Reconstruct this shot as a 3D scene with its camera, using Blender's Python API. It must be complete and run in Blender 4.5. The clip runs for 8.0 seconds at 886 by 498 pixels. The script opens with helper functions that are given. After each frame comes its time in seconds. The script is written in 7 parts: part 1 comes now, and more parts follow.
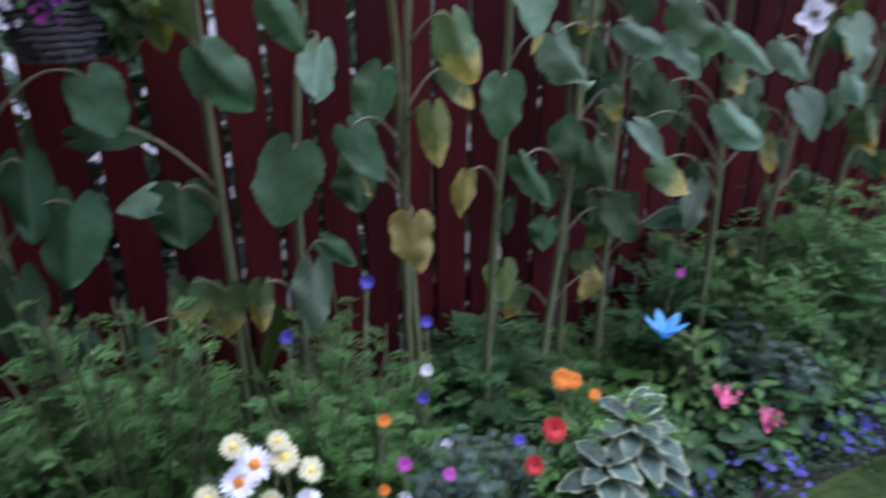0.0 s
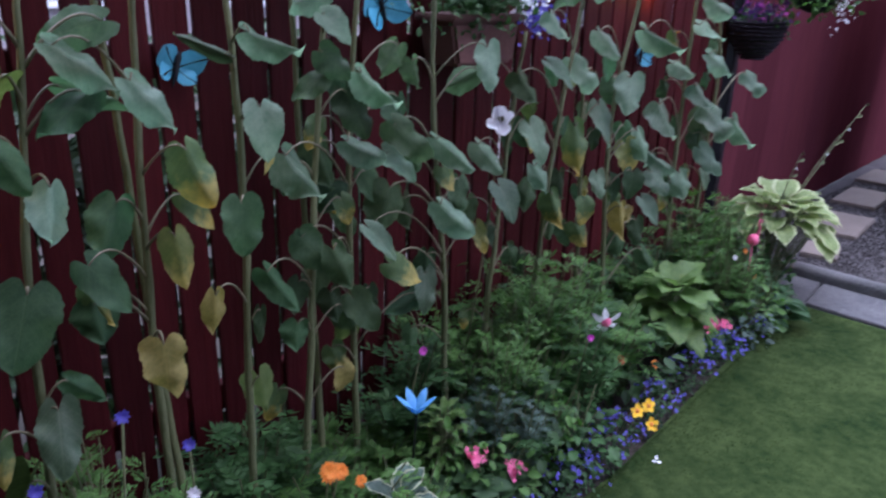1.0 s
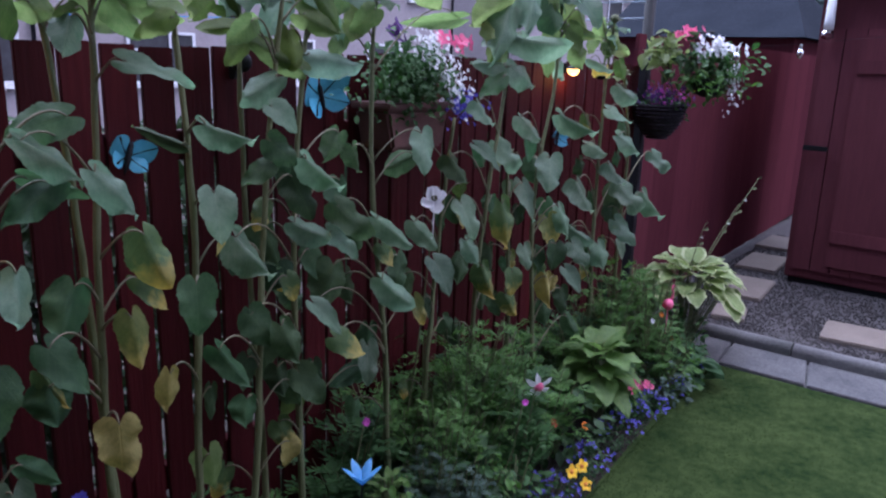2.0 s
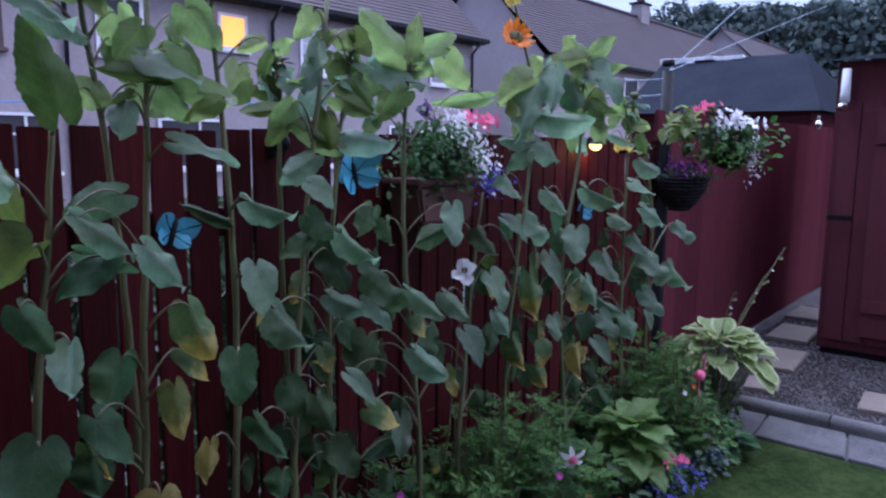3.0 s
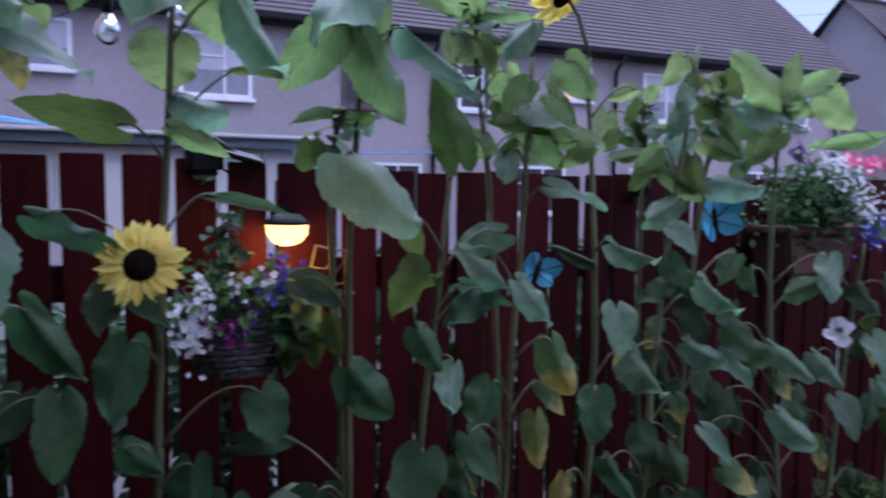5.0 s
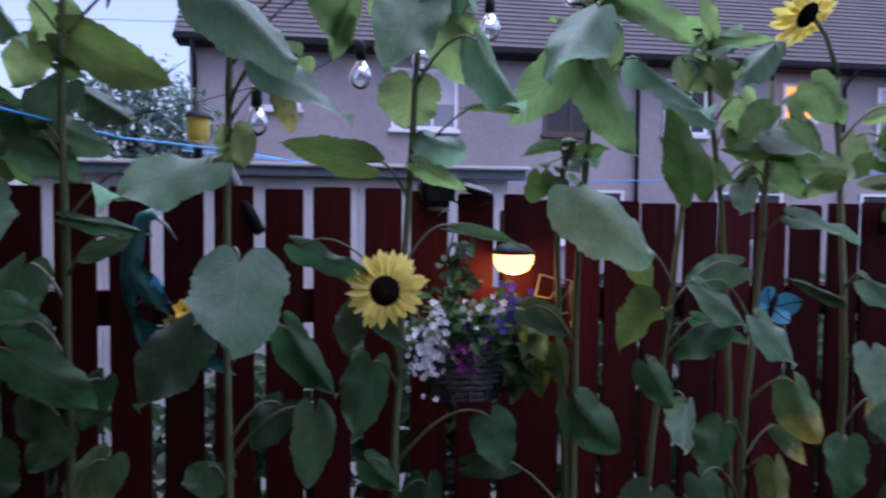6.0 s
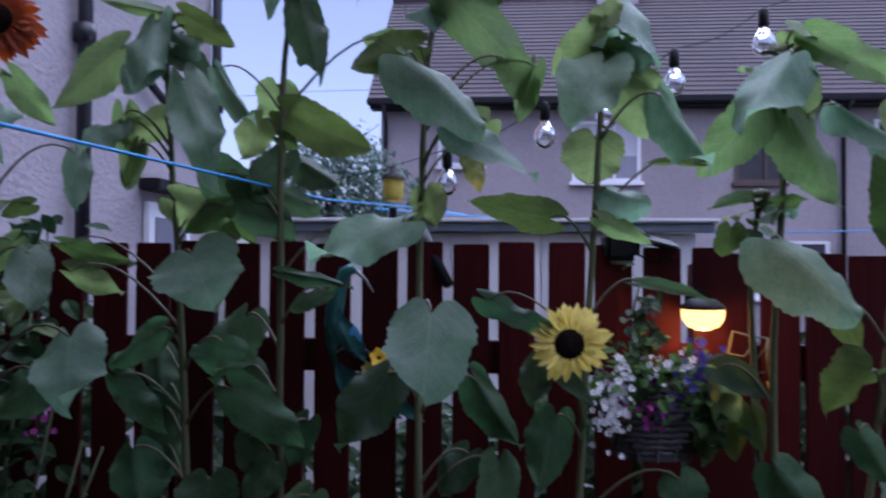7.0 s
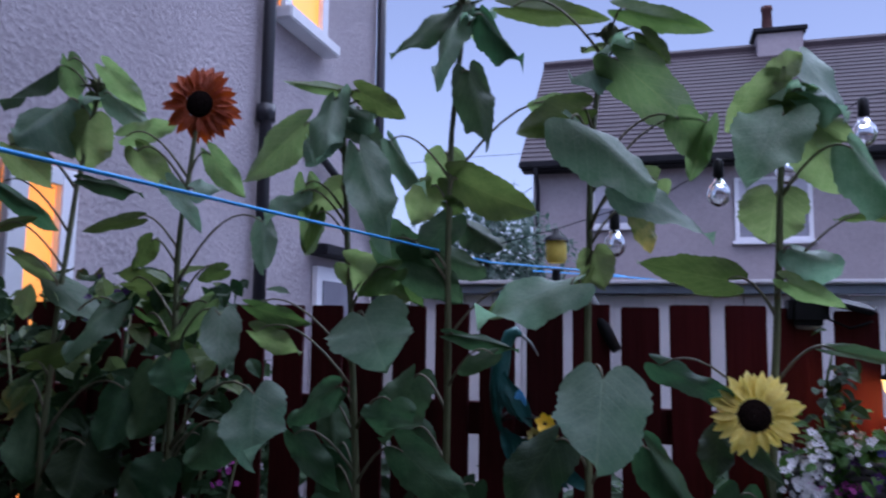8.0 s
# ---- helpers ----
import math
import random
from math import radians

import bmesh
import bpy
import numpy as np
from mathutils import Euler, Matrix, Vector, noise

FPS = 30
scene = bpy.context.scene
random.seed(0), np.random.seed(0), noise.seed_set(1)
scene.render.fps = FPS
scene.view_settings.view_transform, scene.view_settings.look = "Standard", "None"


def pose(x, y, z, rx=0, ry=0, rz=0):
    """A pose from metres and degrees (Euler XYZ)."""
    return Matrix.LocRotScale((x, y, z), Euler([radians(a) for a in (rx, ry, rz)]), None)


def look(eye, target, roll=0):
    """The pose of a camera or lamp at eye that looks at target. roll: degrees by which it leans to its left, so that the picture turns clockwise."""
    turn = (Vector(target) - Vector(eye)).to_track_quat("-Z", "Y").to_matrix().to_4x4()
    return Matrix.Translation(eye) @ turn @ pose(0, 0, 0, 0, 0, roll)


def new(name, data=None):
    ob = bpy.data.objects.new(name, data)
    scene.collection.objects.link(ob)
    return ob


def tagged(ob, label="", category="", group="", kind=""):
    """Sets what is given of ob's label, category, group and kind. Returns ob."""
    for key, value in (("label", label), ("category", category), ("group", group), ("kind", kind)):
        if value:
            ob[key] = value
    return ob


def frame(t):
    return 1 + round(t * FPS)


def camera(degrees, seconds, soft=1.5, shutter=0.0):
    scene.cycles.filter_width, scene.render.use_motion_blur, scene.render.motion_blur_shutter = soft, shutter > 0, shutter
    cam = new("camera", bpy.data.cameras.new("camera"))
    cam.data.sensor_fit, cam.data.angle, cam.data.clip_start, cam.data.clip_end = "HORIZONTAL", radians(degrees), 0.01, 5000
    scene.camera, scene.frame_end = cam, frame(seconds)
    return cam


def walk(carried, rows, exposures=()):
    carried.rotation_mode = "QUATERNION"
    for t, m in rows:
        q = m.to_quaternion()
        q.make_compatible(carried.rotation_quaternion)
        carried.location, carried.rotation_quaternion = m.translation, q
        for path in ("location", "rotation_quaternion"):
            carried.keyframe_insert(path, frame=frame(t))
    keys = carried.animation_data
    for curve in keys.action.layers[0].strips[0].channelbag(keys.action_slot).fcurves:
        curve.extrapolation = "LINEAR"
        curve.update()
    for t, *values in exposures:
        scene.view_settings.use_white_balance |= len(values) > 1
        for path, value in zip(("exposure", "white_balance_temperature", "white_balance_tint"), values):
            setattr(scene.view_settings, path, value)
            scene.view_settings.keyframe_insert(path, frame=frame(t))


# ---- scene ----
LIGHTNESS = ((0.0, 3.05, 5400, 17), (0.5, 2.9, 5400, 18), (1.5, 2.45, 5600, 19), (3.0, 2.12, 5200, 20), (5.0, 2.0, 5200, 22), (6.5, 1.93, 5300, 22), (7.0, 1.79, 5280, 21), (7.5, 1.8, 5270, 20), (8.0, 1.66, 5250, 19))  # seconds, stops, kelvin, tint
cam = camera(61.9, 8.0, soft=2.2, shutter=0.4)
PATH = [  # seconds, eye, turn in degrees
    (0, 4.772, -1.812, 1.547, 64.03, -0.06, -24.37),
    (0.5, 4.755, -1.812, 1.634, 66.78, -2.15, -38.09),
    (1, 4.705, -1.874, 1.665, 70.02, -1.57, -45.42),
    (1.5, 4.620, -1.917, 1.686, 73.38, -1.39, -50.14),
    (1.7, 4.603, -1.922, 1.704, 74.33, -1.68, -50.98),
    (2.8, 4.516, -1.910, 1.698, 80.78, -0.63, -51.08),
    (3, 4.518, -1.927, 1.692, 81.87, -0.57, -50.10),
    (3.5, 4.517, -1.927, 1.688, 83.21, -0.56, -46.53),
    (4, 4.490, -1.937, 1.687, 83.97, -0.38, -39.66),
    (4.5, 4.464, -1.915, 1.689, 84.59, -0.53, -32.91),
    (5, 4.436, -1.904, 1.686, 85.18, -0.64, -24.72),
    (5.2, 4.422, -1.901, 1.683, 85.56, -0.44, -21.25),
    (6.3, 4.354, -1.902, 1.696, 87.74, -0.52, -5.28),
    (6.5, 4.362, -1.934, 1.694, 88.51, -0.40, -2.31),
    (7, 4.351, -1.946, 1.696, 91.15, -0.37, 4.36),
    (7.5, 4.335, -1.943, 1.698, 93.63, -0.57, 10.83),
    (8, 4.317, -1.949, 1.697, 95.85, -0.78, 16.03),
]
walk(cam, [(t, pose(x, y, z, rx, ry, rz)) for t, x, y, z, rx, ry, rz in PATH], [(t, e, k, g) for t, e, k, g in LIGHTNESS])

# ---- dusk sky and the last glow of the day ----
world = bpy.data.worlds.new("dusk")
scene.world = world
world.use_nodes = True
wn = world.node_tree.nodes
sky = wn.new("ShaderNodeTexSky")
sky.sky_type = "NISHITA"
sky.sun_disc = False
sky.sun_elevation, sky.sun_rotation = radians(62), radians(157)
sky.air_density, sky.dust_density, sky.ozone_density = 1.0, 3.0, 1.5
wn["Background"].inputs["Strength"].default_value = 0.06
haze = wn.new("ShaderNodeHueSaturation")
haze.inputs["Saturation"].default_value = 0.62
tint = wn.new("ShaderNodeMixRGB")
tint.blend_type = "MULTIPLY"
tint.inputs["Fac"].default_value, tint.inputs["Color2"].default_value = 1.0, (1.02, 0.98, 1.08, 1)
world.node_tree.links.new(sky.outputs["Color"], haze.inputs["Color"])
world.node_tree.links.new(haze.outputs["Color"], tint.inputs["Color1"])
world.node_tree.links.new(tint.outputs["Color"], wn["Background"].inputs["Color"])
sun_data = bpy.data.lights.new("sun", "SUN")
sun_data.energy, sun_data.angle, sun_data.color = 1.55, radians(70), (0.9, 0.93, 1.0)
sun = new("sun", sun_data)
sun.matrix_world = look((0, 0, 0), (-0.12, -0.52, -1))

# ---- materials ----
def links(m, *pairs):
    for a, b in pairs:
        m.node_tree.links.new(a, b)


def node(m, kind, **values):
    n = m.node_tree.nodes.new("ShaderNode" + kind)
    for key, value in values.items():
        n.inputs[key].default_value = value
    return n


def surface(name, dark, light, rough=0.7, grain=40.0, stain=4.0, bump=0.3, metal=0.0, stretch=(1, 1, 1), per_object=0.12, translucent=0.0, tip=None, veins=False, coat=0.0, space="Object", spec=0.5, depth=0.01, hues=0.0, island=False, ribs=0.25):
    """A mottled surface: fine grain and broad stains between two colours, relief, and a little change from piece to piece."""
    m = bpy.data.materials.new(name)
    m.use_nodes = True
    bsdf, out = m.node_tree.nodes["Principled BSDF"], m.node_tree.nodes["Material Output"]
    bsdf.inputs["Roughness"].default_value, bsdf.inputs["Metallic"].default_value = rough, metal
    bsdf.inputs["Coat Weight"].default_value = coat
    bsdf.inputs["Specular IOR Level"].default_value = spec
    at, info = node(m, "TexCoord"), node(m, "ObjectInfo")
    size = node(m, "Mapping", Scale=stretch)
    shift = m.node_tree.nodes.new("ShaderNodeVectorMath")
    shift.operation = "MULTIPLY_ADD"
    shift.inputs[1].default_value = (17, 17, 17)
    links(m, (info.outputs["Random"], shift.inputs[0]), (at.outputs[space], shift.inputs[2]), (shift.outputs[0], size.inputs["Vector"]))
    fine, broad = node(m, "TexNoise", Scale=grain, Detail=6.0, Roughness=0.65), node(m, "TexNoise", Scale=stain, Detail=3.0)
    links(m, (size.outputs[0], fine.inputs["Vector"]), (size.outputs[0], broad.inputs["Vector"]))
    both = node(m, "Math")
    both.operation = "MULTIPLY_ADD"
    both.inputs[1].default_value = 0.5
    half = node(m, "Math")
    half.operation = "MULTIPLY"
    half.inputs[1].default_value = 0.5
    links(m, (broad.outputs["Fac"], half.inputs[0]), (fine.outputs["Fac"], both.inputs[0]), (half.outputs[0], both.inputs[2]))
    ramp = node(m, "ValToRGB")
    ramp.color_ramp.elements[0].position, ramp.color_ramp.elements[1].position = 0.34, 0.66
    ramp.color_ramp.elements[0].color, ramp.color_ramp.elements[1].color = (*dark, 1), (*light, 1)
    links(m, (both.outputs[0], ramp.inputs["Fac"]))
    hue = node(m, "HueSaturation")
    value = node(m, "MapRange")
    value.inputs["To Min"].default_value, value.inputs["To Max"].default_value = 1 - per_object, 1 + per_object
    links(m, (info.outputs["Random"], value.inputs["Value"]), (value.outputs[0], hue.inputs["Value"]), (ramp.outputs["Color"], hue.inputs["Color"]))
    if hues:
        spin = node(m, "Math")
        spin.operation = "MULTIPLY"
        spin.inputs[1].default_value = 37.7
        rest = node(m, "Math")
        rest.operation = "FRACT"
        span = node(m, "MapRange")
        span.inputs["To Min"].default_value, span.inputs["To Max"].default_value = 0.5 - hues, 0.5 + hues
        links(m, (info.outputs["Random"], spin.inputs[0]), (spin.outputs[0], rest.inputs[0]), (rest.outputs[0], span.inputs["Value"]), (span.outputs[0], hue.inputs["Hue"]))
    if island:
        links(m, (node(m, "NewGeometry").outputs["Random Per Island"], value.inputs["Value"]))
    colour = hue.outputs["Color"]
    height = fine.outputs["Fac"]
    if tip or veins:
        apart = node(m, "SeparateXYZ")
        links(m, (at.outputs["Object"], apart.inputs[0]))
    if veins:
        side = node(m, "Math")
        side.operation = "ABSOLUTE"
        rib = node(m, "Math")
        rib.operation = "MULTIPLY_ADD"
        rib.inputs[1].default_value = -0.8
        links(m, (apart.outputs["X"], side.inputs[0]), (side.outputs[0], rib.inputs[0]), (apart.outputs["Y"], rib.inputs[2]))
        wave = node(m, "Math")
        wave.operation = "PINGPONG"
        wave.inputs[1].default_value = 0.075
        links(m, (rib.outputs[0], wave.inputs[0]))
        thin = node(m, "MapRange")
        thin.inputs["From Max"].default_value, thin.inputs["To Min"].default_value, thin.inputs["To Max"].default_value = 0.014, 0.55, 0.0
        mid = node(m, "MapRange")
        mid.inputs["From Max"].default_value, mid.inputs["To Min"].default_value, mid.inputs["To Max"].default_value = 0.02, 0.8, 0.0
        most = node(m, "Math")
        most.operation = "MAXIMUM"
        links(m, (wave.outputs[0], thin.inputs["Value"]), (side.outputs[0], mid.inputs["Value"]), (thin.outputs[0], most.inputs[0]), (mid.outputs[0], most.inputs[1]))
        pale = node(m, "MixRGB")
        pale.inputs["Color2"].default_value = (light[0] * 1.7 + 0.02, light[1] * 1.5 + 0.02, light[2] * 1.4 + 0.01, 1)
        soften = node(m, "Math")
        soften.operation = "MULTIPLY"
        soften.inputs[1].default_value = ribs
        links(m, (most.outputs[0], soften.inputs[0]), (soften.outputs[0], pale.inputs["Fac"]), (colour, pale.inputs["Color1"]))
        colour = pale.outputs[0]
        lift = node(m, "Math")
        lift.operation = "MULTIPLY_ADD"
        lift.inputs[1].default_value = -0.6
        links(m, (most.outputs[0], lift.inputs[0]), (fine.outputs["Fac"], lift.inputs[2]))
        height = lift.outputs[0]
    if tip:
        edge = node(m, "MapRange")
        edge.inputs["From Min"].default_value, edge.inputs["From Max"].default_value = 0.45, 0.95
        wobble = node(m, "Math")
        wobble.operation = "MULTIPLY_ADD"
        wobble.inputs[1].default_value = 0.9
        links(m, (broad.outputs["Fac"], wobble.inputs[0]), (apart.outputs["Y"], wobble.inputs[2]), (wobble.outputs[0], edge.inputs["Value"]))
        edge.inputs["From Min"].default_value, edge.inputs["From Max"].default_value = 0.85, 1.5
        yellow = node(m, "MixRGB")
        yellow.inputs["Color2"].default_value = (*tip, 1)
        links(m, (edge.outputs[0], yellow.inputs["Fac"]), (colour, yellow.inputs["Color1"]))
        colour = yellow.outputs[0]
    relief = node(m, "Bump", Strength=bump, Distance=depth)
    links(m, (height, relief.inputs["Height"]), (relief.outputs[0], bsdf.inputs["Normal"]), (colour, bsdf.inputs["Base Color"]))
    if translucent:
        thin_leaf, mix = node(m, "BsdfTranslucent"), node(m, "MixShader", Fac=translucent)
        bright = node(m, "HueSaturation", Saturation=1.05, Value=1.55)
        links(m, (colour, bright.inputs["Color"]), (bright.outputs[0], thin_leaf.inputs["Color"]), (bsdf.outputs[0], mix.inputs[1]), (thin_leaf.outputs[0], mix.inputs[2]), (mix.outputs[0], out.inputs["Surface"]))
    return m


def glow(name, colour, strength):
    m = bpy.data.materials.new(name)
    m.use_nodes = True
    bsdf = m.node_tree.nodes["Principled BSDF"]
    bsdf.inputs["Base Color"].default_value = (*colour, 1)
    bsdf.inputs["Emission Color"].default_value, bsdf.inputs["Emission Strength"].default_value = (*colour, 1), strength
    return m


def clear(name, rough=0.02):
    m = bpy.data.materials.new(name)
    m.use_nodes = True
    bsdf = m.node_tree.nodes["Principled BSDF"]
    bsdf.inputs["Transmission Weight"].default_value, bsdf.inputs["Roughness"].default_value, bsdf.inputs["IOR"].default_value = 1.0, rough, 1.38
    return m


FENCE = surface("red_stained_timber", (0.034, 0.0042, 0.0058), (0.07, 0.0088, 0.0112), 0.65, 60, 3, 0.35, stretch=(1, 1, 0.06), per_object=0.25, spec=0.12)
RED_PANEL = surface("red_painted_panel", (0.074, 0.021, 0.029), (0.108, 0.031, 0.04), 0.95, 45, 2, 0.25, stretch=(1, 1, 0.1), spec=0.0)
# sunflower leaf with sky light put into its colour; LEAF is its shaded copy
PALE = surface("skylit_sunflower_leaf", (0.1, 0.182, 0.108), (0.175, 0.268, 0.17), 0.38, 30, 5, 0.35, translucent=0.5, veins=True, per_object=0.3, hues=0.025, spec=0.6)
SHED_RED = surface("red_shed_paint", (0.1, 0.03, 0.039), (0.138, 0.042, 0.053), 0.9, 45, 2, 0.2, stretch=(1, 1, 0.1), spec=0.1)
# the same leaf, its colour darkened for the shade low in the row
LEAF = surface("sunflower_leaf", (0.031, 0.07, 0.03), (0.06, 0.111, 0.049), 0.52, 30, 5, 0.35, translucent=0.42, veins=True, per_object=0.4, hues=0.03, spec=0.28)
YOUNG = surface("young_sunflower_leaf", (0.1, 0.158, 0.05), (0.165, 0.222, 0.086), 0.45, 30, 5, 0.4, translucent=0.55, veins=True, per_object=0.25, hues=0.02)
# leaf seen from below: shade and light through the blade put into the colour
UNDER = surface("backlit_leaf_underside", (0.05, 0.086, 0.022), (0.086, 0.126, 0.036), 0.6, 30, 5, 0.4, translucent=0.42, veins=True, per_object=0.25, hues=0.02, spec=0.25)
TURNING = surface("turning_sunflower_leaf", (0.05, 0.1, 0.036), (0.092, 0.15, 0.048), 0.55, 30, 5, 0.4, translucent=0.32, veins=True, tip=(0.42, 0.32, 0.07), per_object=0.15)
TURNED = surface("half_yellow_sunflower_leaf", (0.1, 0.14, 0.04), (0.2, 0.22, 0.07), 0.55, 30, 5, 0.4, translucent=0.32, veins=True, tip=(0.5, 0.4, 0.12), per_object=0.15)
YELLOWED = surface("yellowed_sunflower_leaf", (0.2, 0.19, 0.05), (0.36, 0.3, 0.095), 0.6, 30, 6, 0.5, translucent=0.3, veins=True, per_object=0.2)
PETIOLE = surface("leaf_stalk", (0.1, 0.1, 0.055), (0.17, 0.15, 0.09), 0.6, 90, 9, 0.3)
STEM = surface("hairy_green_stem", (0.08, 0.095, 0.04), (0.14, 0.155, 0.07), 0.7, 90, 9, 0.5, stretch=(1, 1, 0.3))
PETAL_YELLOW = surface("yellow_petal", (0.72, 0.58, 0.1), (0.85, 0.75, 0.24), 0.55, 40, 6, 0.3, translucent=0.25, per_object=0.1)
PETAL_RUST = surface("rust_petal", (0.25, 0.04, 0.012), (0.42, 0.09, 0.02), 0.6, 40, 6, 0.3, translucent=0.2)
PETAL_ORANGE = surface("orange_petal", (0.6, 0.17, 0.02), (0.78, 0.3, 0.03), 0.6, 40, 6, 0.3, translucent=0.2)
DISC = surface("seed_disc", (0.006, 0.004, 0.004), (0.02, 0.012, 0.01), 0.9, 160, 20, 1.0, spec=0.05)
GRASS = surface("lawn_grass", (0.008, 0.021, 0.005), (0.05, 0.074, 0.022), 0.95, 22, 3.4, 0.35, translucent=0.2, spec=0.1)
SOIL = surface("bare_soil", (0.012, 0.009, 0.007), (0.035, 0.026, 0.02), 0.95, 60, 6, 1.0)
PAVING = surface("grey_paving", (0.046, 0.046, 0.052), (0.11, 0.108, 0.114), 0.85, 40, 5, 0.8)
KERB = surface("concrete_kerb", (0.06, 0.058, 0.061), (0.125, 0.121, 0.126), 0.85, 60, 4, 0.5)
SLAB = surface("buff_stepping_slab", (0.13, 0.106, 0.092), (0.2, 0.165, 0.142), 0.85, 60, 4, 0.5)
GRAVEL = surface("gravel", (0.04, 0.036, 0.039), (0.075, 0.068, 0.071), 0.9, 55, 8, 0.6, per_object=0.0)
PEBBLE = surface("pebble", (0.036, 0.032, 0.034), (0.078, 0.069, 0.071), 0.85, 80, 20, 0.4, per_object=0.3, island=True)
HARL = surface("roughcast_wall", (0.34, 0.308, 0.328), (0.48, 0.438, 0.464), 0.95, 38, 1.2, 0.8, depth=0.03, spec=0.1)
# for the unseen shading blocks: dark, so little light bounces onto the fence
SHADE_WALL = surface("dark_shade_wall", (0.035, 0.026, 0.024), (0.07, 0.05, 0.045), 0.9, 30, 3, 0.6)
FAR_HARL = surface("far_roughcast_wall", (0.29, 0.26, 0.275), (0.39, 0.35, 0.368), 0.95, 12, 0.6, 0.6)
ROOF = surface("brown_roof_tile", (0.034, 0.024, 0.029), (0.054, 0.038, 0.044), 0.8, 8, 0.7, 0.3, per_object=0.15)
FELT = surface("roofing_felt", (0.011, 0.014, 0.02), (0.021, 0.025, 0.034), 0.97, 30, 2, 0.4, spec=0.05)
WHITE = surface("white_upvc", (0.68, 0.69, 0.73), (0.78, 0.79, 0.82), 0.45, 10, 2, 0.05)
BROWN_TRIM = surface("brown_window_frame", (0.06, 0.04, 0.036), (0.11, 0.08, 0.07), 0.6, 20, 3, 0.1)
BLACK = surface("black_plastic", (0.006, 0.006, 0.008), (0.014, 0.014, 0.018), 0.55, 60, 8, 0.2, spec=0.2)
PIPE = surface("dark_downpipe", (0.006, 0.007, 0.011), (0.014, 0.015, 0.022), 0.45, 30, 4, 0.15)
PANE = surface("grey_window_pane", (0.2, 0.205, 0.25), (0.27, 0.275, 0.32), 0.25, 4, 1, 0.03)
CURTAIN = surface("window_blind", (0.5, 0.5, 0.56), (0.62, 0.62, 0.68), 0.8, 30, 3, 0.2)
DARK_ROOM = surface("dark_room", (0.02, 0.02, 0.025), (0.05, 0.05, 0.06), 0.6, 6, 1, 0.1)
LIT = glow("lit_room", (1.0, 0.34, 0.055), 0.38)
LAMP_GLOW = glow("lamp_glow", (1.0, 0.55, 0.13), 0.9)
GLASS = clear("clear_glass")
BLUE_GREY = surface("blue_grey_trim", (0.16, 0.2, 0.25), (0.24, 0.29, 0.35), 0.5, 20, 3, 0.1)
WICKER = surface("grey_wicker", (0.06, 0.055, 0.062), (0.17, 0.155, 0.17), 0.8, 60, 8, 0.6)
DARK_WICKER = surface("dark_wicker", (0.012, 0.01, 0.014), (0.04, 0.034, 0.044), 0.9, 60, 8, 0.6, spec=0.1)
TERRACOTTA = surface("terracotta", (0.075, 0.03, 0.027), (0.12, 0.05, 0.043), 0.8, 50, 5, 0.3)
GREY_PAINT = surface("grey_painted_wire", (0.2, 0.2, 0.21), (0.32, 0.32, 0.33), 0.5, 40, 6, 0.2)
TEAL = surface("teal_painted_metal", (0.01, 0.07, 0.068), (0.02, 0.13, 0.125), 0.5, 40, 6, 0.3)
BLUE_WING = surface("blue_wing", (0.08, 0.38, 0.58), (0.17, 0.56, 0.76), 0.5, 40, 6, 0.2)
ROPE = surface("blue_clothes_line", (0.03, 0.25, 0.6), (0.06, 0.36, 0.75), 0.5, 200, 9, 0.4)
FOLIAGE = surface("bed_foliage", (0.017, 0.05, 0.014), (0.037, 0.085, 0.024), 0.6, 30, 5, 0.3, translucent=0.3, per_object=0.25)
FERN = surface("feathery_foliage", (0.02, 0.063, 0.014), (0.042, 0.104, 0.025), 0.65, 30, 5, 0.2, translucent=0.3, per_object=0.25)
DARK_FOLIAGE = surface("dark_shrub_leaf", (0.013, 0.033, 0.013), (0.033, 0.064, 0.022), 0.6, 30, 5, 0.3, translucent=0.2, per_object=0.3, island=True, spec=0.2)
LIGHT_FERN = surface("light_feathery_foliage", (0.044, 0.115, 0.018), (0.082, 0.17, 0.036), 0.65, 30, 5, 0.2, translucent=0.35, per_object=0.25, island=True)
GREY_GREEN = surface("grey_green_foliage", (0.045, 0.08, 0.06), (0.085, 0.13, 0.1), 0.6, 30, 5, 0.3, translucent=0.25, per_object=0.25)
LIME = surface("lime_hosta_leaf", (0.075, 0.15, 0.034), (0.145, 0.24, 0.065), 0.5, 24, 5, 0.4, translucent=0.35, veins=True)
PALE_LIME = surface("pale_hosta_leaf", (0.15, 0.22, 0.07), (0.25, 0.32, 0.12), 0.5, 24, 5, 0.4, translucent=0.35, veins=True)
CORD = surface("grey_blue_cord", (0.2, 0.26, 0.33), (0.3, 0.37, 0.45), 0.6, 90, 9, 0.2)
PALE_EDGE = surface("pale_green_leaf_edge", (0.33, 0.38, 0.19), (0.45, 0.5, 0.27), 0.55, 24, 5, 0.3, translucent=0.3)
CREAM_EDGE = surface("cream_leaf_edge", (0.27, 0.31, 0.2), (0.38, 0.41, 0.28), 0.55, 24, 5, 0.3, translucent=0.3)
WOODS = surface("far_woodland", (0.06, 0.088, 0.082), (0.1, 0.135, 0.122), 0.9, 3, 0.5, 0.5, per_object=0.2)


def bloom(name, dark, light):
    return surface(name, dark, light, 0.6, 60, 8, 0.2, translucent=0.25)


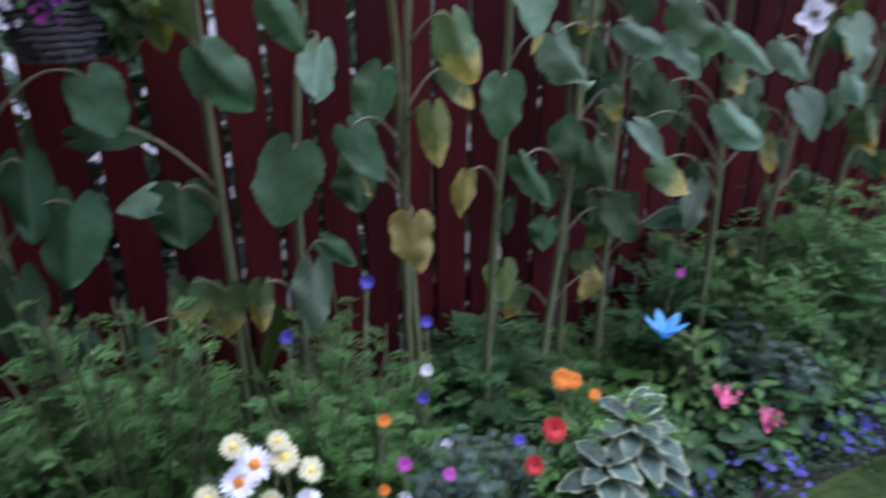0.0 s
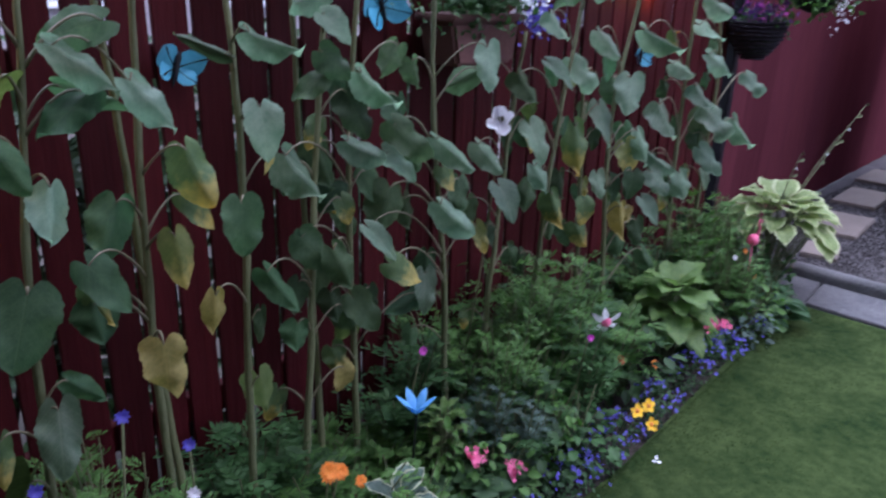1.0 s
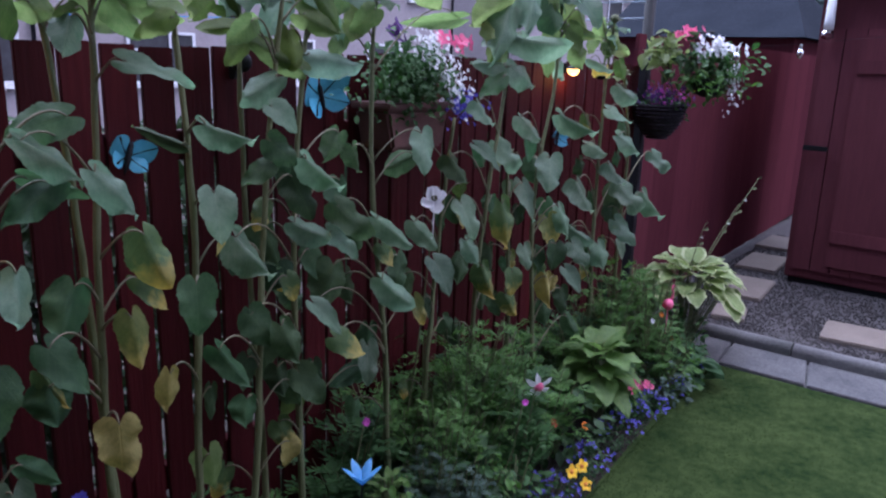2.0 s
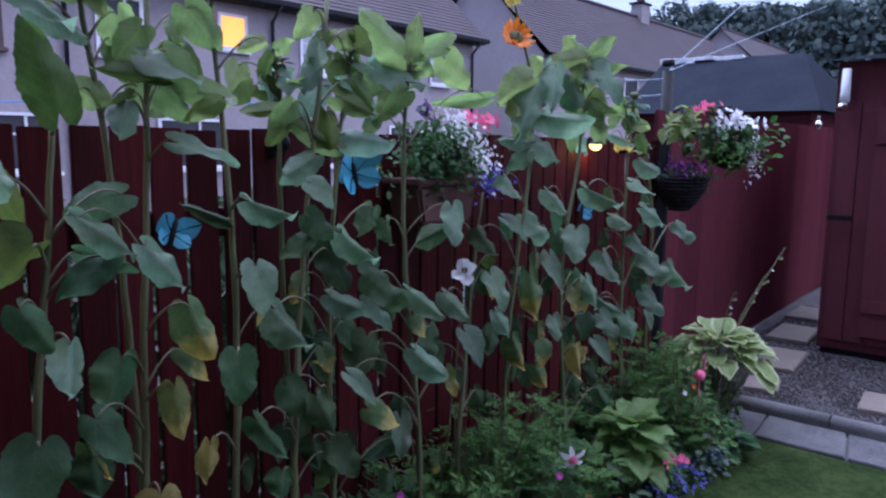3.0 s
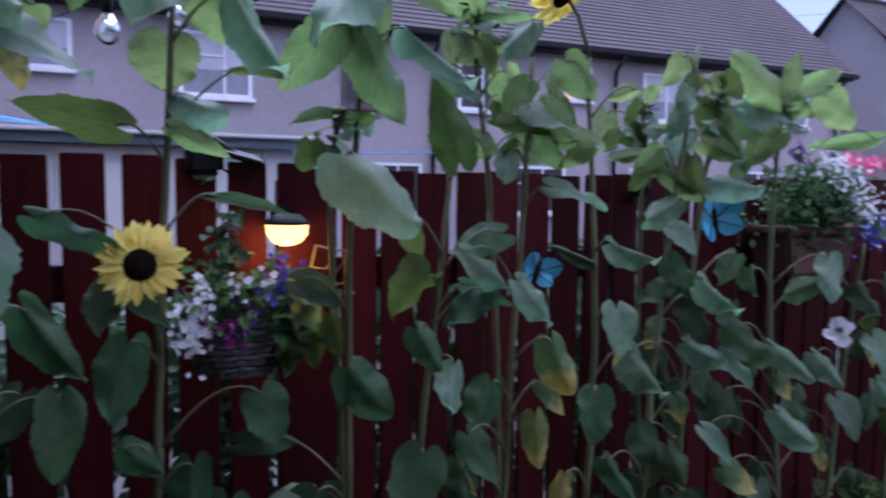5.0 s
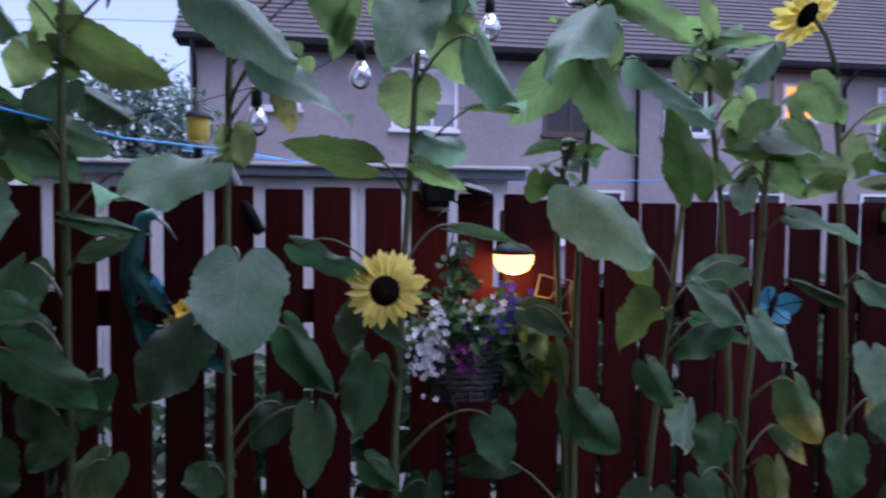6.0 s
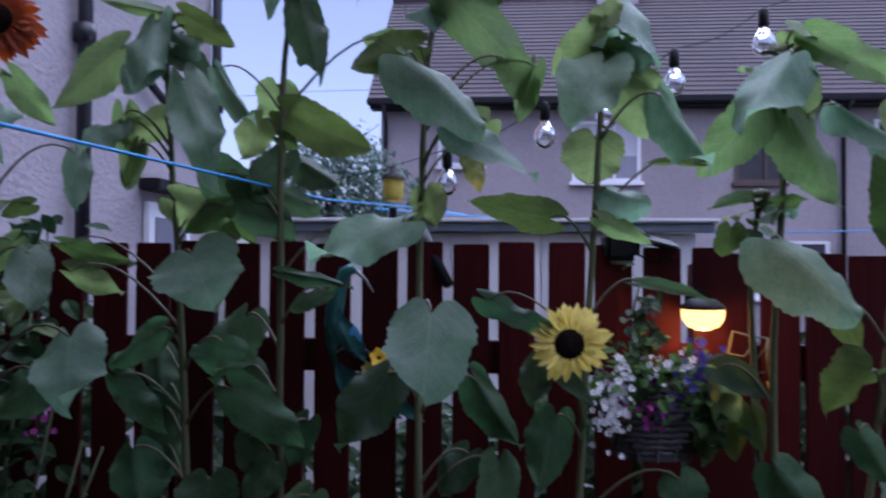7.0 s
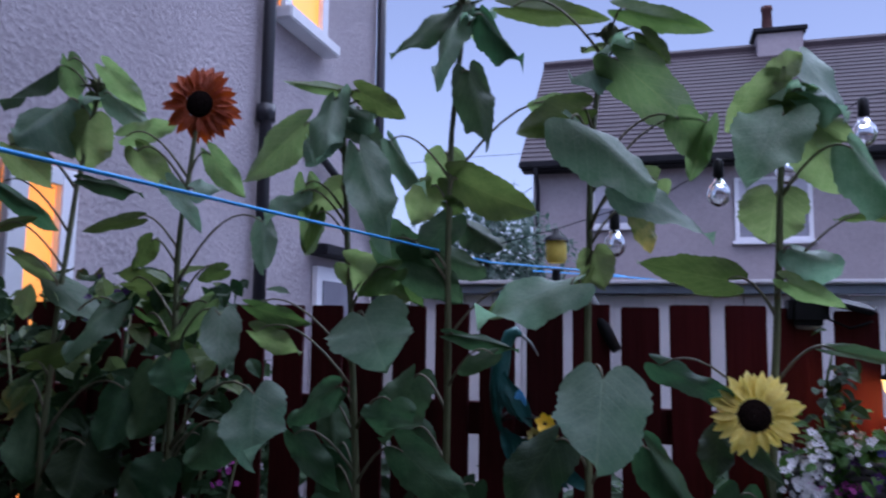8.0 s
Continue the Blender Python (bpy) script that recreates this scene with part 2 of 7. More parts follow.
WHITE_BLOOM = bloom("white_bloom", (0.68, 0.68, 0.72), (0.8, 0.8, 0.83))
CREAM_BLOOM = bloom("cream_bloom", (0.52, 0.5, 0.28), (0.64, 0.61, 0.4))
PINK_BLOOM = bloom("pink_bloom", (0.62, 0.1, 0.24), (0.8, 0.2, 0.36))
MAGENTA_BLOOM = bloom("magenta_bloom", (0.42, 0.05, 0.36), (0.6, 0.12, 0.52))
BLUE_BLOOM = bloom("blue_bloom", (0.05, 0.045, 0.28), (0.13, 0.11, 0.5))
VIOLET_BLOOM = bloom("violet_bloom", (0.04, 0.012, 0.08), (0.1, 0.03, 0.18))
RED_BLOOM = bloom("red_bloom", (0.35, 0.015, 0.02), (0.55, 0.03, 0.03))
YELLOW_BLOOM = bloom("yellow_bloom", (0.8, 0.45, 0.01), (0.9, 0.6, 0.03))
SKY_BLOOM = bloom("sky_blue_petal", (0.1, 0.36, 0.72), (0.2, 0.5, 0.85))


# ---- building blocks ----
def part(name, bm, material, parent=None, label="", smooth=False):
    mesh = bpy.data.meshes.new(name)
    bm.to_mesh(mesh)
    bm.free()
    for m in material if isinstance(material, (list, tuple)) else (material,):
        mesh.materials.append(m)
    if smooth:
        mesh.polygons.foreach_set("use_smooth", [True] * len(mesh.polygons))
    ob = new(name, mesh)
    ob.parent = parent
    return tagged(ob, label)


def thing(name, x, y, z, label, category, group="", kind=""):
    ob = new(name)
    ob.location = (x, y, z)
    ob.empty_display_size = 0.1
    return tagged(ob, label, category, group, kind)


def piece(name, mesh, parent, matrix):
    ob = new(name, mesh)
    ob.parent = parent
    ob.matrix_local = matrix
    return ob


def mesh_of(name, bm, *materials, smooth=True):
    mesh = bpy.data.meshes.new(name)
    bm.to_mesh(mesh)
    bm.free()
    for m in materials:
        mesh.materials.append(m)
    if smooth:
        mesh.polygons.foreach_set("use_smooth", [True] * len(mesh.polygons))
    return mesh


def box(bm, x0, x1, y0, y1, z0, z1, bevel=0.0):
    made = bmesh.ops.create_cube(bm, size=1, matrix=Matrix.LocRotScale(((x0 + x1) / 2, (y0 + y1) / 2, (z0 + z1) / 2), None, (x1 - x0, y1 - y0, z1 - z0)))
    if bevel:
        bmesh.ops.bevel(bm, geom=list({e for v in made["verts"] for e in v.link_edges}), offset=bevel, segments=2, affect="EDGES")
    return bm


def tube(bm, points, radii, sides=7, cap=True):
    """A round tube along points."""
    points = [Vector(p) for p in points]
    rings = []
    for i, p in enumerate(points):
        along = (points[min(i + 1, len(points) - 1)] - points[max(i - 1, 0)]).normalized()
        a = along.orthogonal().normalized() if not rings else (last - along * last.dot(along)).normalized()
        last = a
        b = along.cross(a)
        r = radii[i] if isinstance(radii, (list, tuple)) else radii
        rings.append([bm.verts.new(p + r * (a * math.cos(q) + b * math.sin(q))) for q in (2 * math.pi * k / sides for k in range(sides))])
    for lower, upper in zip(rings, rings[1:]):
        for k in range(sides):
            bm.faces.new((lower[k], lower[(k + 1) % sides], upper[(k + 1) % sides], upper[k]))
    if cap:
        bm.faces.new(rings[0][::-1]), bm.faces.new(rings[-1])
    return bm


def sweep(profile, bm, sides=20, centre=(0, 0, 0)):
    """A turned shape: pairs of radius and height."""
    c = Vector(centre)
    rings = [[bm.verts.new(c + Vector((r * math.cos(2 * math.pi * k / sides), r * math.sin(2 * math.pi * k / sides), z))) for k in range(sides)] for r, z in profile]
    for lower, upper in zip(rings, rings[1:]):
        for k in range(sides):
            bm.faces.new((lower[k], lower[(k + 1) % sides], upper[(k + 1) % sides], upper[k]))
    return bm


def blade(bm, width, rows=9, across=6, fold=0.12, droop=0.25, ripple=0.03, seed=0, heart=True, matrix=None, material=0, teeth=0.02, curl=0.0, twist=0.0):
    """A leaf of length 1 along +y from its stalk, facing +z."""
    rnd = random.Random(seed)
    f1, f2 = rnd.uniform(0, 6), rnd.uniform(0, 6)
    grid = []
    for i in range(rows + 1):
        s = i / rows
        w = width * 0.5 * (1.92 * (s + 0.012) ** 0.33 * (1 - s) ** 0.74 if heart else math.sin(math.pi * s) ** 0.75)
        w = max(w, 0.004) * (1 + teeth * (-1) ** i)
        if heart:
            w *= 1 + 0.06 * math.sin(7 * s + f2) * s * (1 - s) * 3
        line = []
        for j in range(across + 1):
            u = 2 * j / across - 1
            back = -0.2 * (1 - s) ** 4 * math.sin(min(abs(u) * 1.5, 1) * 1.571) if heart else 0
            z = fold * abs(u) * w * 2 - droop * s * s + ripple * math.sin(9 * s + f1 + 2 * u) * abs(u) + ripple * 0.6 * math.sin(17 * s + f2) * u * u
            z += curl * (abs(u) ** 3) * math.sin(5 * s + f2 + (1.7 if u > 0 else 0)) + twist * u * s
            p = Vector((u * w * (1 + 0.5 * teeth * math.sin(31 * s + f1 + 3 * u) + (0.055 * math.sin(8 * s + f1 + (2.2 if u > 0 else 0)) + 0.032 * math.sin(19 * s + f2 + (1.1 if u > 0 else 0)) + 0.018 * math.sin(41 * s + f2 + u) if heart else 0)), s + back, z))
            line.append(bm.verts.new(matrix @ p if matrix else p))
        grid.append(line)
    for a, b in zip(grid, grid[1:]):
        for j in range(across):
            bm.faces.new((a[j], a[j + 1], b[j + 1], b[j])).material_index = material
    return bm


def facing(place, along, normal, size):
    """The pose of a leaf or petal: +y along, +z near normal."""
    y = Vector(along).normalized()
    z = (Vector(normal) - y * Vector(normal).dot(y)).normalized()
    x = y.cross(z)
    return Matrix.Translation(place) @ Matrix((x, y, z)).transposed().to_4x4() @ Matrix.Scale(size, 4)


# ---- ground ----
FENCE_LEFT, FENCE_STEP, FENCE_RIGHT = 1.98, 4.93, 8.95
bm = box(bmesh.new(), -120, 160, -120, 160, -0.6, -0.05)
tagged(part("ground", bm, SOIL), "dark bare soil and rough ground round the gardens", "ground", kind="structure")

bm = bmesh.new()
rnd = random.Random(5)
edge = [(1.0, -0.92), (4.6, -0.86), (5.6, -0.83), (6.43, -0.78), (6.85, -0.77), (7.25, -0.735), (7.9, -0.68), (8.68, -0.61), (8.87, -0.64)]
near = [bm.verts.new((x, -9, 0)) for x, y in edge]
far = [bm.verts.new((x, y, 0)) for x, y in edge]
low = [bm.verts.new((x, y + 0.02, -0.06)) for x, y in edge]
for i in range(len(edge) - 1):
    bm.faces.new((near[i], near[i + 1], far[i + 1], far[i]))
    bm.faces.new((far[i], far[i + 1], low[i + 1], low[i]))
lawn = tagged(part("lawn", bm, GRASS), "short mown green lawn beside the flower bed", "lawn", kind="structure")

bm = bmesh.new()
for i in range(46):
    for j in range(9):
        bm.verts.new((1.0 + i * 0.178, -0.93 + j * 0.118, -0.04 + rnd.uniform(0, 0.035)))
bm.verts.ensure_lookup_table()
for i in range(45):
    for j in range(8):
        a = i * 9 + j
        bm.faces.new([bm.verts[k] for k in (a, a + 9, a + 10, a + 1)])
tagged(part("flower_bed", bm, SOIL), "dark crumbly soil of the flower bed", "soil", kind="structure")

bm = box(bmesh.new(), 8.88, 9.3, -8, 0.3, -0.05, -0.012)
pavement = tagged(part("pavement", bm, KERB), "grey concrete paving between lawn and kerb", "pavement", kind="structure")
y = -0.05
slant = [rnd.uniform(-0.3, 0.3) for n in range(13)]
for n in range(12):
    d = (0.62, 0.47, 0.55, 0.66)[n % 4]
    bm = box(bmesh.new(), 8.885, 9.285, y - d + 0.012, y, -0.012, 0.012 + rnd.uniform(-0.003, 0.003), 0.006)
    for v in bm.verts:
        v.co.y += (v.co.x - 9.085) * slant[n + (v.co.y < y - d / 2)]
    part("paving_slab", bm, PAVING, pavement)
    y -= d
y = -0.1
kerb = thing("kerb", 9.33, -1, 0, "low pale concrete kerb edging the gravel", "kerb", kind="structure")
for n in range(9):
    bm = bmesh.new()
    ends = [[bm.verts.new((x, yy, z + rnd.uniform(-0.002, 0.002))) for x, z in ((-0.05, -0.05), (-0.05, 0.045), (-0.046, 0.062), (-0.034, 0.077), (-0.016, 0.085), (0.016, 0.085), (0.034, 0.077), (0.046, 0.062), (0.05, 0.045), (0.05, -0.05))] for yy in (y + 1 - 0.892, y + 1 - 0.6, y + 1 - 0.3, y + 1)]
    for near_end, far_end in zip(ends, ends[1:]):
        for i in range(9):
            bm.faces.new((near_end[i], near_end[i + 1], far_end[i + 1], far_end[i]))
    bm.faces.new(ends[0]), bm.faces.new(ends[-1][::-1])
    part("kerb_stone", bm, KERB, kerb, smooth=True)
    y -= 0.9
bm = bmesh.new()
for i in range(41):
    for j in range(41):
        bm.verts.new((9.375 + i * 0.17, -6 + j * 0.155, 0.0 + rnd.uniform(0, 0.014)))
bm.verts.ensure_lookup_table()
for i in range(40):
    for j in range(40):
        a = i * 41 + j
        bm.faces.new([bm.verts[k] for k in (a, a + 41, a + 42, a + 1)])
tagged(part("gravel_path", bm, GRAVEL), "grey mixed gravel behind the kerb", "gravel", kind="structure")
for n, (x, y, w, d, a) in enumerate([(9.85, -0.44, 0.3, 0.22, 12), (10.6, -0.33, 0.62, 0.34, 4), (11.55, -0.2, 0.62, 0.34, 2), (9.95, -1.25, 0.42, 0.42, 5), (12.5, -0.12, 0.6, 0.36, 0)]):
    bm = box(bmesh.new(), -w / 2, w / 2, -d / 2, d / 2, -0.02, 0.035, 0.008)
    ob = tagged(part("stepping_stone", bm, SLAB), "worn buff stepping slab set in gravel", "paving slab", "stepping stones in the gravel")
    ob.matrix_world = pose(x, y, 0.004, 0, 0, a)
ball = bmesh.new()
bmesh.ops.create_icosphere(ball, subdivisions=1, radius=1)
round_verts, round_faces = [v.co.copy() for v in ball.verts], [[v.index for v in f.verts] for f in ball.faces]
ball.free()
verts, faces = [], []
for n in range(15000):
    x, y = 9.39 + 3.6 * rnd.random() ** 1.3, rnd.uniform(-1.9, 0.05)
    turn = pose(x, y, 0.012, rnd.uniform(0, 90), rnd.uniform(0, 90), rnd.uniform(0, 90)) @ Matrix.Diagonal((rnd.uniform(0.005, 0.011), rnd.uniform(0.005, 0.011), rnd.uniform(0.004, 0.008), 1))
    k = len(verts)
    verts += [turn @ v for v in round_verts]
    faces += [[k + q for q in f] for f in round_faces]
mesh = bpy.data.meshes.new("loose_gravel")
mesh.from_pydata(verts, [], faces)
mesh.materials.append(PEBBLE)
tagged(new("loose_gravel", mesh), "loose grey and brown pebbles on the path", "gravel", kind="stuff")

# ---- fence ----
fence = thing("fence", 0, 0, 0, "dark red stained vertical board fence with gaps", "fence", kind="structure")


def board_mesh(width, top):
    return mesh_of("board", box(bmesh.new(), -width / 2, width / 2, -0.0075, 0.0075, 0.04, top, 0.003), FENCE, smooth=False)


wide, tight = [board_mesh(0.095, 1.748 + d) for d in (0, 0.006, -0.006)], [board_mesh(0.0965, 1.728 + d) for d in (0, 0.004, -0.005)]
x, n = 4.215 + 0.0618, 0
while x - 0.1235 > FENCE_LEFT:
    x -= 0.1235
while x < FENCE_RIGHT - 0.03:
    tightly = x > FENCE_STEP
    if tightly and n < 1000:
        n, x = 1000, 5.455 - 0.0555 - 0.111 * 4
    piece("board", (tight if tightly else wide)[rnd.randrange(3)], fence, pose(x + rnd.uniform(-0.002, 0.002), rnd.uniform(-0.002, 0.002), 0, rnd.uniform(-0.2, 0.2), rnd.uniform(-0.18, 0.18), rnd.uniform(-1, 1)))
    x += 0.111 if tightly else 0.1235
for z in (0.42, 1.45):
    for a, b in ((FENCE_LEFT, FENCE_STEP), (FENCE_STEP + 0.004, FENCE_RIGHT)):
        part("rail", box(bmesh.new(), a, b, 0.011, 0.05, z - 0.043, z + 0.043, 0.003), FENCE, fence)
for x in (2.1, 3.42, 4.905, 6.62, 8.2):
    part("post", box(bmesh.new(), x - 0.04, x + 0.04, 0.052, 0.13, -0.05, 1.7, 0.004), FENCE, fence)
part("corner_post", box(bmesh.new(), 8.955, 9.02, -0.03, 0.035, -0.05, 1.76, 0.006), BLACK, fence, "black corner post of the fence")

# solid panels go on in line past the corner post
panel_run = thing("panel_fence", 9.06, 0.1, 0, "smooth dark red close-boarded panel fence along the gravel", "fence", kind="structure")
for n in range(16):
    part("panel_board", box(bmesh.new(), n * 0.45, n * 0.45 + 0.444, -0.012 + 0.012 * n, 0.012 + 0.012 * n, 0.02, 1.92, 0.004), RED_PANEL, panel_run)

# neighbour's red shed with felt roof behind it
shed = thing("neighbour_shed", 15.4, 1.2, 0, "dark red timber shed with black felt roof", "shed")
part("wall", box(bmesh.new(), -1.2, 1.8, -0.75, 1.55, 0, 2.16, 0.01), RED_PANEL, shed)
bm = bmesh.new()
v = [bm.verts.new(p) for p in ((-1.35, -0.9, 2.12), (-1.35, 1.7, 2.12), (2.0, 1.7, 2.12), (2.0, -0.9, 2.12), (0.1, -0.3, 2.95), (0.1, 1.68, 2.95))]
for f in ((0, 1, 5, 4), (1, 2, 5), (2, 3, 4, 5), (3, 0, 4), (3, 2, 1, 0)):
    bm.faces.new([v[k] for k in f])
part("roof", bm, FELT, shed, "black felt hipped roof")
for n in range(9):
    a = 0.5 + n * 0.135
    part("ridge_flashing", box(bmesh.new(), 0.02 + rnd.uniform(-0.03, 0.03), 0.18, a, a + 0.133, 2.9 + rnd.uniform(-0.02, 0.03), 2.97 + rnd.uniform(0, 0.02), 0.008), WHITE, shed, "torn white ridge felt")

# red shed with a door, close to the path
tool_shed = thing("tool_shed", 11.09, -0.49, 0, "dark red painted timber shed with plank door", "shed")
part("wall", box(bmesh.new(), 0.0, 1.9, -2.6, 0.0, 0.06, 2.36, 0.01), SHED_RED, tool_shed)
part("base", box(bmesh.new(), 0.02, 1.88, -2.56, -0.03, -0.02, 0.06), BLACK, tool_shed)
for n in range(6):
    part("plank", box(bmesh.new(), -0.024, -0.003, -0.19 - n * 0.15, -0.046 - n * 0.15, 0.14, 2.05, 0.003), SHED_RED, tool_shed)
door = part("door", box(bmesh.new(), -0.046, -0.026, -0.94, -0.3, 0.2, 2.0, 0.004), SHED_RED, tool_shed)
part("cross_bar", box(bmesh.new(), -0.062, -0.047, -0.93, -0.31, 1.72, 1.82, 0.003), SHED_RED, door)
part("cross_bar", box(bmesh.new(), -0.062, -0.047, -0.93, -0.31, 0.4, 0.5, 0.003), SHED_RED, door)
part("latch", box(bmesh.new(), -0.085, -0.063, -0.2, -0.02, 1.12, 1.16, 0.006), BLACK, door, "black iron bolt")
bm = bmesh.new()
v = [bm.verts.new(p) for p in ((-0.12, 0.1, 2.36), (-0.12, -2.7, 2.36), (2.0, -2.7, 2.62), (2.0, 0.1, 2.62))]
bm.faces.new(v)
bmesh.ops.solidify(bm, geom=bm.faces[:], thickness=0.05)
part("roof", bm, FELT, tool_shed, "grey felt pent roof")
lamp = thing("wall_lamp", 11.06, -0.57, 2.1, "white tubular outdoor wall lamp on the shed", "wall lamp")
part("tube", sweep([(0.0, 0.2), (0.032, 0.195), (0.036, 0.0), (0.036, -0.06), (0, -0.062)], bmesh.new(), 12, (-0.06, 0, 0)), WHITE, lamp, smooth=True)
part("base", sweep([(0.0, -0.06), (0.042, -0.07), (0.046, -0.12), (0.0, -0.135)], bmesh.new(), 12, (-0.06, 0, 0)), GLASS, lamp, smooth=True)
part("bracket", box(bmesh.new(), -0.06, 0.03, -0.02, 0.02, -0.03, 0.06, 0.005), BLACK, lamp)


# ---- houses ----
def window(parent, axis, a, b, z0, z1, at, fill, mullion=True, trim=WHITE):
    """A window in a wall: axis x runs along x and faces -y; axis y runs along y and faces +x."""
    out = -1 if axis == "x" else 1

    def slab(p0, p1, q0, q1, d0, d1, bevel=0.0):
        lo, hi = sorted((at + out * d0, at + out * d1))
        return box(bmesh.new(), p0, p1, lo, hi, q0, q1, bevel) if axis == "x" else box(bmesh.new(), lo, hi, p0, p1, q0, q1, bevel)

    pane = part("window", slab(a, b, z0, z1, 0.004, 0.02), PANE if fill is CURTAIN else fill, parent)
    if fill is CURTAIN:
        part("blind", slab(a, b, z0 + 0.42 * (z1 - z0), z1, 0.0205, 0.0245), CURTAIN, pane, "white blind drawn halfway down")
    w = 0.07
    part("window_frame", slab(a - 0.02, a + w, z0, z1, 0.025, 0.064, 0.004), trim, pane)
    part("window_frame", slab(b - w, b + 0.02, z0, z1, 0.025, 0.064, 0.004), trim, pane)
    part("window_frame", slab(a + w, b - w, z1 - w, z1, 0.025, 0.064, 0.004), trim, pane)
    part("window_frame", slab(a + w, b - w, z0, z0 + w, 0.025, 0.064, 0.004), trim, pane)
    if mullion:
        m = a + (b - a) * 0.62
        part("mullion", slab(m - 0.03, m + 0.03, z0 + w, z1 - w, 0.025, 0.054, 0.004), trim, pane)
        part("transom", slab(a + w, m - 0.03, z0 + (z1 - z0) * 0.62, z0 + (z1 - z0) * 0.62 + 0.05, 0.025, 0.054, 0.004), trim, pane)
    part("window_sill", slab(a - 0.08, b + 0.08, z0 - 0.09, z0 - 0.002, 0.002, 0.14, 0.01), trim, pane)


def gable_roof(parent, x0, x1, y0, y1, eave, ridge, rows=26):
    """Two slopes of stepped tile courses, ridge along x."""
    mid = (y0 + y1) / 2
    for side in (-1, 1):
        bm = bmesh.new()
        for r in range(rows):
            a, b = r / rows, (r + 1) / rows
            ya, yb = (y0 + (mid - y0) * a, y0 + (mid - y0) * b) if side < 0 else (y1 + (mid - y1) * a, y1 + (mid - y1) * b)
            za, zb = eave + (ridge - eave) * a, eave + (ridge - eave) * b
            q = [bm.verts.new(p) for p in ((x0, ya, za + 0.03), (x1, ya, za + 0.03), (x1, yb, zb), (x0, yb, zb))]
            bm.faces.new(q if side < 0 else q[::-1])
            q2 = [bm.verts.new(p) for p in ((x0, ya, za), (x1, ya, za))]
            bm.faces.new((q2[0], q2[1], q[1], q[0]) if side < 0 else (q2[1], q2[0], q[0], q[1]))
        bmesh.ops.remove_doubles(bm, verts=bm.verts[:], dist=0.002)
        part("roof_slope", bm, ROOF, parent)
    part("ridge", tube(bmesh.new(), [(x0, mid, ridge + 0.02), (x1, mid, ridge + 0.02)], 0.13, 6), ROOF, parent)


def chimney(parent, x, y, z0, z1, pots=2):
    stack = part("chimney", box(bmesh.new(), x - 0.55, x + 0.55, y - 0.35, y + 0.35, z0, z1, 0.02), FAR_HARL, parent)
    part("cap", box(bmesh.new(), x - 0.65, x + 0.65, y - 0.45, y + 0.45, z1 + 0.002, z1 + 0.12, 0.02), BLACK, stack)
    for k in range(pots):
        part("pot", sweep([(0.14, 0), (0.12, 0.6), (0.15, 0.62), (0.15, 0.72), (0.1, 0.72)], bmesh.new(), 10, (x - 0.25 + 0.5 * k, y, z1 + 0.12)), TERRACOTTA, stack, smooth=True)


house = thing("terrace_house", 0, 0, 0, "long two-storey grey roughcast terrace with brown tiled roof", "house")
bm = box(bmesh.new(), 1.6, 26.4, 15, 22, 0, 5.4)
v = [bm.verts.new(p) for p in ((1.6, 15, 5.4), (1.6, 22, 5.4), (1.6, 18.5, 9.0), (26.4, 15, 5.4), (26.4, 22, 5.4), (26.4, 18.5, 9.0))]
bm.faces.new((v[0], v[2], v[1])), bm.faces.new((v[3], v[4], v[5]))
part("wall", bm, FAR_HARL, house)
gable_roof(house, 1.35, 26.7, 14.55, 22.45, 5.42, 9.05)
part("gutter", box(bmesh.new(), 1.35, 26.7, 14.42, 14.54, 5.26, 5.42, 0.03), BLACK, house, "black gutter along the eaves")
part("fascia", box(bmesh.new(), 1.4, 26.6, 14.56, 14.98, 5.22, 5.36), BLACK, house)
for a, b, z0, fill, two in ((2.95, 3.95, 3.95, CURTAIN, False), (6.0, 7.5, 3.58, CURTAIN, True), (9.6, 10.65, 3.55, DARK_ROOM, True), (12.6, 13.7, 3.62, DARK_ROOM, True), (15.75, 16.6, 4.05, LIT, False), (18.4, 19.75, 3.62, CURTAIN, True), (22.2, 23.0, 3.9, DARK_ROOM, False), (24.0, 25.0, 3.7, CURTAIN, False)):
    window(house, "x", a, b, z0, 4.95, 15, fill, two, BROWN_TRIM if fill is DARK_ROOM and a < 10 else WHITE)
for a, b in ((3, 4.6), (6.2, 8.0), (10, 11.6), (14, 15.8), (18, 19.8), (22, 23.6)):
    window(house, "x", a, b, 1.0, 2.25, 15, DARK_ROOM, True)
for x in (1.72, 11.9, 17.4, 26.25):
    part("downpipe", tube(bmesh.new(), [(x, 14.47, 5.3), (x, 14.9, 4.9), (x, 14.9, 0.0)], 0.05, 8), PIPE, house, smooth=True)
chimney(house, 7.5, 18.5, 8.6, 9.35, 1)
chimney(house, 19.0, 18.5, 8.6, 9.7)

far_house = thing("terrace_house", 0, 0, 0, "farther grey roughcast terrace with a gable and brown tiled roof", "house")
bm = box(bmesh.new(), 31.2, 58, 15, 22, 0, 5.4)
v = [bm.verts.new(p) for p in ((31.2, 15, 5.4), (31.2, 22, 5.4), (31.2, 18.5, 9.2), (58, 15, 5.4), (58, 22, 5.4), (58, 18.5, 9.2))]
bm.faces.new((v[0], v[2], v[1])), bm.faces.new((v[3], v[4], v[5]))
part("wall", bm, FAR_HARL, far_house)
gable_roof(far_house, 30.9, 58.3, 14.55, 22.45, 5.42, 9.25)
part("gutter", box(bmesh.new(), 30.9, 58.3, 14.42, 14.54, 5.26, 5.42, 0.03), BLACK, far_house)
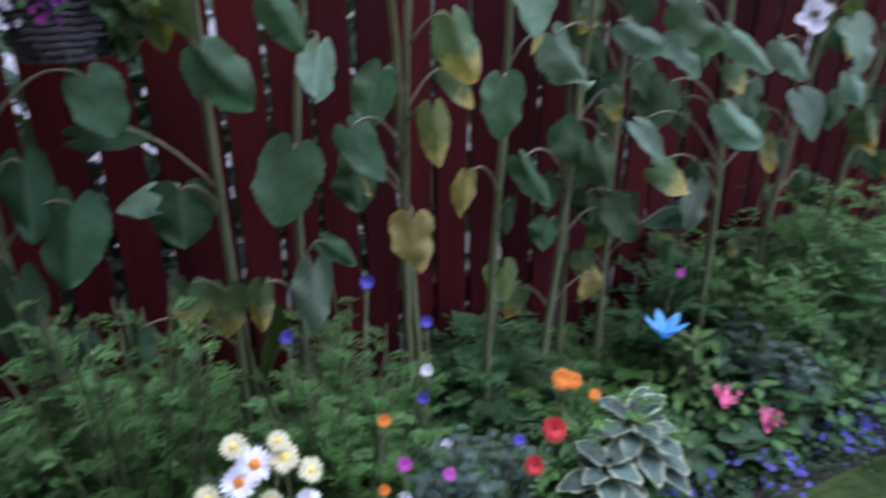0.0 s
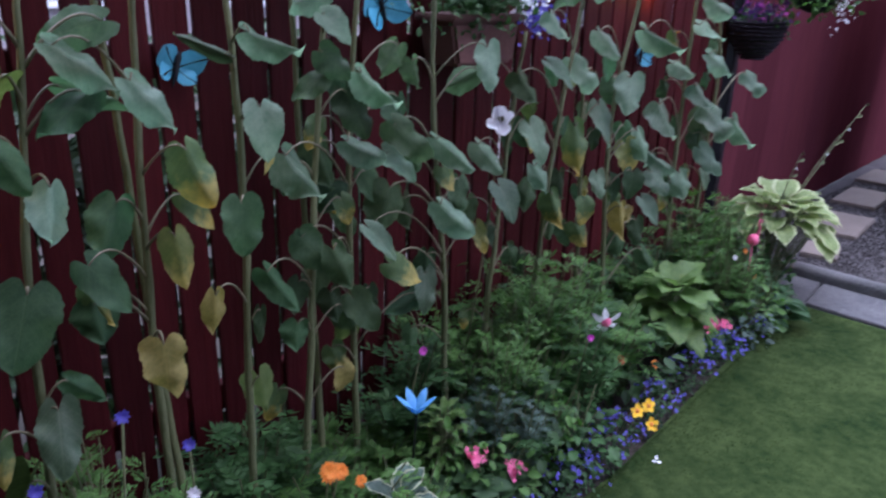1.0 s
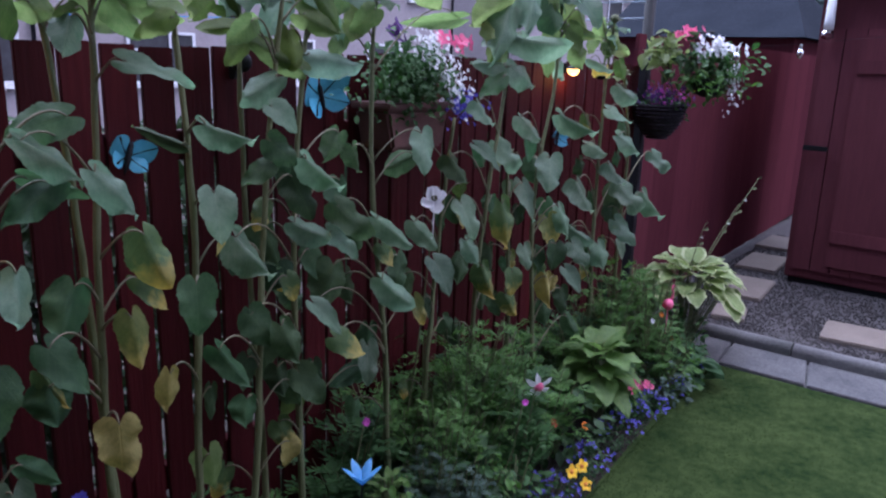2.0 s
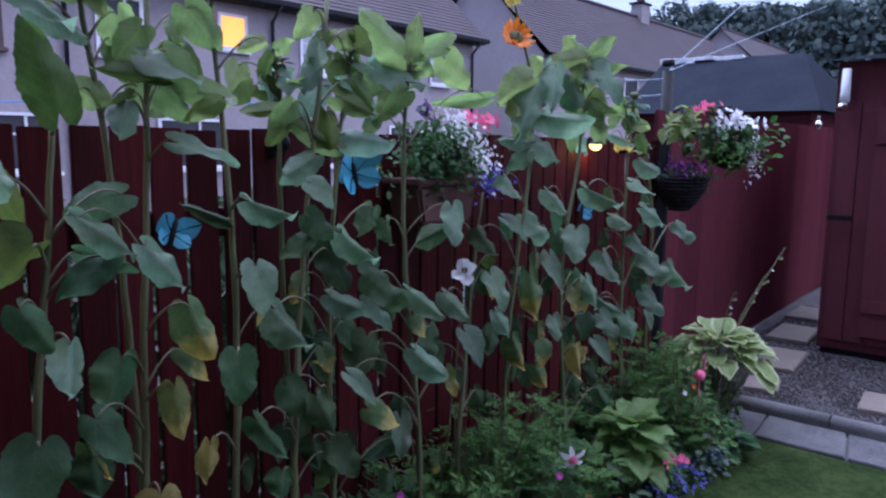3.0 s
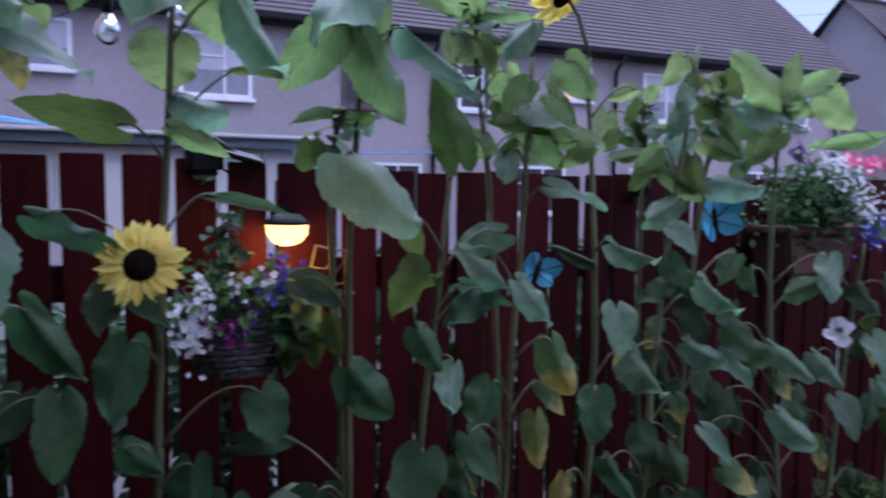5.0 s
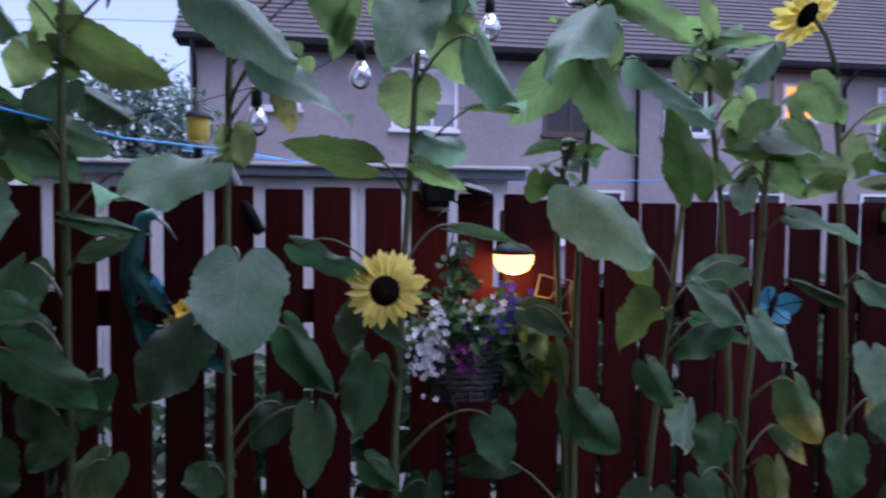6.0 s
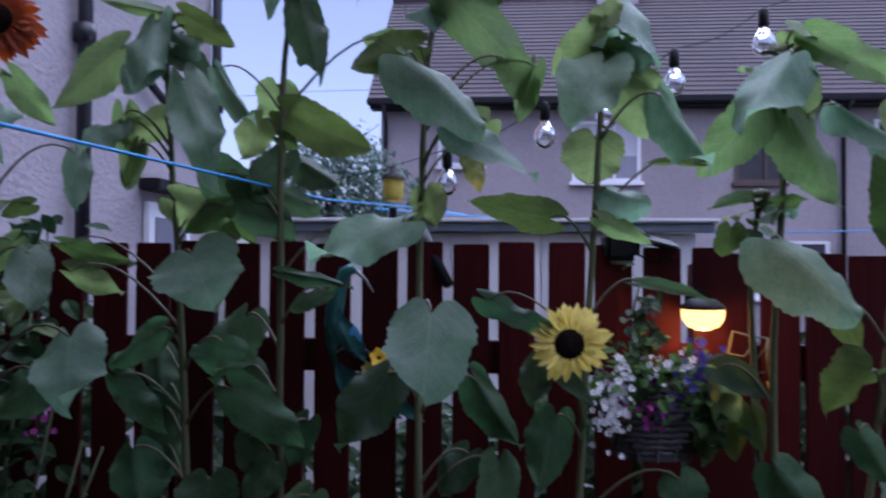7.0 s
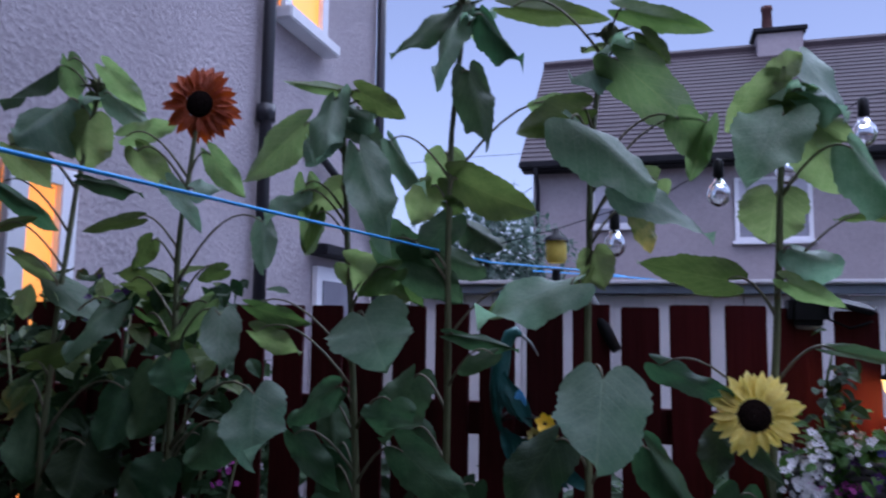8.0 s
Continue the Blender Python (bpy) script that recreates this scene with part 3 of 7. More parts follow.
for a, b, z0 in ((34.3, 35.3, 3.9), (38.5, 40, 3.6), (43, 44.5, 3.6), (50, 51.5, 3.6)):
    window(far_house, "x", a, b, z0, 4.95, 15, DARK_ROOM, False)
chimney(far_house, 47.3, 18.5, 8.8, 10.0)
chimney(far_house, 35.6, 18.5, 8.8, 10.0)

third = thing("distant_house", 0, 0, 0, "distant house with grey tiled roof", "house")
bm = box(bmesh.new(), 72, 92, 18.5, 26.5, 0, 8)
v = [bm.verts.new(p) for p in ((72, 18.5, 8), (72, 26.5, 8), (72, 22.5, 12))]
bm.faces.new((v[0], v[2], v[1]))
part("wall", bm, FAR_HARL, third)
gable_roof(third, 71.6, 92, 18.1, 26.9, 8.0, 12.0, 10)

# the nearer house, side on behind the left end of the fence
side_house = thing("side_house", 0, 0, 0, "pale grey roughcast house with lit windows and dark downpipes", "house")
part("wall", box(bmesh.new(), -5, 1.98, 0.14, 3.93, 0, 7.2), HARL, side_house)
window(side_house, "y", 2.2, 2.8, 3.72, 4.95, 1.98, LIT, False)
window(side_house, "y", -0.75 + 0.95, 0.5, 0.95, 2.3, 1.98, LIT, False)
part("gutter", box(bmesh.new(), 1.99, 2.1, 0.14, 4.0, 7.0, 7.12, 0.02), PIPE, side_house)
part("roof", box(bmesh.new(), -5.2, 2.2, 0.1, 4.1, 7.21, 7.5, 0.05), ROOF, side_house)
for y in (1.99, 3.9):
    pipe = part("downpipe", tube(bmesh.new(), [(2.04, y, 7.1), (2.04, y, 0)], 0.04, 10), PIPE, side_house, smooth=True)
    for z in (2.97, 5.0):
        part("collar", tube(bmesh.new(), [(2.04, y, z - 0.05), (2.04, y, z + 0.05)], 0.06, 10), PIPE, pipe, smooth=True)
part("waste_pipe", tube(bmesh.new(), [(2.03, 2.6, 2.95), (2.03, 3.1, 2.78), (2.03, 3.85, 2.5)], 0.03, 8), PIPE, side_house, smooth=True)
canopy = part("canopy", box(bmesh.new(), 1.99, 2.13, 2.72, 3.42, 2.17, 2.25, 0.01), BLACK, side_house, "dark flat door canopy")
door = part("door", box(bmesh.new(), 1.985, 2.03, 2.8, 3.45, 0.05, 2.1, 0.005), WHITE, side_house, "white panelled back door")
part("door_glass", box(bmesh.new(), 2.031, 2.04, 2.88, 3.37, 0.6, 2.0, 0.004), PANE, door, "grey glazed panel")

# unseen house added at the back of the lawn to hold off sky light
unseen_house = thing("unseen_house", 0, 0, 0, "unseen grey roughcast house added behind the lawn to block sky light", "house", kind="structure")
part("wall", box(bmesh.new(), -7, 7.2, -11.5, -4.2, 0, 5.6), HARL, unseen_house)
bm = bmesh.new()
v = [bm.verts.new(p) for p in ((-7.4, -3.9, 5.61), (7.5, -3.9, 5.61), (7.5, -7.85, 8.5), (-7.4, -7.85, 8.5), (7.5, -11.8, 5.61), (-7.4, -11.8, 5.61))]
for f in ((0, 1, 2, 3), (3, 2, 4, 5), (1, 4, 2), (0, 3, 5), (0, 5, 4, 1)):
    bm.faces.new([v[k] for k in f])
part("roof", bm, ROOF, unseen_house)
# three unseen blocks added to shade the left and lower part of the fence
part("wing", box(bmesh.new(), -7, 5.6, -4.19, -2.5, 0, 6.0), SHADE_WALL, unseen_house)
part("side_wing", box(bmesh.new(), -7, 2.75, -2.74, -1.05, 0, 6.0), SHADE_WALL, unseen_house)
part("porch", box(bmesh.new(), -7, 1.7, -1.04, -0.06, 0, 6.0), SHADE_WALL, unseen_house)

# white flat-roofed store behind the fence
store = thing("garden_store", 3.1, 1.5, 0, "low white clad garden store with grey roof edge", "shed")
part("wall", box(bmesh.new(), 0.05, 2.15, 0.03, 1.6, 0, 1.84), WHITE, store)
part("roof_edge", box(bmesh.new(), -0.04, 2.24, -0.07, 1.7, 1.888, 1.908, 0.006), WHITE, store)
part("roof_trim", box(bmesh.new(), -0.02, 2.22, -0.045, 0.02, 1.846, 1.886, 0.004), BLUE_GREY, store, "blue-grey trim under the roof edge")
for n in range(15):
    part("cladding", box(bmesh.new(), 0.055 + n * 0.139, 0.19 + n * 0.139, 0.008, 0.029, 0.05, 1.843, 0.003), WHITE, store)

# far woodland on the skyline
rnd = random.Random(8)
verts, faces = [], []
for n in range(330):
    x, y = 96 + rnd.uniform(0, 22), rnd.uniform(2, 60)
    top = 15.5 + 7.0 * (noise.noise((x * 0.06, y * 0.11, 0)) * 0.5 + 0.5) - max(0, y - 38) * 0.3
    for k in range(7):
        s = rnd.uniform(1.2, 2.6)
        z = top * (1 - 0.11 * k) - s
        for q in range(110):
            d = Vector((rnd.gauss(0, 1), rnd.gauss(0, 1), rnd.gauss(0, 1))).normalized()
            far_out = s * (1 + 0.15 * k) * rnd.random() ** 0.35
            c = Vector((x, y, z)) + d * far_out
            e = d.orthogonal().normalized() * rnd.uniform(0.12, 0.36) * (1 + 0.25 * min(k, 2))
            g = d.cross(e).normalized() * rnd.uniform(0.12, 0.36) * (1 + 0.25 * min(k, 2))
            v = len(verts)
            verts += [c + e, c + g + d * 0.1, c - e + d * 0.1, c - g]
            faces.append((v, v + 1, v + 2, v + 3))
mesh = bpy.data.meshes.new("far_trees")
mesh.from_pydata(verts, [], faces)
mesh.materials.append(WOODS)
tagged(new("far_trees", mesh), "dark wooded skyline beyond the houses", "woodland", kind="stuff")


# ---- sunflowers ----
LEAF_MESHES = {}
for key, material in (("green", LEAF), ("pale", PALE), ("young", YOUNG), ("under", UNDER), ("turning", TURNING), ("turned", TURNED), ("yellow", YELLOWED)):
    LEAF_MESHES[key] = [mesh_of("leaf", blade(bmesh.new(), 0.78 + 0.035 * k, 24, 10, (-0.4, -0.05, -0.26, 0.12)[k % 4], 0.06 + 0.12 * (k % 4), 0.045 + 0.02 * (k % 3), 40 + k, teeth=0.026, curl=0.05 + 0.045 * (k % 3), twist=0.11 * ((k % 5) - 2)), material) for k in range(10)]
TONES = {"g": ("green", 24), "p": ("pale", 36), "y": ("young", -10), "d": ("under", -22), "t": ("turning", 15), "T": ("turned", 8), "Y": ("yellow", 5)}  # leaf kind, with its painted lit or shaded tone, and how far it looks up, in degrees
petals = {}
for key, material in (("yellow", PETAL_YELLOW), ("rust", PETAL_RUST), ("orange", PETAL_ORANGE)):
    petals[key] = [mesh_of("petal", blade(bmesh.new(), 0.32 + 0.05 * k, 6, 4, 0.2, 0.1 + 0.22 * k, 0.03, 7 + k, heart=False, teeth=0), material) for k in range(3)]


def flower_head(parent, place, normal, radius, key, count=22, droop=0.0, seed=0):
    """A sunflower's head: domed dark disc, green back and two rings of ray petals."""
    rnd = random.Random(seed)
    n = Vector(normal).normalized()
    a = n.orthogonal().normalized()
    b = n.cross(a)
    turn = Matrix((a, b, n)).transposed().to_4x4()
    r = radius * 0.39
    bm = sweep([(0.001, 0.3 * r), (r * 0.5, 0.27 * r), (r * 0.85, 0.14 * r), (r, 0), (r * 0.9, -0.12 * r)], bmesh.new(), 18)
    head = part("flower_head", bm, DISC, parent, "seed disc ringed with %s petals" % key, smooth=True)
    head.matrix_local = Matrix.Translation(place) @ turn
    part("calyx", sweep([(r * 1.02, -0.02 * r), (r * 1.0, -0.22 * r), (r * 0.5, -0.5 * r), (r * 0.2, -0.75 * r)], bmesh.new(), 14), STEM, head, "green back of the head", smooth=True)
    for ring in (0, 1):
        for k in range(count):
            q = 2 * math.pi * (k + 0.5 * ring + rnd.uniform(-0.18, 0.18)) / count
            out = Vector((math.cos(q), math.sin(q), rnd.uniform(-0.12, 0.3) - 0.12 * ring - droop))
            piece("petal", petals[key][rnd.randrange(3)], head, facing(Vector((math.cos(q), math.sin(q), -0.04)) * r * 0.92, out, (rnd.uniform(-0.3, 0.3), rnd.uniform(-0.3, 0.3), 1), radius * rnd.uniform(0.5, 0.8)))
    return head


def sunflower(y, knots, crown=5, thick=0.0098):
    """A sunflower's stem through its knots (x, z) from the soil up, with a bud and small leaves at the tip where it has a crown."""
    rnd = random.Random(int(knots[0][0] * 1000))
    plant = thing("sunflower", 0, 0, 0, "tall sunflower plant with broad heart-shaped leaves against the fence", "sunflower", "sunflowers along the fence")
    top = knots[-1][1]
    xs, zs = [k[0] for k in knots], [k[1] for k in knots]

    def stem_at(z):
        x = sum(float(np.interp(min(max(z + d, zs[0]), top), zs, xs)) for d in (-0.08, -0.04, 0, 0.04, 0.08)) / 5
        return Vector((x, y + 0.012 * math.sin(4 * z + knots[0][0] * 9), min(z, top)))

    n = 24
    part("stem", tube(bmesh.new(), [stem_at(-0.04 + (top + 0.04) * k / n) + Vector((rnd.uniform(-1, 1), rnd.uniform(-1, 1), 0)) * 0.002 for k in range(n + 1)], [thick * (1.2 - 0.6 * k / n) * (1 + 0.14 * (k % 4 == 0)) for k in range(n + 1)], 9), STEM, plant, smooth=True)
    stem_of[plant.name] = stem_at
    if crown:
        tip = stem_at(top)
        bm = sweep([(0.004, -0.022), (0.018, -0.01), (0.023, 0.004), (0.016, 0.016), (0.001, 0.02)], bmesh.new(), 10)
        bud = part("bud", bm, STEM, plant, "closed green flower bud", smooth=True)
        bud.location = tip
        for k in range(9):
            q = k * 2.4
            out = Vector((math.cos(q), math.sin(q), 0.75 - 0.12 * k))
            piece("bract", BRACT, bud, facing((0.016 * math.cos(q), 0.016 * math.sin(q), -0.004), out, (-math.cos(q), -math.sin(q), 1), 0.038))
        for k in range(crown):
            q = k * 2.4 + rnd.uniform(0, 0.4)
            out = Vector((math.cos(q), math.sin(q), rnd.uniform(-0.5, 0.4)))
            piece("leaf", LEAF_MESHES["young" if k % 2 else "pale"][k % 6], plant, facing(tip + Vector((0.012 * math.cos(q), 0.012 * math.sin(q), -0.01 - 0.016 * k)), out, (-0.2 * math.cos(q), -0.2 * math.sin(q) - 0.4, 1), rnd.uniform(0.06, 0.09)))
    return plant


def leaves_on(plant, rows):
    """Leaves of a sunflower: where the stalk joins the blade, the tip, the width, and the tone."""
    stem_at = stem_of[plant.name]
    rnd = random.Random(int(1000 * rows[0][2]))
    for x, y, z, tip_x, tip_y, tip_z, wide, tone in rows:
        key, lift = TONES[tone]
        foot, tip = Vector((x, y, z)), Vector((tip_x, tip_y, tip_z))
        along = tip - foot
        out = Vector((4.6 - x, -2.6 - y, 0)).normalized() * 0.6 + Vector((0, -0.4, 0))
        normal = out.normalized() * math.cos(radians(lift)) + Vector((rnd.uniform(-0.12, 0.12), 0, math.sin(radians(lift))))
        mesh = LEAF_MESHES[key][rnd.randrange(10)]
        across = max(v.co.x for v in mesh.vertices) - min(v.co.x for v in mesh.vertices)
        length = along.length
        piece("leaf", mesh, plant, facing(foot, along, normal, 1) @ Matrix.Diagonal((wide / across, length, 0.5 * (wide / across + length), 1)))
        away = abs(foot.x - stem_at(foot.z).x)
        root = stem_at(max(foot.z - 0.45 * away - 0.03, 0.1))
        reach = (foot - root).length
        crest = root.lerp(foot, 0.6) + Vector((0, -0.015, 0.4 * reach + 0.015))
        path = [root * (1 - s) ** 2 + crest * 2 * s * (1 - s) + foot * s * s for s in (k / 8 for k in range(9))]
        thin = 0.6 + 2.5 * wide
        part("petiole", tube(bmesh.new(), path, [r * thin for r in (0.0056, 0.0046, 0.004, 0.0037, 0.0035, 0.0033, 0.003, 0.0028, 0.0022)], 6), PETIOLE, plant, smooth=True)


def more_leaves(plant, count, low, high, size, tones="gggggt", ahead=0.0):
    """Smaller leaves close behind a stem, which thicken the row."""
    stem_at = stem_of[plant.name]
    rnd = random.Random(int(stem_at(0.5).x * 977))
    rows = []
    for k in range(count):
        z = low + (high - low) * (k + rnd.random()) / count
        c = stem_at(z)
        foot = c + Vector((rnd.choice((-1, 1)) * rnd.uniform(0.03, 0.11), rnd.uniform(-0.01, 0.09) - ahead, 0.02))
        length = size * rnd.uniform(0.7, 1.2)
        way = Vector(((foot.x - c.x) * 9 * ahead / 0.05 + rnd.uniform(-0.6, 0.6), rnd.uniform(-0.5, -0.1), -1)).normalized()
        rows.append((*foot, *(foot + way * length), length * rnd.uniform(0.65, 0.9), rnd.choice(tones)))
    leaves_on(plant, rows)


plants, stem_of = {}, {}
BRACT = mesh_of("bract", blade(bmesh.new(), 0.4, 5, 2, 0.2, 0.2, 0.02, 3, False, teeth=0), STEM)
plants['A'] = sunflower(-0.26, [(2.612, -0.04), (2.721, 1.706), (2.734, 1.848), (2.744, 2.072), (2.79, 2.298), (2.799, 2.363)], 3)
leaves_on(plants['A'], [
    (2.872, -0.305, 1.370, 2.880, -0.362, 1.245, 0.174, 'g'), (2.960, -0.274, 1.517, 2.945, -0.349, 1.374, 0.139, 'g'), (2.689, -0.305, 1.582, 2.815, -0.262, 1.614, 0.082, 'd'),
    (2.944, -0.302, 1.740, 2.873, -0.418, 1.629, 0.095, 'p'), (2.726, -0.278, 1.794, 2.933, -0.283, 1.675, 0.095, 'p'), (2.609, -0.313, 1.871, 2.716, -0.249, 1.798, 0.050, 'y'),
    (2.545, -0.311, 1.954, 2.630, -0.277, 1.985, 0.035, 'y'), (2.809, -0.299, 2.081, 2.951, -0.248, 2.063, 0.050, 'g'), (2.495, -0.280, 2.081, 2.675, -0.251, 1.967, 0.058, 'g'),
    (2.558, -0.310, 2.187, 2.650, -0.245, 2.075, 0.130, 'y'), (2.798, -0.276, 2.255, 2.774, -0.259, 2.116, 0.145, 'y'), (2.737, -0.298, 2.310, 2.688, -0.425, 2.177, 0.162, 'p'),
])
leaves_on(plants['A'], [
    (2.867, -0.278, 2.322, 2.999, -0.289, 2.240, 0.077, 'p'), (2.877, -0.317, 2.382, 2.965, -0.260, 2.273, 0.074, 'y'), (2.663, -0.277, 2.413, 2.577, -0.375, 2.292, 0.072, 'g'),
    (2.711, -0.281, 2.433, 2.725, -0.251, 2.310, 0.081, 'y'),
])
plants['B'] = sunflower(-0.3, [(3.087, -0.04), (3.119, 1.508), (3.126, 1.738), (3.131, 1.944), (3.161, 2.108), (3.172, 2.244)], 0)
leaves_on(plants['B'], [
    (3.124, -0.317, 1.345, 3.100, -0.364, 1.262, 0.135, 'g'), (3.313, -0.337, 1.440, 3.242, -0.397, 1.361, 0.119, 'g'), (3.419, -0.399, 1.531, 3.462, -0.487, 1.398, 0.159, 'p'),
    (3.135, -0.329, 1.598, 3.173, -0.353, 1.517, 0.109, 'g'), (3.010, -0.263, 1.709, 3.125, -0.168, 1.588, 0.115, 'd'), (3.299, -0.366, 1.713, 3.342, -0.436, 1.602, 0.100, 'p'),
    (3.232, -0.322, 1.741, 3.134, -0.336, 1.642, 0.062, 'y'), (2.959, -0.274, 1.799, 3.091, -0.211, 1.771, 0.098, 'd'), (3.293, -0.348, 1.824, 3.223, -0.359, 1.797, 0.045, 'd'),
    (3.050, -0.316, 1.902, 2.983, -0.307, 1.822, 0.065, 'd'), (3.399, -0.356, 1.940, 3.443, -0.426, 1.830, 0.069, 'p'), (3.031, -0.352, 1.958, 2.893, -0.389, 1.921, 0.040, 'd'),
])
leaves_on(plants['B'], [
    (3.184, -0.333, 2.032, 3.245, -0.302, 2.044, 0.090, 'p'), (3.115, -0.343, 2.045, 3.235, -0.378, 1.943, 0.058, 'p'), (3.217, -0.315, 2.127, 3.285, -0.271, 2.016, 0.070, 'y'),
    (3.008, -0.335, 2.141, 3.081, -0.286, 2.028, 0.092, 'y'), (2.978, -0.345, 2.180, 3.093, -0.306, 2.218, 0.067, 'y'),
])
plants['C'] = sunflower(-0.28, [(3.678, -0.04), (3.627, 1.287), (3.609, 1.606), (3.582, 2.021), (3.573, 2.237)], 5)
leaves_on(plants['C'], [
    (3.707, -0.327, 1.211, 3.714, -0.375, 1.100, 0.145, 'g'), (3.518, -0.306, 1.267, 3.563, -0.350, 1.144, 0.126, 'g'), (3.754, -0.307, 1.405, 3.919, -0.323, 1.292, 0.111, 'g'),
    (3.481, -0.314, 1.431, 3.605, -0.331, 1.317, 0.078, 'g'), (3.719, -0.299, 1.518, 3.712, -0.332, 1.449, 0.135, 'g'), (3.573, -0.294, 1.541, 3.473, -0.352, 1.471, 0.089, 'g'),
    (3.365, -0.310, 1.673, 3.468, -0.268, 1.620, 0.065, 'y'), (3.673, -0.363, 1.713, 3.739, -0.414, 1.624, 0.205, 'p'), (3.352, -0.306, 1.735, 3.477, -0.245, 1.682, 0.055, 'd'),
    (3.728, -0.307, 1.822, 3.631, -0.317, 1.755, 0.072, 'y'), (3.695, -0.245, 1.833, 3.759, -0.190, 1.735, 0.068, 'd'), (3.609, -0.303, 1.836, 3.738, -0.254, 1.743, 0.110, 'y'),
])
leaves_on(plants['C'], [
    (3.526, -0.323, 1.960, 3.479, -0.296, 1.864, 0.038, 'd'), (3.477, -0.316, 2.014, 3.420, -0.385, 1.944, 0.083, 'p'), (3.577, -0.294, 2.029, 3.472, -0.310, 1.971, 0.081, 'y'),
    (3.483, -0.304, 2.037, 3.481, -0.273, 1.865, 0.088, 'y'), (3.646, -0.351, 2.103, 3.773, -0.483, 1.885, 0.120, 'p'), (3.598, -0.311, 2.173, 3.702, -0.304, 2.133, 0.086, 'g'),
    (3.543, -0.295, 2.173, 3.510, -0.367, 2.089, 0.068, 'p'), (3.473, -0.304, 2.189, 3.316, -0.323, 2.049, 0.115, 'y'), (3.572, -0.340, 2.237, 3.580, -0.459, 2.074, 0.102, 'p'),
    (3.573, -0.316, 2.244, 3.677, -0.341, 2.175, 0.074, 'p'), (3.628, -0.313, 2.262, 3.728, -0.262, 2.200, 0.073, 'd'), (3.579, -0.324, 2.266, 3.440, -0.365, 2.290, 0.037, 'y'),
])
plants['D'] = sunflower(-0.26, [(3.843, -0.04), (3.843, 1.301), (3.843, 1.664), (3.846, 1.96), (3.852, 2.209), (3.876, 2.478)], 4)
leaves_on(plants['D'], [
    (3.836, -0.274, 1.235, 3.781, -0.318, 1.161, 0.091, 'g'), (3.966, -0.317, 1.632, 3.891, -0.346, 1.594, 0.041, 'g'), (3.864, -0.287, 1.674, 4.016, -0.267, 1.654, 0.041, 'g'),
    (4.025, -0.217, 1.772, 3.931, -0.220, 1.718, 0.059, 'y'), (3.761, -0.287, 1.890, 3.938, -0.275, 1.836, 0.105, 'g'), (3.699, -0.275, 1.893, 3.887, -0.291, 1.763, 0.125, 'g'),
    (3.885, -0.231, 1.935, 3.984, -0.240, 1.878, 0.089, 'g'), (3.852, -0.263, 1.952, 3.790, -0.314, 1.866, 0.092, 'g'), (3.843, -0.287, 1.985, 3.886, -0.268, 1.959, 0.046, 'd'),
    (3.801, -0.272, 2.025, 3.747, -0.267, 1.939, 0.092, 'y'), (3.866, -0.271, 2.042, 4.048, -0.201, 1.952, 0.110, 'd'), (3.836, -0.272, 2.106, 3.824, -0.257, 2.010, 0.113, 'y'),
])
leaves_on(plants['D'], [
    (3.710, -0.316, 2.134, 3.824, -0.389, 2.002, 0.053, 'p'), (4.145, -0.273, 2.195, 4.036, -0.288, 2.207, 0.072, 'y'), (3.902, -0.313, 2.289, 3.959, -0.376, 2.128, 0.099, 'g'),
    (3.932, -0.298, 2.430, 4.037, -0.341, 2.294, 0.075, 'g'), (3.876, -0.289, 2.454, 3.838, -0.404, 2.284, 0.083, 'p'), (3.874, -0.281, 2.465, 3.720, -0.365, 2.342, 0.086, 'g'),
])
plants['E'] = sunflower(-0.3, [(4.187, -0.04), (4.174, 1.332), (4.17, 1.622), (4.18, 2.047), (4.191, 2.253), (4.237, 2.355)], 5)
leaves_on(plants['E'], [
    (4.138, -0.316, 1.153, 4.132, -0.342, 1.096, 0.109, 'g'), (4.351, -0.332, 1.267, 4.346, -0.395, 1.128, 0.099, 'g'), (4.285, -0.316, 1.282, 4.228, -0.357, 1.201, 0.093, 'g'),
    (4.298, -0.321, 1.445, 4.401, -0.373, 1.311, 0.093, 'g'), (4.106, -0.320, 1.451, 4.010, -0.398, 1.304, 0.136, 'g'), (4.216, -0.464, 1.597, 4.209, -0.570, 1.453, 0.185, 'p'),
    (4.149, -0.409, 1.783, 3.964, -0.481, 1.716, 0.123, 'p'), (4.181, -0.359, 1.811, 4.132, -0.351, 1.734, 0.031, 'y'), (4.188, -0.314, 1.857, 4.211, -0.297, 1.778, 0.089, 'y'),
    (4.285, -0.305, 1.951, 4.310, -0.316, 1.859, 0.057, 'T'), (4.264, -0.404, 1.976, 4.429, -0.459, 1.880, 0.105, 'p'), (4.323, -0.259, 2.023, 4.238, -0.252, 1.950, 0.102, 'y'),
])
leaves_on(plants['E'], [
    (4.428, -0.323, 2.130, 4.390, -0.303, 2.009, 0.060, 'y'), (4.151, -0.407, 2.134, 4.328, -0.487, 1.995, 0.142, 'p'), (4.370, -0.322, 2.142, 4.433, -0.302, 2.050, 0.086, 'y'),
    (4.166, -0.328, 2.175, 4.018, -0.328, 2.132, 0.094, 'd'), (4.246, -0.332, 2.279, 4.424, -0.286, 2.116, 0.132, 'y'), (4.299, -0.327, 2.334, 4.356, -0.298, 2.275, 0.049, 'd'),
    (4.264, -0.342, 2.389, 4.445, -0.305, 2.337, 0.065, 'd'), (4.008, -0.321, 2.433, 4.228, -0.274, 2.398, 0.069, 'd'),
])
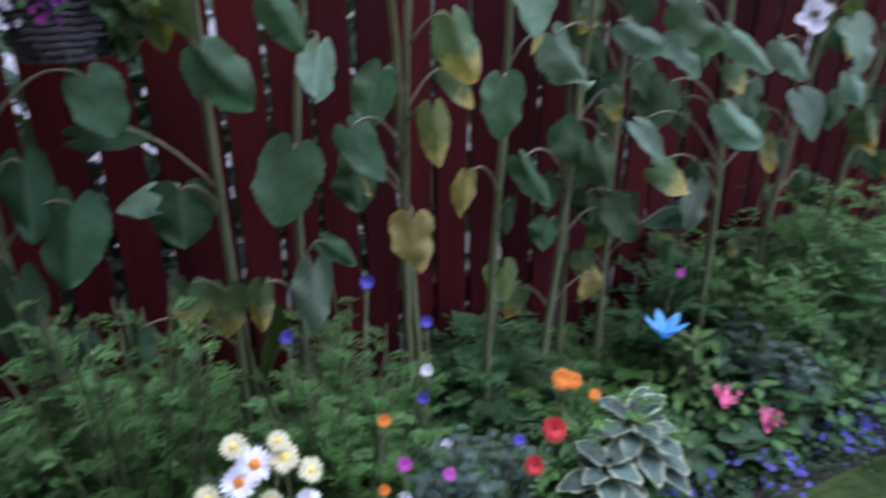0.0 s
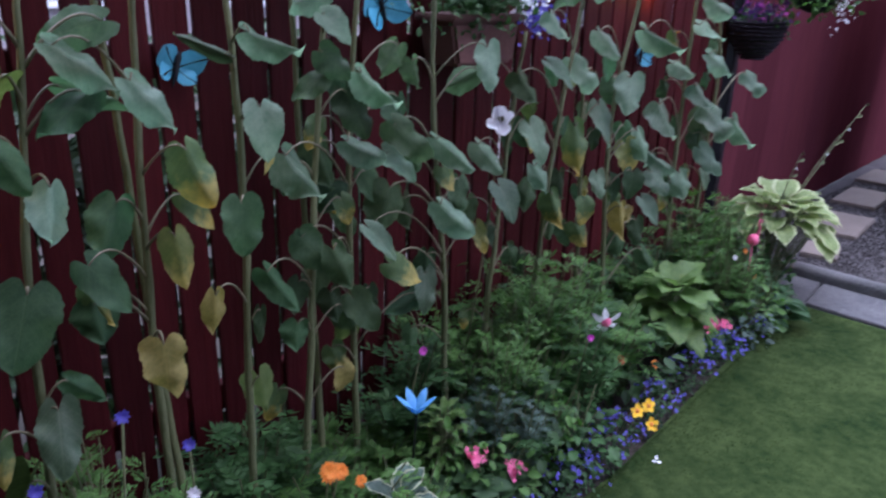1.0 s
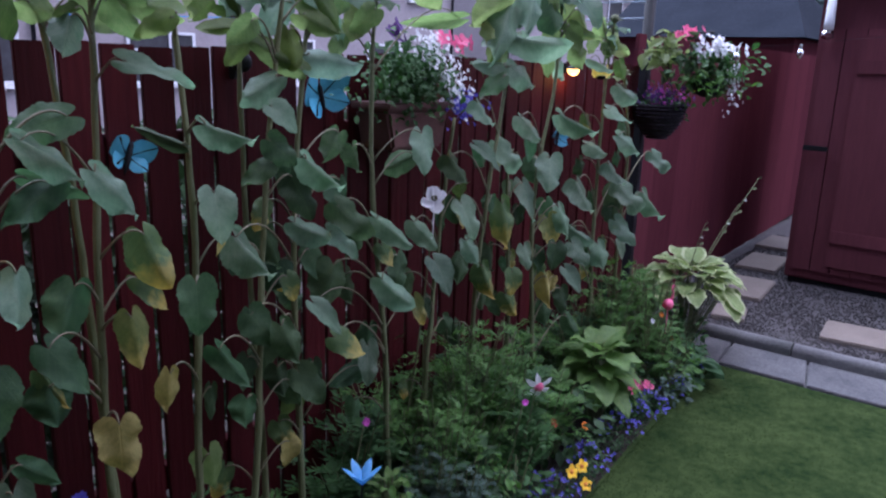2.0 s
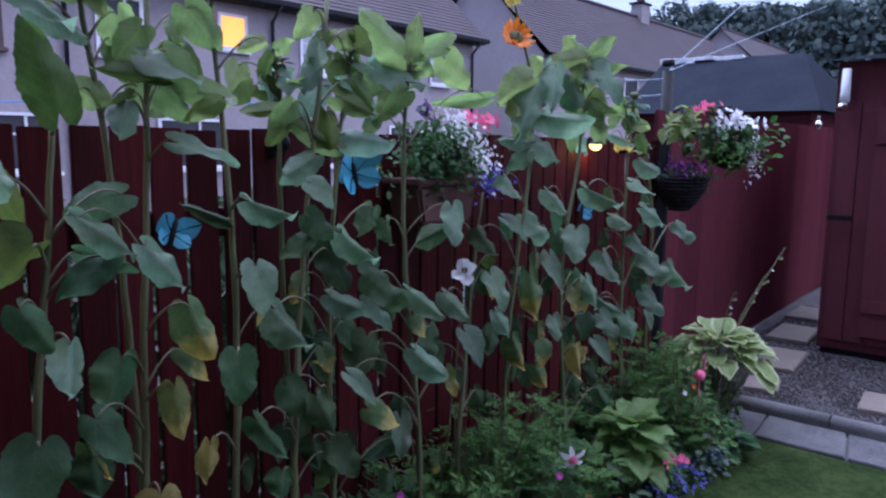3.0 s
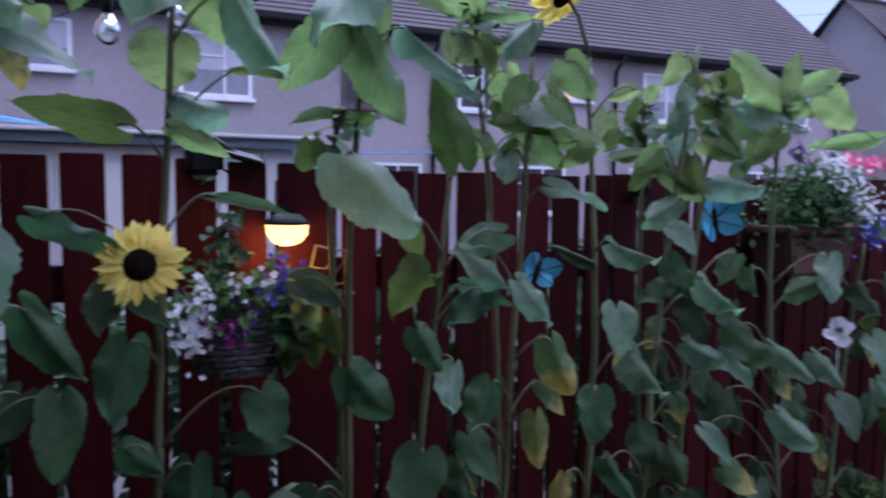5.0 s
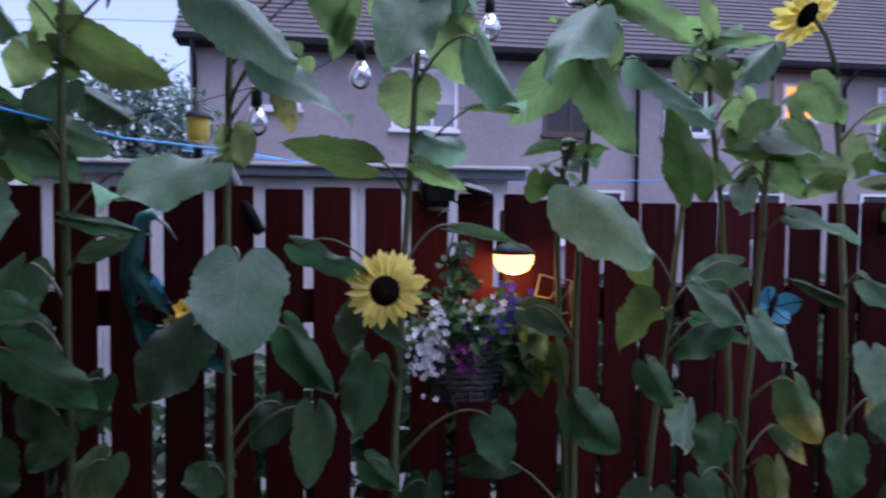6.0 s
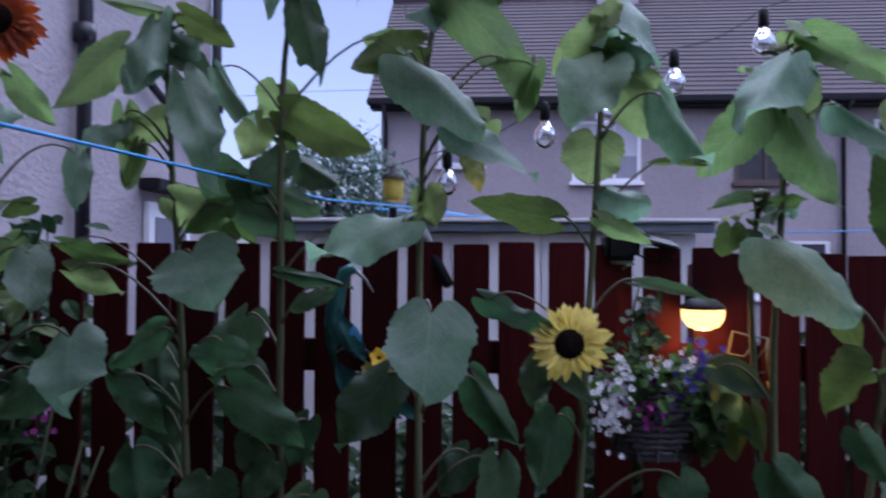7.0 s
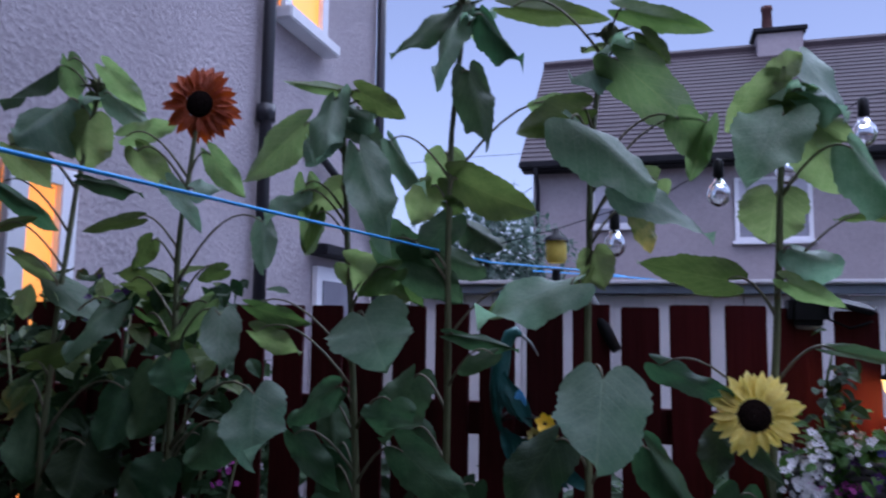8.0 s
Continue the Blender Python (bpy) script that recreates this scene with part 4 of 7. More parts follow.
plants['F'] = sunflower(-0.27, [(4.495, -0.04), (4.54, 1.354), (4.553, 1.63), (4.573, 1.998), (4.575, 2.232)], 5)
leaves_on(plants['F'], [
    (4.611, -0.329, 0.718, 4.582, -0.371, 0.622, 0.117, 'g'), (4.539, -0.314, 0.858, 4.516, -0.387, 0.694, 0.108, 'g'), (4.667, -0.312, 0.997, 4.617, -0.378, 0.849, 0.139, 'g'),
    (4.599, -0.301, 1.089, 4.590, -0.363, 0.950, 0.104, 'g'), (4.469, -0.291, 1.141, 4.542, -0.314, 1.085, 0.077, 'g'), (4.738, -0.324, 1.239, 4.765, -0.371, 1.135, 0.108, 'g'),
    (4.477, -0.285, 1.357, 4.437, -0.349, 1.217, 0.114, 'g'), (4.465, -0.313, 1.469, 4.561, -0.341, 1.400, 0.046, 'g'), (4.437, -0.296, 1.485, 4.424, -0.338, 1.393, 0.077, 'g'),
    (4.324, -0.320, 1.618, 4.462, -0.339, 1.553, 0.060, 'g'), (4.662, -0.291, 1.656, 4.842, -0.307, 1.626, 0.037, 'g'), (4.573, -0.323, 1.793, 4.681, -0.313, 1.739, 0.052, 'y'),
])
leaves_on(plants['F'], [
    (4.463, -0.286, 1.798, 4.279, -0.306, 1.832, 0.094, 'd'), (4.585, -0.300, 1.863, 4.677, -0.326, 1.825, 0.085, 'p'), (4.792, -0.287, 1.920, 4.671, -0.282, 1.922, 0.033, 'd'),
    (4.567, -0.251, 1.983, 4.554, -0.233, 1.877, 0.146, 'y'), (4.694, -0.355, 2.053, 4.767, -0.469, 1.898, 0.089, 'p'), (4.600, -0.329, 2.123, 4.697, -0.302, 1.971, 0.122, 'y'),
    (4.570, -0.359, 2.126, 4.493, -0.442, 2.012, 0.154, 'p'), (4.591, -0.324, 2.153, 4.716, -0.311, 2.078, 0.066, 'y'), (4.569, -0.305, 2.163, 4.648, -0.311, 2.197, 0.063, 'y'),
    (4.612, -0.328, 2.184, 4.698, -0.354, 2.149, 0.097, 'p'), (4.562, -0.323, 2.206, 4.469, -0.308, 2.115, 0.096, 'y'), (4.560, -0.326, 2.225, 4.619, -0.332, 2.265, 0.061, 'y'),
])
leaves_on(plants['F'], [
    (4.623, -0.282, 2.274, 4.681, -0.388, 2.128, 0.087, 'p'),
])
plants['G'] = sunflower(-0.28, [(4.938, -0.04), (4.942, 0.72), (4.946, 1.268), (4.951, 1.604), (4.972, 1.771), (4.978, 2.026), (4.971, 2.165)], 5)
leaves_on(plants['G'], [
    (4.734, -0.325, 0.697, 4.715, -0.365, 0.606, 0.080, 'g'), (4.927, -0.293, 0.740, 4.909, -0.322, 0.629, 0.105, 't'), (4.850, -0.320, 0.778, 4.839, -0.345, 0.681, 0.088, 't'),
    (4.847, -0.295, 0.985, 4.737, -0.299, 0.969, 0.073, 'p'), (4.865, -0.321, 0.997, 4.854, -0.369, 0.889, 0.154, 'g'), (4.701, -0.276, 1.116, 4.834, -0.284, 1.107, 0.057, 'g'),
    (4.943, -0.309, 1.265, 5.021, -0.363, 1.159, 0.125, 'g'), (4.824, -0.292, 1.473, 4.936, -0.318, 1.427, 0.083, 'g'), (4.912, -0.376, 1.750, 5.055, -0.480, 1.625, 0.177, 'p'),
    (4.965, -0.339, 2.004, 5.077, -0.318, 1.823, 0.130, 'y'), (4.903, -0.316, 2.033, 4.795, -0.281, 1.887, 0.127, 'y'), (5.089, -0.298, 2.039, 5.207, -0.403, 1.916, 0.075, 'p'),
])
leaves_on(plants['G'], [
    (4.982, -0.314, 2.109, 5.022, -0.299, 2.001, 0.111, 'y'), (4.953, -0.377, 2.134, 4.829, -0.471, 1.988, 0.148, 'p'), (5.034, -0.302, 2.187, 5.231, -0.306, 2.090, 0.089, 'y'),
    (4.986, -0.300, 2.203, 5.102, -0.300, 2.137, 0.073, 'y'),
])
plants['U'] = sunflower(-0.22, [(4.983, -0.04), (4.936, 1.306), (4.921, 1.6), (4.927, 1.786), (4.955, 1.853)], 5)
leaves_on(plants['U'], [
    (4.838, -0.275, 1.451, 4.874, -0.248, 1.284, 0.072, 'y'), (4.866, -0.253, 1.780, 4.863, -0.222, 1.704, 0.074, 'd'), (4.955, -0.276, 1.835, 5.027, -0.283, 1.838, 0.035, 'd'),
    (4.909, -0.239, 1.847, 4.825, -0.222, 1.822, 0.034, 'd'),
])
plants['X'] = sunflower(-0.2, [(5.456, -0.04), (5.368, 1.438), (5.336, 1.804), (5.311, 2.006), (5.312, 2.145)], 5)
leaves_on(plants['X'], [
    (5.283, -0.233, 1.801, 5.360, -0.242, 1.777, 0.074, 'y'), (5.192, -0.252, 1.973, 5.280, -0.307, 1.916, 0.071, 'p'), (5.391, -0.212, 1.978, 5.442, -0.200, 1.857, 0.098, 'y'),
    (5.292, -0.252, 2.036, 5.355, -0.250, 1.963, 0.060, 'y'), (5.346, -0.244, 2.041, 5.241, -0.218, 1.999, 0.075, 'y'), (5.304, -0.236, 2.120, 5.443, -0.259, 2.112, 0.046, 'y'),
    (5.286, -0.248, 2.128, 5.258, -0.260, 2.217, 0.043, 'y'), (5.353, -0.165, 2.129, 5.207, -0.146, 2.176, 0.075, 'y'),
])
plants['H'] = sunflower(-0.33, [(5.059, -0.04), (5.082, 0.653), (5.103, 1.068), (5.152, 1.398), (5.188, 1.746)], 0)
leaves_on(plants['H'], [
    (5.037, -0.357, 0.637, 4.990, -0.275, 0.447, 0.061, 'd'), (4.995, -0.381, 0.776, 4.979, -0.405, 0.680, 0.062, 't'), (5.108, -0.385, 0.802, 5.076, -0.467, 0.684, 0.092, 'p'),
    (5.142, -0.359, 0.846, 5.207, -0.395, 0.787, 0.058, 'g'), (5.083, -0.405, 1.077, 5.022, -0.456, 0.944, 0.134, 'g'), (5.143, -0.441, 1.287, 5.112, -0.500, 1.199, 0.080, 'p'),
    (5.062, -0.421, 1.370, 5.106, -0.464, 1.288, 0.076, 'g'), (5.263, -0.365, 1.437, 5.153, -0.376, 1.369, 0.076, 'g'), (5.227, -0.326, 1.449, 5.337, -0.365, 1.403, 0.039, 'g'),
    (5.112, -0.364, 1.477, 5.043, -0.314, 1.376, 0.126, 'd'), (5.310, -0.347, 1.574, 5.191, -0.339, 1.543, 0.093, 'g'), (5.053, -0.346, 1.611, 5.124, -0.310, 1.502, 0.074, 'd'),
])
leaves_on(plants['H'], [
    (5.152, -0.433, 1.743, 5.091, -0.486, 1.894, 0.109, 'd'),
])
plants['I'] = sunflower(-0.3, [(5.359, -0.04), (5.36, 0.567), (5.361, 0.832), (5.377, 1.363), (5.4, 1.818), (5.413, 2.006)], 0)
leaves_on(plants['I'], [
    (5.335, -0.408, 0.882, 5.336, -0.418, 0.763, 0.106, 'Y'), (5.243, -0.283, 0.968, 5.240, -0.321, 0.883, 0.108, 'g'), (5.236, -0.275, 0.998, 5.276, -0.305, 0.911, 0.053, 't'),
    (5.205, -0.394, 1.102, 5.263, -0.450, 1.000, 0.090, 'g'), (5.403, -0.373, 1.114, 5.411, -0.393, 0.986, 0.078, 'T'), (5.476, -0.278, 1.174, 5.533, -0.314, 1.089, 0.064, 't'),
    (5.307, -0.313, 1.197, 5.249, -0.353, 1.085, 0.104, 'g'), (5.448, -0.372, 1.304, 5.478, -0.414, 1.176, 0.101, 't'), (5.326, -0.411, 1.464, 5.385, -0.481, 1.385, 0.076, 'p'),
    (5.205, -0.371, 1.533, 5.302, -0.437, 1.464, 0.070, 'p'), (5.432, -0.378, 1.686, 5.570, -0.433, 1.653, 0.054, 'p'), (5.347, -0.346, 1.789, 5.304, -0.329, 1.768, 0.028, 'd'),
])
leaves_on(plants['I'], [
    (5.411, -0.355, 1.829, 5.272, -0.328, 1.834, 0.044, 'd'), (5.410, -0.285, 1.868, 5.484, -0.294, 1.834, 0.053, 'y'), (5.372, -0.357, 1.875, 5.486, -0.410, 1.834, 0.092, 'p'),
    (5.377, -0.340, 1.937, 5.328, -0.317, 1.865, 0.074, 'y'), (5.394, -0.331, 2.084, 5.298, -0.365, 2.011, 0.078, 'p'),
])
plants['J'] = sunflower(-0.32, [(5.585, -0.04), (5.595, 0.75), (5.605, 1.26), (5.604, 1.509), (5.592, 1.762), (5.572, 2.028)], 0)
leaves_on(plants['J'], [
    (5.613, -0.333, 0.661, 5.646, -0.315, 0.518, 0.094, 'y'), (5.624, -0.339, 0.855, 5.601, -0.368, 0.779, 0.033, 'g'), (5.467, -0.410, 0.965, 5.459, -0.417, 0.860, 0.059, 'Y'),
    (5.544, -0.420, 1.175, 5.524, -0.466, 1.064, 0.100, 'g'), (5.683, -0.336, 1.249, 5.665, -0.335, 1.203, 0.024, 'Y'), (5.627, -0.390, 1.380, 5.604, -0.455, 1.285, 0.100, 'p'),
    (5.573, -0.346, 1.498, 5.483, -0.300, 1.550, 0.039, 'g'), (5.600, -0.405, 1.549, 5.702, -0.460, 1.512, 0.073, 'p'), (5.563, -0.342, 1.784, 5.487, -0.315, 1.738, 0.060, 'y'),
    (5.580, -0.340, 1.795, 5.451, -0.312, 1.821, 0.080, 'y'), (5.679, -0.369, 1.937, 5.616, -0.347, 1.912, 0.047, 'y'), (5.494, -0.334, 1.996, 5.585, -0.339, 1.906, 0.096, 'y'),
])
plants['T'] = sunflower(-0.18, [(5.915, -0.04), (5.881, 1.278), (5.863, 1.758), (5.855, 1.916)], 5)
leaves_on(plants['T'], [
    (5.825, -0.194, 1.816, 5.752, -0.179, 1.831, 0.032, 'd'), (5.818, -0.229, 1.864, 5.857, -0.215, 1.802, 0.048, 'd'), (5.806, -0.235, 1.923, 5.799, -0.201, 1.849, 0.042, 'd'),
    (5.829, -0.231, 1.944, 5.877, -0.250, 1.969, 0.049, 'y'),
])
plants['K'] = sunflower(-0.26, [(5.782, -0.04), (5.825, 0.699), (5.862, 1.123), (5.904, 1.451), (5.948, 1.76), (5.982, 2.095)], 0)
leaves_on(plants['K'], [
    (5.933, -0.279, 0.549, 5.929, -0.286, 0.451, 0.078, 'Y'), (5.760, -0.305, 0.762, 5.737, -0.332, 0.689, 0.086, 'g'), (5.634, -0.367, 0.966, 5.688, -0.429, 0.862, 0.074, 'g'),
    (5.970, -0.270, 1.374, 5.999, -0.335, 1.257, 0.104, 'g'), (5.873, -0.302, 1.425, 5.786, -0.299, 1.374, 0.066, 'g'), (5.866, -0.306, 1.485, 5.923, -0.353, 1.422, 0.083, 'g'),
    (5.871, -0.310, 1.577, 5.922, -0.368, 1.523, 0.085, 'p'), (5.905, -0.289, 1.655, 5.790, -0.294, 1.600, 0.089, 'p'), (5.806, -0.280, 1.778, 5.698, -0.246, 1.767, 0.045, 'y'),
    (5.811, -0.310, 1.792, 5.763, -0.285, 1.730, 0.071, 'y'), (5.927, -0.280, 1.869, 5.834, -0.246, 1.847, 0.028, 'y'), (5.954, -0.279, 1.942, 5.910, -0.251, 1.869, 0.066, 'y'),
])
plants['L'] = sunflower(-0.24, [(6.003, -0.04), (6.006, 0.834), (6.008, 1.268), (6.022, 1.578), (6.06, 1.864), (6.098, 1.975)], 5)
leaves_on(plants['L'], [
    (5.992, -0.218, 0.655, 6.027, -0.176, 0.528, 0.097, 'd'), (6.241, -0.299, 0.706, 6.119, -0.271, 0.664, 0.069, 'g'), (5.969, -0.286, 0.770, 6.029, -0.353, 0.670, 0.105, 'g'),
    (5.901, -0.269, 0.804, 5.898, -0.307, 0.720, 0.081, 'g'), (5.852, -0.353, 0.970, 5.883, -0.412, 0.863, 0.091, 'g'), (5.788, -0.298, 1.006, 5.841, -0.355, 0.916, 0.102, 'g'),
    (5.957, -0.228, 1.119, 5.905, -0.249, 1.039, 0.097, 'g'), (6.064, -0.233, 1.132, 6.067, -0.276, 1.044, 0.080, 'g'), (5.900, -0.221, 1.232, 5.912, -0.281, 1.113, 0.107, 'g'),
    (5.731, -0.326, 1.243, 5.782, -0.415, 1.144, 0.110, 'p'), (5.913, -0.345, 1.258, 5.992, -0.409, 1.208, 0.080, 'p'), (6.173, -0.255, 1.342, 6.150, -0.294, 1.242, 0.102, 'g'),
])
leaves_on(plants['L'], [
    (5.983, -0.318, 1.428, 6.052, -0.401, 1.350, 0.086, 'p'), (6.161, -0.268, 1.489, 6.100, -0.280, 1.417, 0.079, 'g'), (5.995, -0.285, 1.676, 5.849, -0.249, 1.752, 0.084, 'y'),
    (6.033, -0.279, 1.716, 6.198, -0.345, 1.705, 0.099, 'p'), (6.004, -0.288, 1.821, 6.127, -0.321, 1.770, 0.077, 'y'), (6.091, -0.257, 1.935, 6.134, -0.252, 1.831, 0.077, 'y'),
    (6.049, -0.290, 1.979, 5.985, -0.272, 2.004, 0.068, 'y'),
])
plants['M'] = sunflower(-0.3, [(6.399, -0.04), (6.339, 0.713), (6.291, 1.044), (6.271, 1.389), (6.283, 1.788), (6.298, 1.93)], 5)
leaves_on(plants['M'], [
    (6.237, -0.315, 0.787, 6.193, -0.377, 0.685, 0.080, 'p'), (6.030, -0.380, 0.892, 6.116, -0.429, 0.829, 0.085, 't'), (6.450, -0.337, 0.907, 6.482, -0.367, 0.800, 0.055, 'T'),
    (5.971, -0.358, 1.008, 6.020, -0.436, 0.929, 0.067, 'p'), (6.210, -0.406, 1.042, 6.264, -0.495, 0.956, 0.091, 'p'), (6.114, -0.288, 1.085, 6.057, -0.321, 0.972, 0.135, 'g'),
    (6.289, -0.329, 1.126, 6.318, -0.362, 1.055, 0.077, 't'), (6.065, -0.322, 1.200, 6.131, -0.395, 1.136, 0.077, 'p'), (6.237, -0.357, 1.225, 6.315, -0.451, 1.145, 0.078, 'p'),
    (6.069, -0.355, 1.286, 6.139, -0.425, 1.191, 0.095, 'g'), (6.422, -0.344, 1.410, 6.308, -0.316, 1.364, 0.079, 'g'), (6.410, -0.387, 1.482, 6.366, -0.455, 1.372, 0.080, 'p'),
])
leaves_on(plants['M'], [
    (6.214, -0.358, 1.847, 6.163, -0.326, 1.779, 0.078, 'y'), (6.639, -0.348, 1.851, 6.467, -0.260, 1.822, 0.059, 'y'), (6.231, -0.335, 1.885, 6.165, -0.254, 1.956, 0.116, 'p'),
    (6.288, -0.318, 1.949, 6.355, -0.337, 1.902, 0.084, 'y'), (6.227, -0.339, 1.952, 6.088, -0.309, 2.085, 0.116, 'y'), (6.256, -0.348, 1.963, 6.266, -0.375, 2.085, 0.073, 'y'),
    (6.415, -0.347, 1.967, 6.517, -0.372, 1.866, 0.108, 'y'), (6.299, -0.316, 1.978, 6.458, -0.392, 2.038, 0.075, 'y'),
])
plants['N'] = sunflower(-0.24, [(6.583, -0.04), (6.634, 0.608), (6.686, 0.91), (6.763, 1.382), (6.788, 1.51)], 0)
leaves_on(plants['N'], [
    (6.591, -0.307, 1.011, 6.609, -0.396, 0.909, 0.116, 'p'), (6.498, -0.289, 1.165, 6.543, -0.372, 1.085, 0.087, 'p'), (6.808, -0.252, 1.258, 6.848, -0.235, 1.178, 0.061, 'd'),
])
plants['O'] = sunflower(-0.28, [(6.909, -0.04), (6.906, 0.537), (6.903, 0.918), (6.954, 1.325), (7.041, 1.638), (7.052, 1.927)], 5)
leaves_on(plants['O'], [
    (6.885, -0.319, 0.928, 6.908, -0.370, 0.802, 0.099, 't'), (6.758, -0.326, 1.059, 6.769, -0.393, 0.982, 0.072, 'p'), (6.699, -0.339, 1.210, 6.703, -0.425, 1.107, 0.101, 'p'),
    (6.672, -0.303, 1.378, 6.705, -0.363, 1.288, 0.097, 'g'), (6.794, -0.330, 1.413, 6.853, -0.418, 1.342, 0.072, 'p'), (6.795, -0.325, 1.571, 6.805, -0.395, 1.492, 0.082, 'p'),
    (6.932, -0.338, 1.661, 6.838, -0.323, 1.593, 0.078, 'g'), (7.010, -0.319, 1.698, 7.085, -0.402, 1.646, 0.111, 'p'), (6.945, -0.328, 1.704, 6.848, -0.260, 1.725, 0.085, 'p'),
    (7.025, -0.320, 1.809, 7.235, -0.453, 1.785, 0.106, 'p'), (6.999, -0.312, 1.923, 6.853, -0.375, 1.752, 0.134, 'p'), (7.094, -0.290, 1.925, 7.049, -0.289, 2.040, 0.124, 'y'),
])
leaves_on(plants['O'], [
    (6.946, -0.333, 1.939, 6.833, -0.253, 1.837, 0.138, 'y'), (7.307, -0.294, 1.972, 7.292, -0.351, 1.843, 0.130, 'g'), (7.120, -0.337, 2.000, 7.010, -0.410, 1.839, 0.111, 'p'),
])
plants['Q'] = sunflower(-0.22, [(7.252, -0.04), (7.231, 0.582), (7.204, 1.099), (7.191, 1.347)], 2)
leaves_on(plants['Q'], [
    (7.184, -0.239, 0.732, 7.218, -0.288, 0.634, 0.097, 't'), (7.209, -0.249, 0.831, 7.204, -0.279, 0.723, 0.100, 't'), (7.216, -0.233, 0.915, 7.223, -0.248, 0.843, 0.044, 'T'),
    (7.046, -0.287, 1.158, 7.056, -0.347, 0.978, 0.110, 't'), (7.270, -0.241, 1.211, 7.233, -0.339, 1.069, 0.104, 'p'), (7.037, -0.258, 1.401, 7.060, -0.349, 1.305, 0.100, 'p'),
])
plants['P'] = sunflower(-0.28, [(7.379, -0.04), (7.361, 0.4), (7.327, 0.936), (7.33, 1.266), (7.407, 1.56), (7.424, 2.024)], 5)
leaves_on(plants['P'], [
    (7.595, -0.330, 0.545, 7.606, -0.384, 0.455, 0.079, 'g'), (7.531, -0.319, 0.696, 7.503, -0.356, 0.591, 0.077, 'g'), (7.519, -0.291, 0.748, 7.505, -0.289, 0.685, 0.039, 'Y'),
    (7.365, -0.335, 0.789, 7.382, -0.360, 0.643, 0.090, 'Y'), (7.423, -0.340, 0.934, 7.381, -0.367, 0.833, 0.107, 'g'), (7.150, -0.338, 0.969, 7.125, -0.391, 0.889, 0.066, 'p'),
    (7.413, -0.292, 1.046, 7.444, -0.331, 0.919, 0.119, 'T'), (7.455, -0.323, 1.096, 7.436, -0.407, 0.984, 0.079, 'p'), (7.353, -0.321, 1.322, 7.281, -0.380, 1.202, 0.125, 'p'),
    (7.083, -0.333, 1.507, 7.120, -0.416, 1.432, 0.091, 'p'), (7.339, -0.295, 1.827, 7.375, -0.281, 1.654, 0.082, 'y'), (7.423, -0.315, 1.847, 7.580, -0.404, 1.820, 0.077, 'y'),
])
leaves_on(plants['P'], [
    (7.457, -0.303, 2.025, 7.537, -0.447, 1.912, 0.190, 'p'), (7.423, -0.307, 2.041, 7.325, -0.271, 2.149, 0.114, 'y'), (7.323, -0.335, 2.052, 7.198, -0.257, 2.029, 0.083, 'y'),
    (7.458, -0.300, 2.069, 7.564, -0.382, 2.155, 0.109, 'y'),
])
plants['V'] = sunflower(-0.24, [(7.983, -0.04), (7.983, 0.264), (7.983, 0.815), (8.001, 1.285), (7.983, 1.713), (8.011, 1.937)], 5)
leaves_on(plants['V'], [
    (7.631, -0.285, 0.765, 7.652, -0.380, 0.670, 0.091, 'p'), (7.960, -0.282, 0.831, 7.933, -0.356, 0.725, 0.115, 'p'), (7.666, -0.292, 0.884, 7.694, -0.382, 0.800, 0.106, 'p'),
    (7.689, -0.261, 0.959, 7.746, -0.361, 0.884, 0.067, 'p'), (8.243, -0.220, 1.086, 8.192, -0.268, 0.931, 0.116, 'g'), (7.658, -0.297, 1.187, 7.639, -0.397, 1.056, 0.130, 'p'),
    (7.983, -0.297, 1.239, 7.995, -0.384, 1.149, 0.109, 'p'), (7.821, -0.250, 1.347, 7.897, -0.332, 1.308, 0.092, 'p'), (7.489, -0.288, 1.500, 7.597, -0.414, 1.428, 0.101, 'p'),
    (7.728, -0.280, 1.743, 7.813, -0.367, 1.704, 0.051, 'p'), (7.957, -0.251, 1.815, 8.087, -0.325, 1.765, 0.071, 'y'), (7.562, -0.289, 1.990, 7.678, -0.372, 2.045, 0.094, 'y'),
])
plants['W'] = sunflower(-0.26, [(8.277, -0.04), (8.275, 0.349), (8.271, 0.894), (8.249, 1.327), (8.126, 1.686)], 2)
leaves_on(plants['W'], [
    (8.131, -0.318, 0.823, 8.106, -0.368, 0.747, 0.055, 'p'), (8.082, -0.313, 0.935, 8.112, -0.425, 0.831, 0.099, 'p'), (8.477, -0.286, 1.034, 8.490, -0.405, 0.912, 0.119, 'p'),
    (8.097, -0.312, 1.127, 8.115, -0.429, 1.008, 0.133, 'p'), (8.524, -0.294, 1.254, 8.543, -0.385, 1.168, 0.090, 'p'), (8.030, -0.314, 1.380, 8.099, -0.419, 1.314, 0.102, 'p'),
    (7.926, -0.296, 1.511, 8.004, -0.393, 1.460, 0.089, 'p'), (8.041, -0.281, 1.621, 8.083, -0.368, 1.554, 0.106, 'p'),
])
for key in "KLMNOQPVW":
    more_leaves(plants[key], 7, 0.45, 1.45, 0.1)
for key, count, high in (("X", 3, 2.1), ("I", 5, 2.0), ("K", 6, 2.1), ("L", 6, 1.98), ("M", 4, 1.92), ("O", 6, 1.94), ("P", 7, 2.02), ("V", 6, 1.92), ("T", 3, 1.92)):
    more_leaves(plants[key], count, 1.72, high, 0.1, "yyypyd", 0.03)
for key in "ABCD":
    more_leaves(plants[key], 9, 0.7, 1.55, 0.15)
